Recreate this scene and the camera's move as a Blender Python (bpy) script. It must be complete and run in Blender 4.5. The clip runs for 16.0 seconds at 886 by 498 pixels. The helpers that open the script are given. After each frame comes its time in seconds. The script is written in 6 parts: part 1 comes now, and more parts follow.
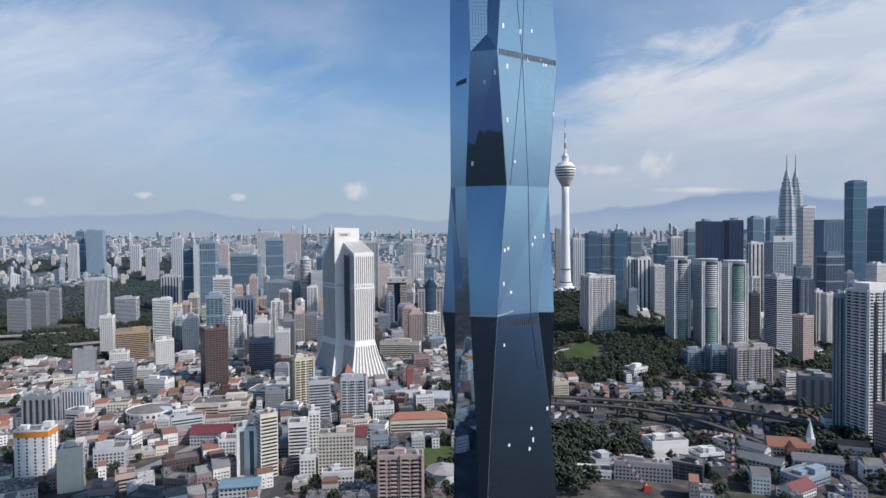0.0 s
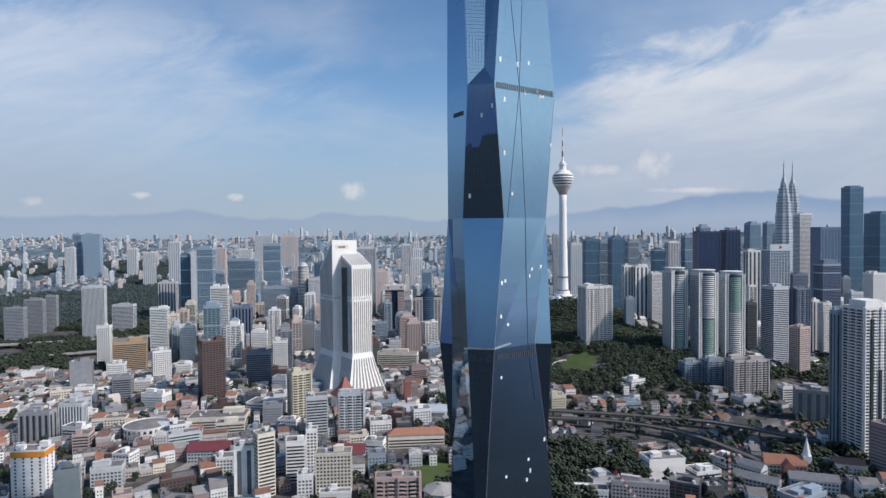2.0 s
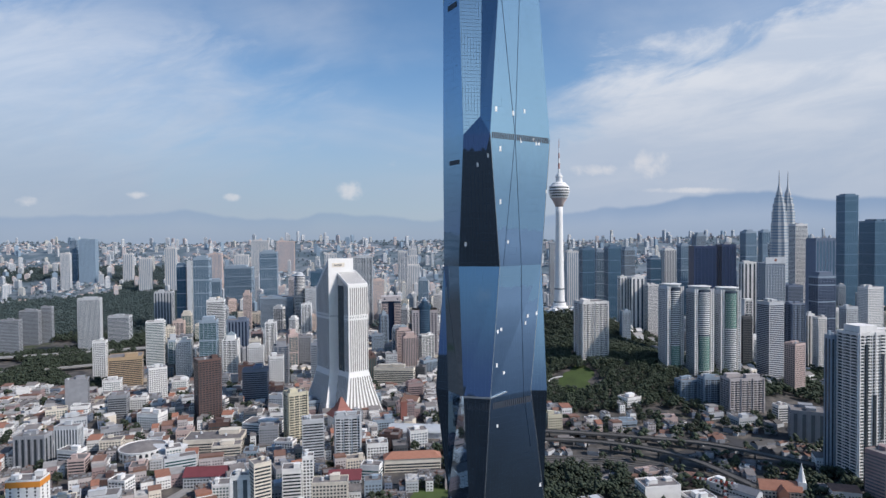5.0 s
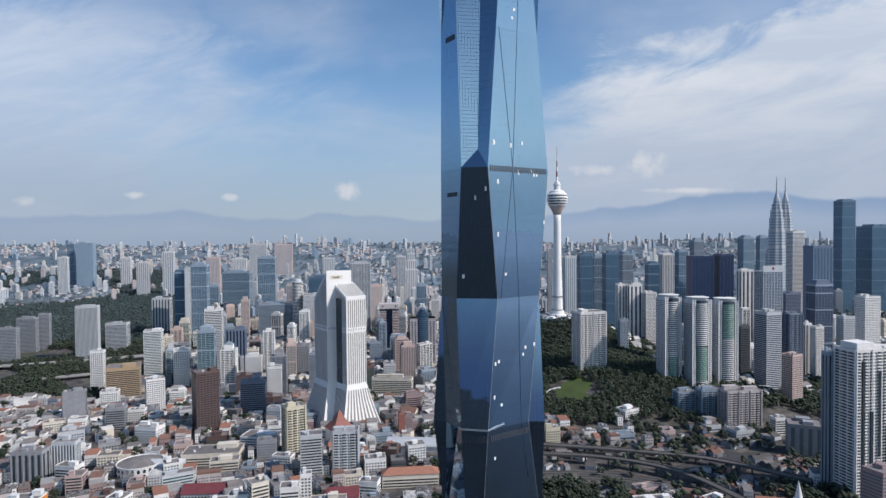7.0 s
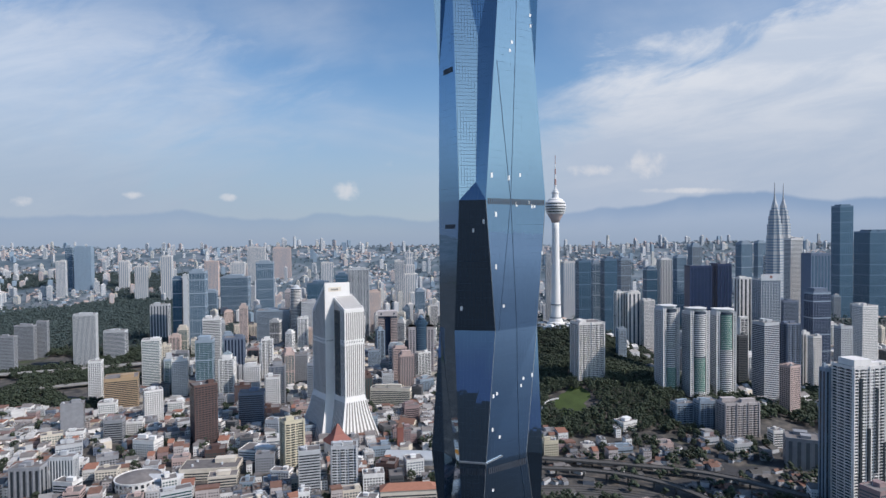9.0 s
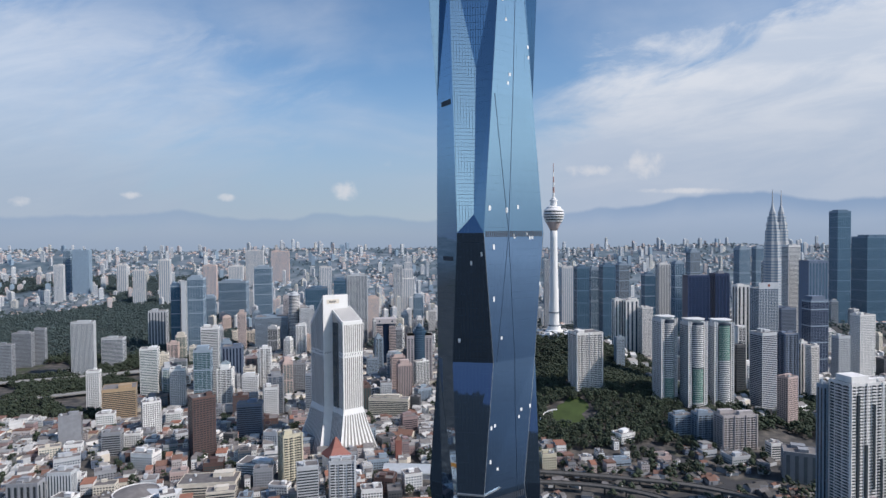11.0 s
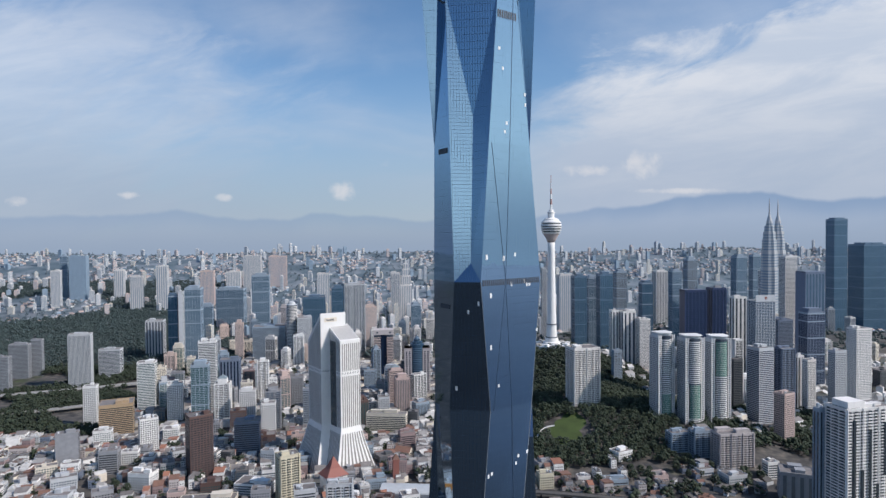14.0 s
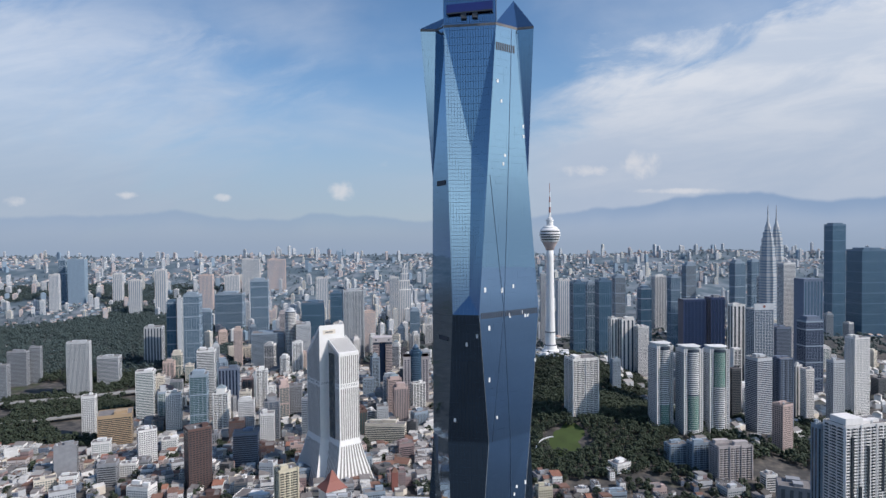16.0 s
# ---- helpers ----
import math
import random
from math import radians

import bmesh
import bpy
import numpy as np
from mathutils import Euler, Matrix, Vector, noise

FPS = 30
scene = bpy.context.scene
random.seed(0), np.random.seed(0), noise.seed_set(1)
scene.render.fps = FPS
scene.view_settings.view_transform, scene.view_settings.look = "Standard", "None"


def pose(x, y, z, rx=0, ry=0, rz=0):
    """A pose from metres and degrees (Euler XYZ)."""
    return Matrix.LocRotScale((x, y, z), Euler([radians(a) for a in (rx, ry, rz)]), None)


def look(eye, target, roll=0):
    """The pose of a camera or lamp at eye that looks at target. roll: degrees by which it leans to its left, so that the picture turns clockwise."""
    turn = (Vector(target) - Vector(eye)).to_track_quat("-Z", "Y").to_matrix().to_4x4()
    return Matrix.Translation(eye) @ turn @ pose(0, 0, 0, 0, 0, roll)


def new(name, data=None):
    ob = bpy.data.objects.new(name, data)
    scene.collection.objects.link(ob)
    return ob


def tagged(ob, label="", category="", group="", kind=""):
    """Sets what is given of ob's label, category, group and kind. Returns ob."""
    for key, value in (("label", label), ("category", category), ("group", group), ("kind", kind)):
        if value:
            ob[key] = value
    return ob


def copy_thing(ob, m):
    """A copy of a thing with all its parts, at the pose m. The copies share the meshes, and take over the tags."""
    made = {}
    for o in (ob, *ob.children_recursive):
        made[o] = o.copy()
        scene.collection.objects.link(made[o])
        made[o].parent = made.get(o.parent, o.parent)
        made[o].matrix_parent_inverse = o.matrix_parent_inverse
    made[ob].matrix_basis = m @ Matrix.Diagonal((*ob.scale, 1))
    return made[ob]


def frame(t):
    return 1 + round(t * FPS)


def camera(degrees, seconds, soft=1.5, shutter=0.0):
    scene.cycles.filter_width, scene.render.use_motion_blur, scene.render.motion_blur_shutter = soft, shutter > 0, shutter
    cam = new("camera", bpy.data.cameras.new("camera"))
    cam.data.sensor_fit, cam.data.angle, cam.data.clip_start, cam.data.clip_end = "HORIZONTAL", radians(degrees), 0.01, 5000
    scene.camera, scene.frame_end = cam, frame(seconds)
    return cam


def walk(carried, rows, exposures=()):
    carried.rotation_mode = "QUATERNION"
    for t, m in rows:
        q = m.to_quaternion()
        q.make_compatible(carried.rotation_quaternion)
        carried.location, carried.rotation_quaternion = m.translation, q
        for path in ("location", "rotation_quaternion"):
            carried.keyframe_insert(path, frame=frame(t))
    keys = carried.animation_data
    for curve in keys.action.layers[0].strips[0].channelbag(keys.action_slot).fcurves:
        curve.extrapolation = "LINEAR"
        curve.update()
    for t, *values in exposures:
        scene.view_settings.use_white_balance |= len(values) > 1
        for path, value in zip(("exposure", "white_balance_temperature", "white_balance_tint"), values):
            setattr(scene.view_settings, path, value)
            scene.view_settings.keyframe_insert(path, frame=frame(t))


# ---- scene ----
# ---------------------------------------------------------------- camera and walk
cam = camera(71.0, 16.0, soft=1.5)
EYE, RISE, TILT, LEAN = 231.0, 148.0, -1.45, 0.5
YAWS = [(0.0, 0.0), (1.0, -0.11), (2.0, -0.21), (3.0, -0.31), (4.0, -0.42), (6.5, -0.64), (7.5, -0.72), (9.0, -0.82),
        (11.5, -1.0), (13.0, -1.1), (14.5, -1.2), (16.0, -1.27)]
walk(cam, [(t, pose(3.4 * t / 16, 0.8 * t / 16, EYE + RISE * t / 16, 90 + TILT + 0.05 * t / 16, LEAN, yaw)) for t, yaw in YAWS],
     exposures=[(0.0, -0.08), (16.0, -0.08)])

# ---------------------------------------------------------------- sky, sun
SUN_TO = Vector((0.70, -0.27, 0.655)).normalized()
world = bpy.data.worlds.new("sky")
scene.world = world
world.use_nodes = True
wn, wl = world.node_tree.nodes, world.node_tree.links
wn.clear()


def wmath(op, a, b=None, c=None, clamp=False):
    n = wn.new("ShaderNodeMath")
    n.operation, n.use_clamp = op, clamp
    for i, v in enumerate((a, b, c)):
        if v is None:
            continue
        if isinstance(v, (int, float)):
            n.inputs[i].default_value = v
        else:
            wl.new(v, n.inputs[i])
    return n.outputs[0]


def wstep(value, low, high):
    n = wn.new("ShaderNodeMapRange")
    n.interpolation_type = "SMOOTHSTEP"
    wl.new(value, n.inputs["Value"])
    n.inputs["From Min"].default_value, n.inputs["From Max"].default_value = low, high
    return n.outputs["Result"]


def wmix(fac, a, b):
    n = wn.new("ShaderNodeMix")
    n.data_type = "RGBA"
    for i, v in ((0, fac), (6, a), (7, b)):
        if isinstance(v, (tuple, float)):
            n.inputs[i].default_value = v
        else:
            wl.new(v, n.inputs[i])
    return n.outputs[2]


def wnoise(vector, scale, detail, rough=0.55, distort=0.0):
    n = wn.new("ShaderNodeTexNoise")
    n.inputs["Scale"].default_value, n.inputs["Detail"].default_value = scale, detail
    n.inputs["Roughness"].default_value, n.inputs["Distortion"].default_value = rough, distort
    wl.new(vector, n.inputs["Vector"])
    return n.outputs["Fac"]


coord = wn.new("ShaderNodeTexCoord").outputs["Generated"]
sep = wn.new("ShaderNodeSeparateXYZ")
wl.new(coord, sep.inputs[0])
DX, DY, DZ = sep.outputs
nishita = wn.new("ShaderNodeTexSky")
nishita.sky_type, nishita.sun_disc = "NISHITA", False
nishita.sun_elevation = math.asin(SUN_TO.z)
nishita.sun_rotation = math.atan2(SUN_TO.x, SUN_TO.y)
nishita.air_density, nishita.dust_density, nishita.ozone_density = 1.0, 0.15, 2.5
blue = wn.new("ShaderNodeVectorMath")
blue.operation = "MULTIPLY"
wl.new(nishita.outputs[0], blue.inputs[0])
blue.inputs[1].default_value = (0.86, 1.03, 1.15)
# thin cloud sheets: the direction is laid out on a flat layer overhead, so they foreshorten towards the horizon
lift = wmath("MAXIMUM", wmath("ADD", DZ, 0.10), 0.05)
flat = wn.new("ShaderNodeCombineXYZ")
wl.new(wmath("DIVIDE", DX, lift), flat.inputs[0])
wl.new(wmath("DIVIDE", DY, lift), flat.inputs[1])
flat.inputs[2].default_value = 3.1
sheet = wmath("ADD", wmath("MULTIPLY", wnoise(flat.outputs[0], 0.55, 7.0, 0.56, 0.5), 0.65), wmath("MULTIPLY", wnoise(coord, 2.2, 4.0), 0.45))
# a broad thin bank to the north-west and one with a slanting edge to the north-east, clear sky between them
ahead = wstep(DY, 0.42, 0.74)
side = wmath("DIVIDE", DX, wmath("MAXIMUM", DY, 0.05))
rise = wmath("DIVIDE", DZ, wmath("MAXIMUM", DY, 0.05))
slant = wn.new("ShaderNodeCombineXYZ")
wl.new(wmath("MULTIPLY", side, 0.75), slant.inputs[0])
wl.new(wmath("MULTIPLY_ADD", side, -0.35, wmath("MULTIPLY", rise, 1.9)), slant.inputs[1])
curl = wmath("SUBTRACT", wnoise(slant.outputs[0], 6.5, 8.0, 0.6, 0.5), 0.5)
edge = wmath("SUBTRACT", wmath("MULTIPLY_ADD", side, 0.425, 0.148), rise)
east = wmath("MULTIPLY", wstep(wmath("MULTIPLY_ADD", curl, 0.34, edge), -0.03, 0.09), wstep(side, 0.04, 0.26))
west = wmath("MULTIPLY", wstep(wmath("MULTIPLY_ADD", curl, 0.9, wmath("MULTIPLY", side, -1.0)), 0.10, 0.62), wmath("SUBTRACT", 1.0, wstep(wmath("MULTIPLY_ADD", curl, 0.3, rise), 0.30, 0.47)))
wisps = wmath("MULTIPLY", wstep(sheet, 0.50, 0.74), wmath("SUBTRACT", 1.0, wmath("MULTIPLY", wstep(DZ, 0.15, 0.55), 0.75)))
veil = wmath("MAXIMUM", wmath("MULTIPLY", wmath("MAXIMUM", wmath("MULTIPLY", east, 0.92), wmath("MULTIPLY", west, 0.62)), ahead), wmath("MULTIPLY", wisps, wmath("MULTIPLY_ADD", ahead, 0.25, 0.20)))
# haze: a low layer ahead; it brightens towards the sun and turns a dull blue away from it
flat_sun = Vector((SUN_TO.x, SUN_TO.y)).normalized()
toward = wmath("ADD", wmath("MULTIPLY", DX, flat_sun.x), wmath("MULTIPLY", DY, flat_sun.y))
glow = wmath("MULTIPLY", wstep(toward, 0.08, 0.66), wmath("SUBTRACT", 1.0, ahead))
low = wmath("MULTIPLY", wmath("SUBTRACT", 1.0, wstep(DZ, 0.03, 0.27)), wmath("MAXIMUM", ahead, 0.8))
HAZE = wmix(wstep(side, -0.35, 0.25), (2.95, 3.6, 4.85, 1.0), (3.4, 4.1, 5.35, 1.0))
# the banks are drawn out into level streaks of thicker and thinner cloud
drawn = wn.new("ShaderNodeCombineXYZ")
wl.new(wmath("MULTIPLY", side, 2.6), drawn.inputs[0])
wl.new(wmath("MULTIPLY_ADD", side, -1.5, wmath("MULTIPLY", rise, 11.0)), drawn.inputs[1])
CLOUD = wmix(wstep(wnoise(drawn.outputs[0], 1.5, 7.0, 0.6, 0.4), 0.34, 0.68), (5.1, 5.7, 6.75, 1.0), (6.9, 7.1, 7.6, 1.0))
# away from the sun, behind, the clear sky is a deep blue
deep = wn.new("ShaderNodeVectorMath")
deep.operation = "SCALE"
wl.new(blue.outputs[0], deep.inputs[0])
wl.new(wmath("MULTIPLY_ADD", wmath("MAXIMUM", wstep(DY, -0.25, 0.35), wstep(toward, -0.8, 0.3)), 0.25, 0.75), deep.inputs["Scale"])
sky = wmix(veil, deep.outputs[0], CLOUD)
sky = wmix(wmath("MULTIPLY", low, 0.80), sky, wmix(ahead, (1.7, 2.6, 4.0, 1.0), HAZE))
# unseen glow and dark rim, added to brighten and darken the mirror glass
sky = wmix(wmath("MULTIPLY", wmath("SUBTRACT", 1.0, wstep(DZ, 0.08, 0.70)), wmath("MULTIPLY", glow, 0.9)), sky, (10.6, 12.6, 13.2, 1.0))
rim = wmath("MULTIPLY", wmath("SUBTRACT", 1.0, wstep(DZ, -0.02, 0.17)), wmath("SUBTRACT", 1.0, ahead))
sky = wmix(wmath("MULTIPLY", rim, 0.9), sky, wmix(wstep(toward, 0.5, 0.95), (0.75, 1.2, 2.7, 1.0), (4.4, 5.7, 7.0, 1.0)))
# small fair-weather heaps just over the horizon
stretch = wn.new("ShaderNodeCombineXYZ")
wl.new(wmath("MULTIPLY", DX, 7.0), stretch.inputs[0])
wl.new(wmath("MULTIPLY", DY, 7.0), stretch.inputs[1])
wl.new(wmath("MULTIPLY", DZ, 16.0), stretch.inputs[2])
fluff = wmath("SUBTRACT", wnoise(coord, 42.0, 6.0, 0.6, 0.3), 0.5)
heap = wmath("MULTIPLY", wstep(wnoise(stretch.outputs[0], 1.0, 6.0, 0.5), 0.68, 0.80), wmath("MULTIPLY", wstep(DZ, 0.05, 0.075), wmath("SUBTRACT", 1.0, wstep(DZ, 0.09, 0.16))))
for cx, cz, rx, rz in ((-0.138, 0.070, 0.029, 0.019), (-0.33, 0.060, 0.018, 0.008), (-0.655, 0.057, 0.022, 0.011), (-0.48, 0.066, 0.02, 0.008), (0.345, 0.108, 0.035, 0.026), (0.25, 0.100, 0.05, 0.012), (0.40, 0.066, 0.10, 0.006)):
    gone = wmath("ADD", wmath("POWER", wmath("DIVIDE", wmath("ABSOLUTE", wmath("SUBTRACT", side, cx)), rx), 2.0), wmath("POWER", wmath("DIVIDE", wmath("ABSOLUTE", wmath("SUBTRACT", rise, cz)), rz), 2.0))
    puff = wmath("MULTIPLY", wstep(wmath("MULTIPLY_ADD", fluff, 2.6, wmath("SUBTRACT", 0.9, gone)), 0.0, 1.3), ahead)
    heap = wmath("MAXIMUM", heap, puff)
sky = wmix(wmath("MULTIPLY", heap, 0.7), sky, (6.6, 6.6, 6.9, 1.0))
# the far hills, seen through haze
ring = wn.new("ShaderNodeCombineXYZ")
wl.new(DX, ring.inputs[0])
wl.new(DY, ring.inputs[1])
ridge = wmath("ADD", wmath("MULTIPLY", wnoise(ring.outputs[0], 4.2, 6.0, 0.5), 0.075), wmath("MULTIPLY", wstep(side, 0.15, 0.60), 0.028))
ridge = wmath("ADD", ridge, -0.008)
hill = wmath("MULTIPLY", wstep(wmath("SUBTRACT", ridge, DZ), -0.003, 0.004), wmath("MULTIPLY", wmath("MULTIPLY", ahead, wmath("MULTIPLY_ADD", wstep(side, 0.05, 0.45), 0.34, 0.48)), wmath("SUBTRACT", 1.0, wmath("MULTIPLY", wstep(wmath("SUBTRACT", ridge, DZ), 0.0, 0.035), 0.55))))
sky = wmix(hill, sky, (2.0, 3.0, 4.7, 1.0))
# the plain beyond the last houses
sky = wmix(wmath("MULTIPLY", ahead, wmath("SUBTRACT", 1.0, wstep(DZ, -0.03, 0.030))), sky, (2.75, 3.45, 4.6, 1.0))
sky = wmix(wmath("SUBTRACT", 1.0, wstep(DZ, -0.12, -0.05)), sky, (0.5, 0.6, 0.7, 1.0))
back = wn.new("ShaderNodeBackground")
back.inputs["Strength"].default_value = 0.116
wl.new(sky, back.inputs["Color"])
wo = wn.new("ShaderNodeOutputWorld")
wl.new(back.outputs[0], wo.inputs["Surface"])

sun = new("sun", bpy.data.lights.new("sun", "SUN"))
sun.data.energy, sun.data.angle, sun.data.color = 4.1, radians(0.8), (1.0, 0.92, 0.87)
sun.matrix_world = look((0, 0, 900), Vector((0, 0, 900)) - SUN_TO)

# ---------------------------------------------------------------- materials
def material(name, colour, rough=0.7, metal=0.0, vary=0.12, scale=0.15, bump=0.0, fine=3.0, spec=0.5, islands=0.0, second=None):
    """A surface with broad staining, fine grain and a slight difference from object to object."""
    m = bpy.data.materials.new(name)
    m.use_nodes = True
    nt = m.node_tree
    b = nt.nodes["Principled BSDF"]
    geo = nt.nodes.new("ShaderNodeNewGeometry")
    broad = nt.nodes.new("ShaderNodeTexNoise")
    broad.inputs["Scale"].default_value, broad.inputs["Detail"].default_value = scale, 5.0
    grain = nt.nodes.new("ShaderNodeTexNoise")
    grain.inputs["Scale"].default_value, grain.inputs["Detail"].default_value = fine, 3.0
    for n in (broad, grain):
        nt.links.new(geo.outputs["Position"], n.inputs["Vector"])
    info = nt.nodes.new("ShaderNodeObjectInfo")
    total = nt.nodes.new("ShaderNodeMath")
    total.operation = "MULTIPLY_ADD"
    nt.links.new(grain.outputs["Fac"], total.inputs[0])
    total.inputs[1].default_value = 0.45
    nt.links.new(broad.outputs["Fac"], total.inputs[2])
    last = total.outputs[0]
    for source, weight in ((info.outputs["Random"], 0.35), (geo.outputs["Random Per Island"], islands)):
        if weight:
            n = nt.nodes.new("ShaderNodeMath")
            n.operation = "MULTIPLY_ADD"
            nt.links.new(source, n.inputs[0])
            n.inputs[1].default_value = weight
            nt.links.new(last, n.inputs[2])
            last = n.outputs[0]
    ramp = nt.nodes.new("ShaderNodeMapRange")
    nt.links.new(last, ramp.inputs["Value"])
    ramp.inputs["From Min"].default_value, ramp.inputs["From Max"].default_value = 0.45, 1.15 + islands
    mix = nt.nodes.new("ShaderNodeMix")
    mix.data_type = "RGBA"
    nt.links.new(ramp.outputs[0], mix.inputs[0])
    lo = [c * (1 - vary) for c in colour]
    hi = list(second) if second else [min(1, c * (1 + vary * 0.7)) for c in colour]
    mix.inputs[6].default_value, mix.inputs[7].default_value = (*lo, 1), (*hi, 1)
    nt.links.new(mix.outputs[2], b.inputs["Base Color"])
    b.inputs["Roughness"].default_value, b.inputs["Metallic"].default_value = rough, metal
    b.inputs["Specular IOR Level"].default_value = spec
    if bump:
        bn = nt.nodes.new("ShaderNodeBump")
        bn.inputs["Strength"].default_value, bn.inputs["Distance"].default_value = bump, 0.3
        nt.links.new(grain.outputs["Fac"], bn.inputs["Height"])
        nt.links.new(bn.outputs[0], b.inputs["Normal"])
    return m


WALL = {
    "white": material("white_render", (0.78, 0.775, 0.765), 0.8, vary=0.22),
    "cream": material("cream_render", (0.68, 0.62, 0.53), 0.8, vary=0.18),
    "grey": material("grey_concrete", (0.30, 0.31, 0.335), 0.85, vary=0.22),
    "pale": material("pale_grey_cladding", (0.52, 0.54, 0.565), 0.7, vary=0.15),
    "dark": material("dark_grey_cladding", (0.10, 0.105, 0.115), 0.6, vary=0.2),
    "brown": material("brown_stone", (0.115, 0.07, 0.063), 0.75, vary=0.2),
    "tan": material("tan_tile", (0.40, 0.29, 0.18), 0.7, vary=0.15),
    "yellow": material("yellow_render", (0.60, 0.55, 0.42), 0.8, vary=0.15),
    "pink": material("pink_render", (0.52, 0.40, 0.37), 0.8, vary=0.18),
    "bluegrey": material("blue_grey_render", (0.29, 0.36, 0.435), 0.75, vary=0.15),
    "green": material("green_tint_cladding", (0.10, 0.21, 0.18), 0.6, vary=0.15),
    "mauve": material("mauve_brick", (0.30, 0.22, 0.22), 0.8, vary=0.2),
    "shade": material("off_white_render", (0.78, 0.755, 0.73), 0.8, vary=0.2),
    "rosewhite": material("rose_white_render", (0.50, 0.455, 0.45), 0.8, vary=0.18),
    "slategrey": material("slate_grey_render", (0.16, 0.20, 0.275), 0.75, vary=0.18),
    # slate and the far tones have distance haze mixed into their colour
    "slate": material("slate_blue_cladding", (0.115, 0.185, 0.265), 0.4, 0.2, vary=0.2),
    "farwhite": material("hazed_white_render", (0.66, 0.64, 0.625), 0.85, vary=0.18),
    "fargrey": material("hazed_blue_render", (0.27, 0.36, 0.45), 0.85, vary=0.18),
    "farpink": material("hazed_rose_render", (0.60, 0.475, 0.425), 0.85, vary=0.18),
    "navy": material("navy_cladding", (0.024, 0.040, 0.10), 0.35, vary=0.2),
}
GLASS = {
    "dark": material("dark_window_glass", (0.035, 0.045, 0.055), 0.15, vary=0.3, spec=0.6),
    "blue": material("blue_window_glass", (0.05, 0.10, 0.16), 0.12, 0.35, vary=0.25, spec=0.6),
    "teal": material("teal_window_glass", (0.05, 0.13, 0.14), 0.15, 0.3, vary=0.25, spec=0.6),
    "deep": material("deep_navy_glass", (0.022, 0.040, 0.085), 0.15, 0.4, vary=0.2),
    # sky, hazed and farglass are lightened to carry the haze of distance
    "sky": material("sky_blue_glass", (0.055, 0.125, 0.19), 0.2, 0.3, vary=0.25),
    "hazed": material("haze_greyed_glass", (0.07, 0.09, 0.12), 0.2, 0.2, vary=0.25),
    "farglass": material("hazed_far_glass", (0.22, 0.29, 0.37), 0.4, 0.1, vary=0.2),
    "grey": material("grey_window_glass", (0.12, 0.14, 0.16), 0.2, 0.1, vary=0.25),
}
M_FACET = material("mirror_facade_glass", (0.25, 0.355, 0.47), 0.03, 0.98, vary=0.06, scale=0.02, fine=0.5)
M_JOINT = material("anodised_facade_joint", (0.15, 0.215, 0.31), 0.45, 0.8)
M_LOUVRE = material("louvre_shadow_grey", (0.05, 0.06, 0.08), 0.6)
M_WHITEPANEL = material("white_protective_film", (0.80, 0.81, 0.82), 0.6, vary=0.05)
M_STEEL = material("galvanised_steel", (0.40, 0.42, 0.44), 0.45, 0.6)
M_STAINLESS = material("stainless_cladding", (0.50, 0.50, 0.51), 0.45, 0.15, vary=0.1)
M_ROOFGREY = material("weathered_roof_felt", (0.185, 0.172, 0.168), 0.9, vary=0.45, scale=0.12)
M_TILE = material("terracotta_roof_tile", (0.31, 0.145, 0.098), 0.85, vary=0.3, scale=0.3)
M_TILEDULL = material("weathered_brown_tile", (0.20, 0.112, 0.085), 0.9, vary=0.35, scale=0.3)
M_MAROON = material("maroon_metal_roof", (0.17, 0.045, 0.052), 0.6, vary=0.2)
M_METALROOF = material("pale_metal_roof", (0.315, 0.305, 0.295), 0.8, 0.0, vary=0.25)
M_BLUEROOF = material("blue_metal_roof", (0.19, 0.24, 0.27), 0.85, 0.0, vary=0.25)
M_WHITEROOF = material("white_painted_roof", (0.52, 0.505, 0.485), 0.7, vary=0.4, scale=0.2)
# roofs for the far city, aerial haze put into the colour
M_FARROOF = material("hazed_far_roof", (0.31, 0.345, 0.385), 0.8, vary=0.3)
M_FARTILE = material("hazed_far_tile", (0.40, 0.31, 0.28), 0.85, vary=0.3)
M_ASPHALT = material("asphalt", (0.055, 0.055, 0.058), 0.9, vary=0.25)
# darker than the left-hand roads: cloud shade is put into the concrete
M_CONCRETE = material("viaduct_concrete", (0.10, 0.096, 0.092), 0.9, vary=0.3)
M_GRASS = material("lawn_grass", (0.055, 0.085, 0.022), 0.95, vary=0.35, scale=0.05, bump=0.3)
# kept very dark, with the cloud shade over the right-hand woods in it
M_LEAF = material("tropical_foliage", (0.013, 0.022, 0.014), 0.85, vary=0.45, scale=0.05, fine=0.8, islands=0.6, second=(0.056, 0.078, 0.046))
# distant leaves: the blue of the haze is painted into both tones
M_LEAFFAR = material("blue_hazed_foliage", (0.042, 0.070, 0.072), 0.9, vary=0.25, scale=0.03, fine=0.5, islands=0.5, second=(0.080, 0.112, 0.108))
M_LEAFHAZE = material("pale_hazed_foliage", (0.11, 0.155, 0.185), 0.9, vary=0.15, scale=0.03, fine=0.5, islands=0.3, second=(0.16, 0.205, 0.235))
M_TRUNK = material("tree_bark", (0.12, 0.09, 0.06), 0.95)
M_RED = material("red_paint", (0.40, 0.06, 0.04), 0.6)
M_MASTRED = material("faded_mast_red", (0.42, 0.22, 0.19), 0.6)
M_ORANGE = material("orange_paint", (0.65, 0.25, 0.04), 0.6)
M_BLUEPAINT = material("deep_blue_paint", (0.02, 0.04, 0.22), 0.5)
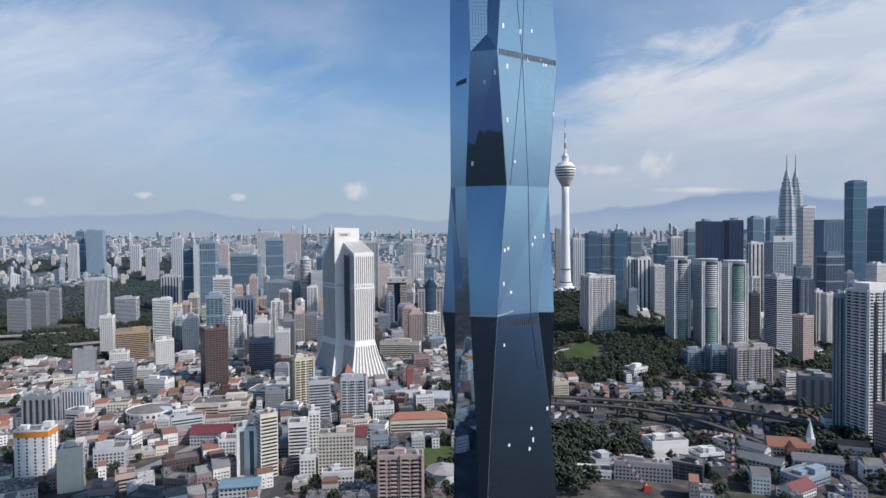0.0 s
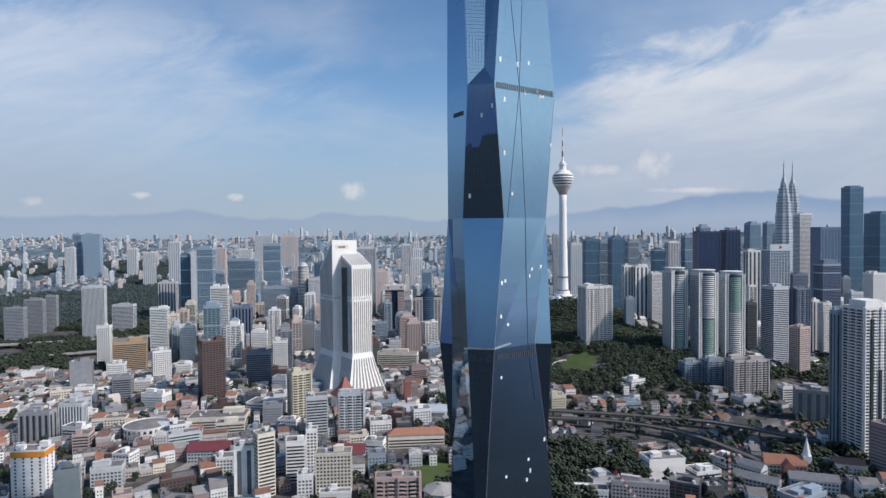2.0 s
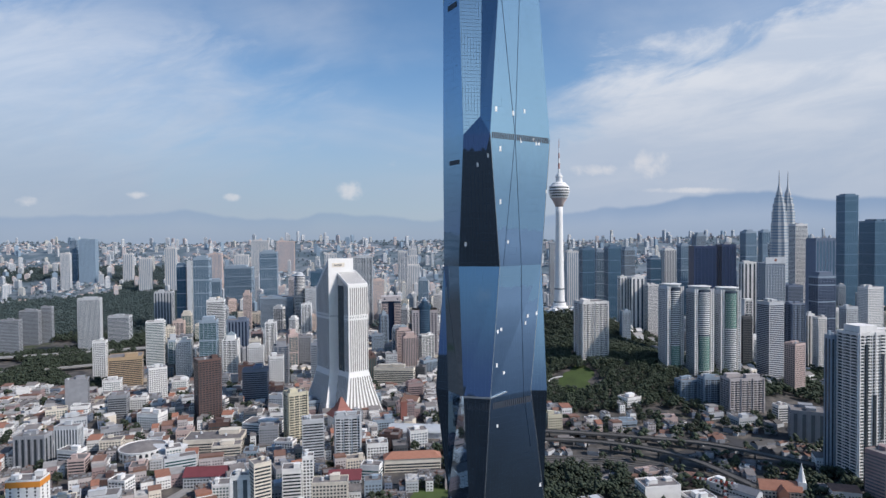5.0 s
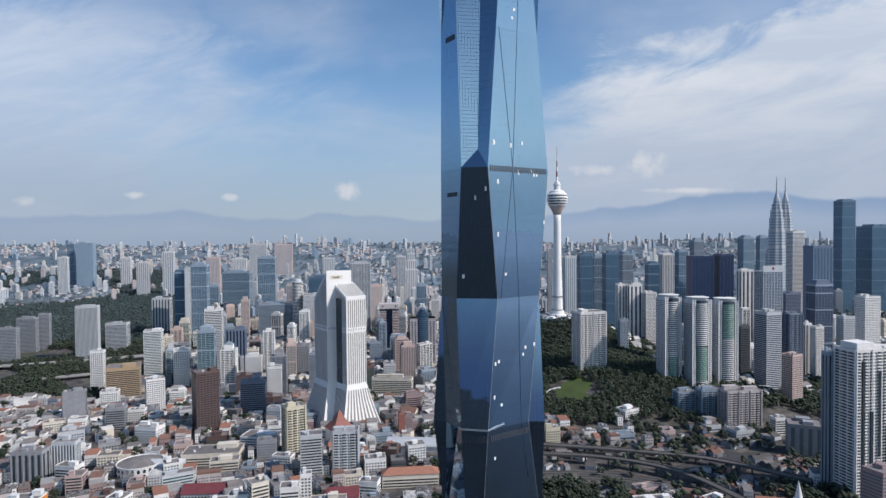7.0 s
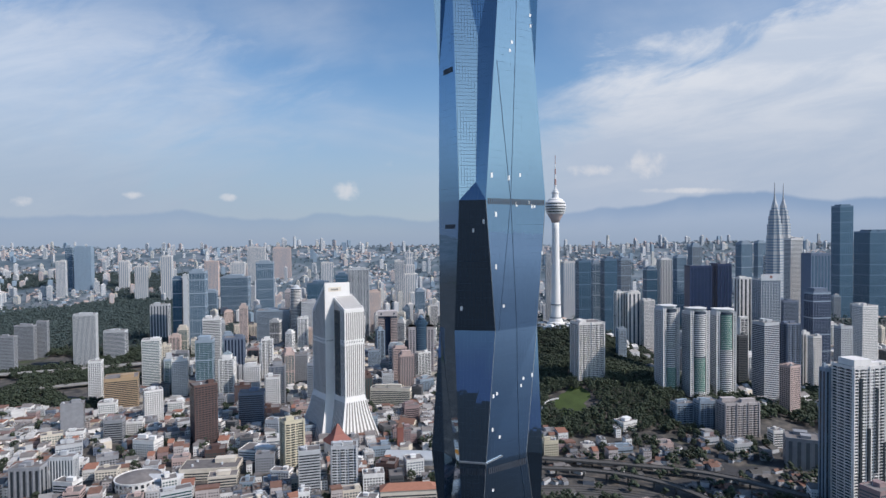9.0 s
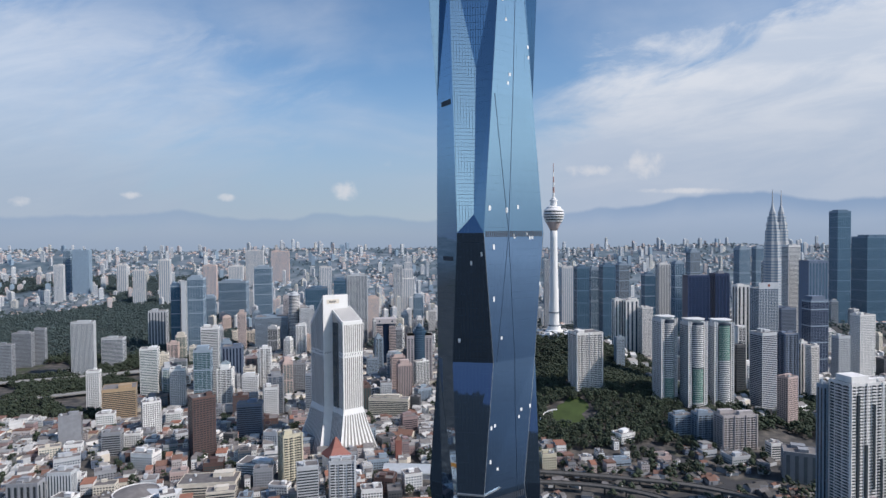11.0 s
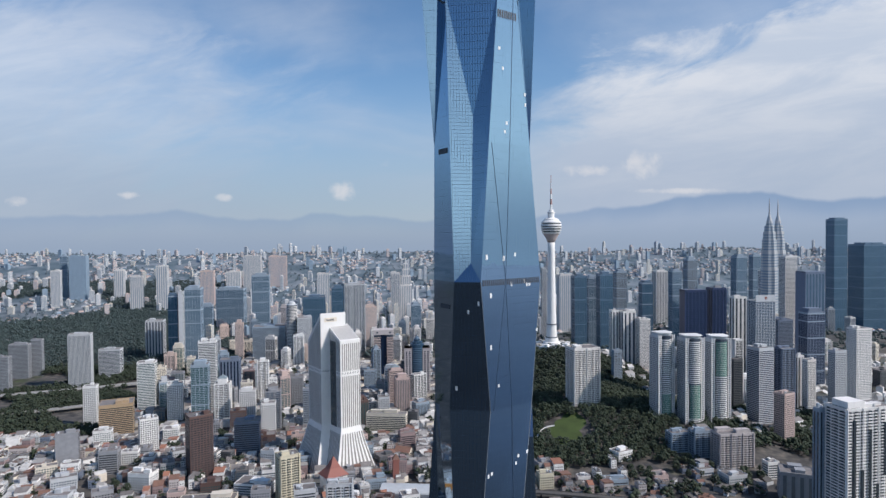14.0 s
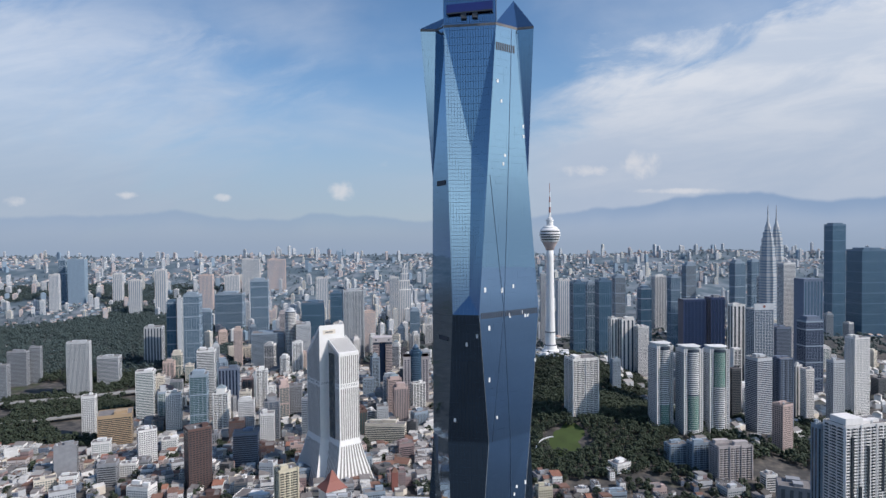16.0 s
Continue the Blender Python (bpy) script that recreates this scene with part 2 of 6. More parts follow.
M_TOWERWHITE = material("white_tower_concrete", (0.80, 0.79, 0.775), 0.7, vary=0.08)
M_PODRED = material("brick_red_brown", (0.26, 0.10, 0.08), 0.7)
M_PODPINK = material("pod_pinkish_grey", (0.52, 0.42, 0.40), 0.6)
M_PALECONCRETE = material("pale_road_concrete", (0.30, 0.295, 0.285), 0.9, vary=0.25)


# ---------------------------------------------------------------- mesh helpers
class Shape:
    """Gathers vertices and faces of one mesh."""

    def __init__(self):
        self.v, self.f, self.m = [], [], []

    def poly(self, points, slot=0):
        n = len(self.v)
        self.v += [tuple(p) for p in points]
        self.f.append(tuple(range(n, n + len(points))))
        self.m.append(slot)

    def box(self, x0, y0, z0, x1, y1, z1, slot=0):
        n = len(self.v)
        self.v += [(x0, y0, z0), (x1, y0, z0), (x1, y1, z0), (x0, y1, z0), (x0, y0, z1), (x1, y0, z1), (x1, y1, z1), (x0, y1, z1)]
        self.f += [tuple(n + i for i in q) for q in ((3, 2, 1, 0), (4, 5, 6, 7), (0, 1, 5, 4), (1, 2, 6, 5), (2, 3, 7, 6), (3, 0, 4, 7))]
        self.m += [slot] * 6

    def loft(self, rings, slot=0, caps=True):
        """Rings of equally many points, from the bottom up, counter-clockwise seen from above."""
        n, k = len(self.v), len(rings[0])
        for ring in rings:
            self.v += [tuple(p) for p in ring]
        for r in range(len(rings) - 1):
            for i in range(k):
                j = (i + 1) % k
                a = n + r * k
                self.f.append((a + i, a + j, a + k + j, a + k + i))
                self.m.append(slot)
        if caps:
            self.f += [tuple(n + i for i in reversed(range(k))), tuple(n + (len(rings) - 1) * k + i for i in range(k))]
            self.m += [slot, slot]

    def lathe(self, profile, sides=24, slot=0, x=0.0, y=0.0):
        self.loft([[(x + r * math.cos(2 * math.pi * i / sides), y + r * math.sin(2 * math.pi * i / sides), z) for i in range(sides)] for r, z in profile], slot)

    def beam(self, a, b, t, slot=0, t2=None):
        """A square bar from a to b, t thick."""
        a, b = Vector(a), Vector(b)
        d = (b - a).normalized()
        u = d.cross(Vector((0, 0, 1)) if abs(d.z) < 0.9 else Vector((1, 0, 0))).normalized()
        w = d.cross(u)
        self.loft([[p + u * s * h + w * q * h for s, q in ((-1, -1), (1, -1), (1, 1), (-1, 1))][::-1] for p, h in ((a, t / 2), (b, (t2 or t) / 2))], slot)

    def mesh(self, name, mats):
        me = bpy.data.meshes.new(name)
        me.from_pydata(self.v, [], self.f)
        for m in mats:
            me.materials.append(m)
        if len(mats) > 1:
            me.polygons.foreach_set("material_index", self.m)
        me.update()
        return me


def part(name, shape, mats, parent=None, label="", smooth=False, at=None):
    me = shape if isinstance(shape, bpy.types.Mesh) else shape.mesh(name, mats if isinstance(mats, (list, tuple)) else [mats])
    if smooth:
        me.polygons.foreach_set("use_smooth", [True] * len(me.polygons))
    ob = new(name, me)
    if parent is not None:
        ob.parent = parent
    if at is not None:
        ob.location = at
    if label:
        ob["label"] = label
    return ob


def thing(name, x, y, z, turn, label, category, group="", kind=""):
    ob = new(name)
    ob.location, ob.rotation_euler = (x, y, z), (0, 0, radians(turn))
    return tagged(ob, label, category, group, kind)


# ---------------------------------------------------------------- ground
def bump_at(x, y, cx, cy, rx, ry, h):
    q = ((x - cx) / rx) ** 2 + ((y - cy) / ry) ** 2
    return h * np.exp(-q)


def ground_z(x, y):
    """Height of the ground: a wooded hill under the telecom tower, lower rises round it; far off bent up to meet the
    camera's horizon.
    """
    z = bump_at(x, y, 292, 1466, 180, 250, 86) + bump_at(x, y, 250, 1130, 130, 160, 30) + bump_at(x, y, 450, 1090, 150, 130, 32)
    far = np.clip((y - 2900) / 1900, 0, 1)
    z = z + 215 * far * far * (3 - 2 * far)
    wave = np.clip((y - 2200) / 1500, 0, 1)
    return z + wave * 14 * np.sin(x * 0.0031 + 1.3) * np.sin(y * 0.0027 + x * 0.0007)


def gz(x, y):
    return float(ground_z(np.float64(x), np.float64(y)))


def make_ground():
    xs = np.concatenate([np.arange(-6000, -1500, 150), np.arange(-1500, 1500, 30), np.arange(1500, 6001, 150)])
    ys = np.concatenate([np.arange(-5000, -200, 200), np.arange(-200, 2300, 30), np.arange(2300, 4950, 75)])
    gx, gy = np.meshgrid(xs, ys)
    verts = np.stack([gx, gy, ground_z(gx, gy)], -1).reshape(-1, 3)
    w, h = len(xs), len(ys)
    i = (np.arange(h - 1)[:, None] * w + np.arange(w - 1)[None, :]).ravel()
    faces = np.stack([i, i + 1, i + w + 1, i + w], -1)
    me = bpy.data.meshes.new("ground")
    me.from_pydata(verts.tolist(), [], faces.tolist())
    me.polygons.foreach_set("use_smooth", [True] * len(me.polygons))
    m = bpy.data.materials.new("city_ground")
    m.use_nodes = True
    nt = m.node_tree
    b = nt.nodes["Principled BSDF"]
    b.inputs["Roughness"].default_value = 0.95
    geo = nt.nodes.new("ShaderNodeNewGeometry")
    def tex(scale, detail):
        n = nt.nodes.new("ShaderNodeTexNoise")
        n.inputs["Scale"].default_value, n.inputs["Detail"].default_value = scale, detail
        nt.links.new(geo.outputs["Position"], n.inputs["Vector"])
        return n.outputs["Fac"]
    def ramp(fac, stops):
        n = nt.nodes.new("ShaderNodeValToRGB")
        n.color_ramp.elements.remove(n.color_ramp.elements[1])
        for k, (at, c) in enumerate(stops):
            e = n.color_ramp.elements[0] if k == 0 else n.color_ramp.elements.new(at)
            e.position, e.color = at, (*c, 1)
        nt.links.new(fac, n.inputs[0])
        return n.outputs[0]
    urban = ramp(tex(0.06, 8), [(0.30, (0.035, 0.035, 0.037)), (0.46, (0.065, 0.062, 0.06)), (0.58, (0.11, 0.10, 0.09)), (0.72, (0.19, 0.165, 0.14))])
    green = ramp(tex(0.05, 8), [(0.35, (0.018, 0.030, 0.012)), (0.55, (0.040, 0.062, 0.020)), (0.70, (0.075, 0.095, 0.035))])
    pick = ramp(tex(0.006, 6), [(0.60, (0, 0, 0)), (0.68, (1, 1, 1))])
    mix = nt.nodes.new("ShaderNodeMix")
    mix.data_type = "RGBA"
    nt.links.new(pick, mix.inputs[0])
    nt.links.new(urban, mix.inputs[6])
    nt.links.new(green, mix.inputs[7])
    apart = nt.nodes.new("ShaderNodeSeparateXYZ")
    nt.links.new(geo.outputs["Position"], apart.inputs[0])
    # northward the ground turns pale blue: haze painted in by distance
    haze_reach = nt.nodes.new("ShaderNodeMapRange")
    nt.links.new(apart.outputs[1], haze_reach.inputs["Value"])
    haze_reach.inputs["From Min"].default_value, haze_reach.inputs["From Max"].default_value = 1900, 3200
    hazed_ground = ramp(tex(0.009, 8), [(0.36, (0.080, 0.120, 0.150)), (0.48, (0.11, 0.155, 0.185)), (0.58, (0.18, 0.215, 0.25)), (0.72, (0.25, 0.275, 0.305))])
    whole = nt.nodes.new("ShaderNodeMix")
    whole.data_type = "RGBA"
    nt.links.new(haze_reach.outputs[0], whole.inputs[0])
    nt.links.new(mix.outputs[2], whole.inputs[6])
    nt.links.new(hazed_ground, whole.inputs[7])
    south = nt.nodes.new("ShaderNodeMapRange")
    nt.links.new(apart.outputs[1], south.inputs["Value"])
    south.inputs["From Min"].default_value, south.inputs["From Max"].default_value = 330, 480
    land = nt.nodes.new("ShaderNodeMix")
    land.data_type = "RGBA"
    nt.links.new(south.outputs[0], land.inputs[0])
    # unseen ground behind, blackened so the tower's glass mirrors it dark
    dark_behind = ramp(tex(0.02, 6), [(0.35, (0.007, 0.009, 0.013)), (0.65, (0.014, 0.018, 0.024))])
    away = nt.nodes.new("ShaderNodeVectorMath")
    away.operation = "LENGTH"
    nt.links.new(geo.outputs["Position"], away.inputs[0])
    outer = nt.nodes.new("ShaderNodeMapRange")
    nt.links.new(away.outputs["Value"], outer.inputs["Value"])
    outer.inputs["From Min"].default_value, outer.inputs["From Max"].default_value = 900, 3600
    # unseen eastern ground: haze painted in, paler with distance, for the mirrored faces
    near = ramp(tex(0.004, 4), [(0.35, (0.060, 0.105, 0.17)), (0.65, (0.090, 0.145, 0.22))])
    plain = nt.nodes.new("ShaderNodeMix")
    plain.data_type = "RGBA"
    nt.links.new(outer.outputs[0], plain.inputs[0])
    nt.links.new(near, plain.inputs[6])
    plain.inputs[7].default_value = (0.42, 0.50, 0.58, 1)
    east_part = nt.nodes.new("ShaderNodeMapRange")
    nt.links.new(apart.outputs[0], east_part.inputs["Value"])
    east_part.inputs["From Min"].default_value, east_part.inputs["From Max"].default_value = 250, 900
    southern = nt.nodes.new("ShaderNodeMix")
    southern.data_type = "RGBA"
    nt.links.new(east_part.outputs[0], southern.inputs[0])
    nt.links.new(dark_behind, southern.inputs[6])
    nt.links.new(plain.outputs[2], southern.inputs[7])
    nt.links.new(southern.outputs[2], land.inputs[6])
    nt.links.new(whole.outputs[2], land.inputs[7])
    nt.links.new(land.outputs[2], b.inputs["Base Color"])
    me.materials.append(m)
    return tagged(new("ground", me), "dusty city ground with asphalt, bare earth and scrub, haze-tinted far off", "ground", kind="structure")


make_ground()


# ---------------------------------------------------------------- the faceted glass skyscraper
TOWER_X, TOWER_Y, TOWER_TURN = 36.3, 380.0, 0.0
FLOOR = 4.2
# outline of the storey at each fold: a front-left, b front-right, c and d right corner, g, k and h left corner; e and f close the back
FOLDS = {
    0: dict(a=(-15.5, -28.0), b=(-14.4, -30.5), c=(33.3, -1.9), d=(33.3, -1.9), g=(-31.9, -2.0), k=(-31.9, -2.0), h=(-31.9, -2.0)),
    70: dict(a=(-16.8, -28.0), b=(-12.7, -30.5), c=(31.8, -3.8), d=(31.8, -3.8), g=(-31.2, -2.0), k=(-31.2, -2.0), h=(-31.2, -2.0)),
    118: dict(a=(-18.2, -27.0), b=(-10.2, -30.0), c=(27.8, -7.2), d=(27.8, -7.2), g=(-30.1, -5.0), k=(-30.1, -5.0), h=(-30.1, -5.0)),
    184: dict(a=(-21.2, -28.0), b=(-6.1, -31.5), c=(19.2, -14.8), d=(28.6, -15.5), g=(-37.0, -9.0), k=(-29.5, -14.0), h=(-22.9, -24.8)),
    258: dict(a=(-23.0, -19.6), b=(0.4, -24.2), c=(27.4, -5.3), d=(27.4, -5.3), g=(-31.4, -4.1), k=(-31.4, -4.1), h=(-31.4, -4.1)),
    333: dict(a=(-20.1, -27.7), b=(-5.2, -31.3), c=(33.1, -4.5), d=(33.1, -4.5), g=(-31.3, -7.0), k=(-31.3, -7.0), h=(-31.3, -7.0)),
    412: dict(a=(-21.8, -23.6), b=(0.2, -27.8), c=(26.2, -9.6), d=(26.2, -9.6), g=(-30.5, -7.5), k=(-30.5, -7.5), h=(-30.5, -7.5)),
    499: dict(a=(-23.6, -19.0), b=(6.2, -24.0), c=(19.4, -14.7), d=(28.7, -17.5), g=(-37.0, -12.5), k=(-28.0, -12.0), h=(-24.2, -18.0)),
}
for fold in FOLDS.values():
    fold["e"], fold["f"] = (-fold["a"][0] - 1, -fold["a"][1] + 9), (-fold["b"][0] - 6, -fold["b"][1] + 6)
SIDES = ("ha", "ab", "bc", "cd", "de", "ef", "fg", "gk", "kh")


def fold_point(z, key):
    x, y = FOLDS[z][key]
    return Vector((x, y, z))


def face_point(x, z, out=0.0):
    """A point of the broad front-right face at height z, x across."""
    zs = sorted(FOLDS)
    for lo, hi in zip(zs, zs[1:]):
        if lo <= z <= hi:
            k = (z - lo) / (hi - lo)
            b = fold_point(lo, "b").lerp(fold_point(hi, "b"), k)
            c = fold_point(lo, "c").lerp(fold_point(hi, "c"), k)
            u = (x - b.x) / (c.x - b.x)
            return b.lerp(c, u) + Vector((0.573, -0.819, 0)) * out


def clipped(poly, ring):
    """The part of a flat polygon that lies inside a convex ring, both counter-clockwise."""
    for (ax, ay), (bx, by) in zip(ring, ring[1:] + ring[:1]):
        kept = []
        for (px, py), (qx, qy) in zip(poly, poly[1:] + poly[:1]):
            dp = (bx - ax) * (py - ay) - (by - ay) * (px - ax)
            dq = (bx - ax) * (qy - ay) - (by - ay) * (qx - ax)
            if dp >= 0:
                kept.append((px, py))
            if dp * dq < 0:
                k = dp / (dp - dq)
                kept.append((px + (qx - px) * k, py + (qy - py) * k))
        poly = kept
        if len(poly) < 3:
            return []
    return poly


def flat_facet(tower, corners, single, name, wide, rise, gap, loose):
    """One plane of curtain wall: level rows and upright columns of panes, cut along its edges, over a sunk frame."""
    normal = (corners[1] - corners[0]).cross(corners[2] - corners[0]).normalized()
    u = Vector((0, 0, 1)).cross(normal).normalized()
    v = normal.cross(u)
    base = corners[0]
    ring = [((p - base).dot(u), (p - base).dot(v)) for p in corners]
    s0, s1 = min(p[0] for p in ring), max(p[0] for p in ring)
    z0, z1 = min(p.z for p in corners), max(p.z for p in corners)
    rng = random.Random(int(base.x * 31 + base.z * 7 + corners[1].y * 13))
    facet = new(name, bpy.data.meshes.new(name))
    facet.parent = tower
    backing, panes = Shape(), Shape()
    backing.poly([p - normal * 0.10 for p in corners])
    for r in range(int(z0 // rise), int(z1 // rise) + 1):
        t0, t1 = (r * rise - base.z) / v.z + gap, ((r + 1) * rise - base.z) / v.z - gap
        for c in range(int(s0 // wide), int(s1 // wide) + 1):
            cell = clipped([(c * wide + gap, t0), ((c + 1) * wide - gap, t0), ((c + 1) * wide - gap, t1), (c * wide + gap, t1)], ring)
            if len(cell) < 3:
                continue
            ts, tt = rng.gauss(0, loose), rng.gauss(0, loose)
            ms, mt = (c + 0.5) * wide, (t0 + t1) / 2
            q = [base + u * a + v * b + normal * (ts * (a - ms) + tt * (b - mt)) for a, b in cell]
            if single:
                one = Shape()
                one.poly(q)
                part("glass_panel", one, M_FACET, facet)
            else:
                panes.poly(q)
    facet.data.from_pydata(backing.v, [], backing.f)
    facet.data.materials.append(M_JOINT)
    if panes.v:
        tagged(part("curtain_wall", panes, M_FACET, facet), kind="stuff")
    return facet


def glass_panels(tower, corners, single=False, name="glass_facet", wide=2.1, rise=FLOOR, gap=0.022, loose=0.0011):
    """A facet, its corners counter-clockwise seen from outside; a warped one folds along its diagonal."""
    pts = []
    for c in corners:
        if not pts or ((c - pts[-1]).length > 0.2 and (c - pts[0]).length > 0.2):
            pts.append(Vector(c))
    if len(pts) < 3:
        return
    if len(pts) == 4 and abs((pts[1] - pts[0]).cross(pts[3] - pts[0]).normalized().dot(pts[2] - pts[0])) > 0.4:
        flat_facet(tower, [pts[0], pts[1], pts[2]], single, name, wide, rise, gap, loose)
        flat_facet(tower, [pts[0], pts[2], pts[3]], single, name, wide, rise, gap, loose)
    else:
        flat_facet(tower, pts, single, name, wide, rise, gap, loose)


def make_skyscraper():
    tower = thing("skyscraper", TOWER_X, TOWER_Y, 0, TOWER_TURN, "tall faceted skyscraper of blue mirror glass, nearly finished", "skyscraper")
    zs = sorted(FOLDS)
    for lo, hi in zip(zs, zs[1:]):
        for p, q in SIDES:
            if p + q == "ab" and lo >= 333:
                continue
            if p + q in ("ha", "bc") and lo >= 333:
                continue
            glass_panels(tower, [fold_point(lo, p), fold_point(lo, q), fold_point(hi, q), fold_point(hi, p)], single=(p + q == "bc" and lo == 258))
    # over the belt the broad faces run on to the crown, and the front corner is folded in along one crease
    a0, b0, c0, h0 = (fold_point(333, k) for k in "abch")
    a2, b2, c2, h2 = (fold_point(499, k) for k in "abch")
    b1, c1, h1 = (fold_point(412, k) for k in "bch")
    a1 = a0.lerp(a2, 79 / 166)
    glass_panels(tower, [b0, c0, c1, b1])
    glass_panels(tower, [b1, c1, c2, b2])
    glass_panels(tower, [h0, a0, a1, h1])
    glass_panels(tower, [h1, a1, a2, h2])
    foot, peak = Vector((-10.4, -25.6, 343.6)), Vector((-8.2, -20.6, 427.5))
    glass_panels(tower, [a0, b0, foot])
    glass_panels(tower, [a0, foot, peak], wide=1.7, rise=2.1, gap=0.075)
    glass_panels(tower, [a0, peak, a2], wide=1.7, rise=2.1, gap=0.075)
    glass_panels(tower, [foot, b0, b1], wide=1.7)
    glass_panels(tower, [foot, b1, peak], wide=1.7)
    glass_panels(tower, [peak, b1, b2], wide=1.7)
    glass_panels(tower, [peak, b2, a2], wide=1.5, gap=0.10)
    # crown: the front screen stands on, the shoulders slope up behind it
    up = Vector((0, 1.2, 27))
    glass_panels(tower, [a2, b2, b2 + up, a2 + up], name="crown_screen", wide=1.5, gap=0.10)
    core = Shape()
    ring = [a2, b2, b2 + Vector((2, 16, 0)), a2 + Vector((4, 20, 0))]
    core.loft([[p + Vector((0.3, 1.6, -1)) for p in ring], [p + Vector((0.3, 1.6, 26)) for p in ring]])
    part("crown_core", core, M_JOINT, tower)
    d2, g2, k2, e2, f2 = (fold_point(499, k) for k in "dgkef")
    peak_r, peak_l = Vector((18.8, -5.0, 518)), Vector((-21.0, 2.0, 511))
    for tri in ((b2, c2, peak_r), (c2, d2, peak_r), (d2, e2, peak_r), (k2, h2, peak_l), (g2, k2, peak_l), (f2, g2, peak_l), (h2, a2, peak_l)):
        glass_panels(tower, [tri[0], tri[1], tri[2], tri[2]], name="crown_shoulder")
    deck = Shape()
    deck.loft([[fold_point(499, k) + Vector((0, 0, dz)) for k in "abcdefgkh"] for dz in (-1.5, 0.0)])
    part("roof_deck", deck, M_ROOFGREY, tower)
    # rows of dark louvres at the plant storeys
    for z, x0, x1, h in ((334, -4.4, 32.3, 3.4), (181, -4.9, 19.2, 3.8), (488, 5.8, 17.9, 4.4)):
        n = int((x1 - x0) / 1.25)
        for i in range(n):
            u0, u1 = x0 + (x1 - x0) * (i + 0.2) / n, x0 + (x1 - x0) * (i + 0.8) / n
            one = Shape()
            one.poly([face_point(u0, z - h, 0.15), face_point(u1, z - h, 0.15), face_point(u1, z, 0.15), face_point(u0, z, 0.15)])
            part("louvre", one, M_LOUVRE, tower)
    def between(p, q, z0, z1, lo, hi, u0, u1, out):
        pts = []
        for u, z in ((u0, z0), (u1, z0), (u1, z1), (u0, z1)):
            k = (z - lo) / (hi - lo)
            v = fold_point(lo, p).lerp(fold_point(hi, p), k).lerp(fold_point(lo, q).lerp(fold_point(hi, q), k), u)
            pts.append(v + out)
        return pts
    front = Vector((-0.17, -0.98, 0)) * 0.16
    for i in range(11):
        one = Shape()
        one.poly(between("a", "b", 177, 181, 118, 184, (i + 0.25) / 11, (i + 0.8) / 11, front))
        part("louvre", one, M_LOUVRE, tower)
    slot = Shape()
    slot.poly(between("h", "a", 317, 319.5, 258, 333, 0.35, 0.85, Vector((-0.9, -0.3, 0)) * 0.2))
    part("louvre", slot, M_LOUVRE, tower)
    slot = Shape()
    slot.poly(between("h", "a", 407, 410, 333, 412, 0.30, 0.85, Vector((-0.9, -0.3, 0)) * 0.2))
    part("louvre", slot, M_LOUVRE, tower)
    ledge = Shape()
    ledge.beam(fold_point(184, "a") + front * 3, fold_point(184, "b") + front * 3, 0.8)
    ledge.beam(fold_point(184, "b") + front * 3, face_point(3.5, 186, 0.5), 0.6)
    part("ledge_rail", ledge, M_STEEL, tower)
    # thin ribs that cross at the belt
    for (x0, z0), (x1, z1) in (((2.6, 258), (10.1, 333)), ((14.0, 258), (10.1, 333)), ((10.1, 333), (1.9, 412)), ((10.1, 333), (13.2, 412)), ((13.2, 412), (15.9, 497)), ((19.2, 150), (14.6, 184)), ((14.6, 184), (14.0, 258))):
        rib = Shape()
        rib.beam(face_point(x0, z0, 0.1), face_point(x1, z1, 0.1), 0.22)
        part("facade_rib", rib, M_JOINT, tower)
    for p, lo, hi in (("b", 118, 184), ("b", 184, 258), ("b", 258, 333), ("c", 118, 184), ("c", 184, 258), ("c", 258, 333), ("b", 70, 118)):
        rib = Shape()
        rib.beam(fold_point(lo, p), fold_point(hi, p), 0.28)
        part("edge_trim", rib, M_STEEL, tower)
    # cleaning cradle on the crown, and panes that still carry white film
    p, q = a2.lerp(b2, 0.06) + Vector((0, -1.8, 6)), a2.lerp(b2, 0.93) + Vector((0, -1.8, 7))
    cradle = Shape()
    cradle.loft([[p, q, q + Vector((0, 2.2, 0)), p + Vector((0, 2.2, 0))], [v + Vector((0, 0, 4.8)) for v in (p, q, q + Vector((0, 2.2, 0)), p + Vector((0, 2.2, 0)))]])
    part("cleaning_cradle", cradle, M_BLUEPAINT, tower, "long deep blue cleaning cradle on the crown")
    rail = Shape()
    rail.beam(p - Vector((0, 0, 0.4)), q - Vector((0, 0, 0.4)), 0.8)
    part("cradle_rail", rail, M_LOUVRE, tower)
    for u in (0.37, 0.62):
        one, c = Shape(), p.lerp(q, u)
        one.box(c.x - 1.5, c.y, c.z - 3.8, c.x + 1.5, c.y + 2.4, c.z)
        part("bracket", one, M_LOUVRE, tower)
    rng = random.Random(5)
    def film(pts):
        one = Shape()
        one.poly(pts)
        part("filmed_pane", one, M_WHITEPANEL, tower, "single pane under white film")
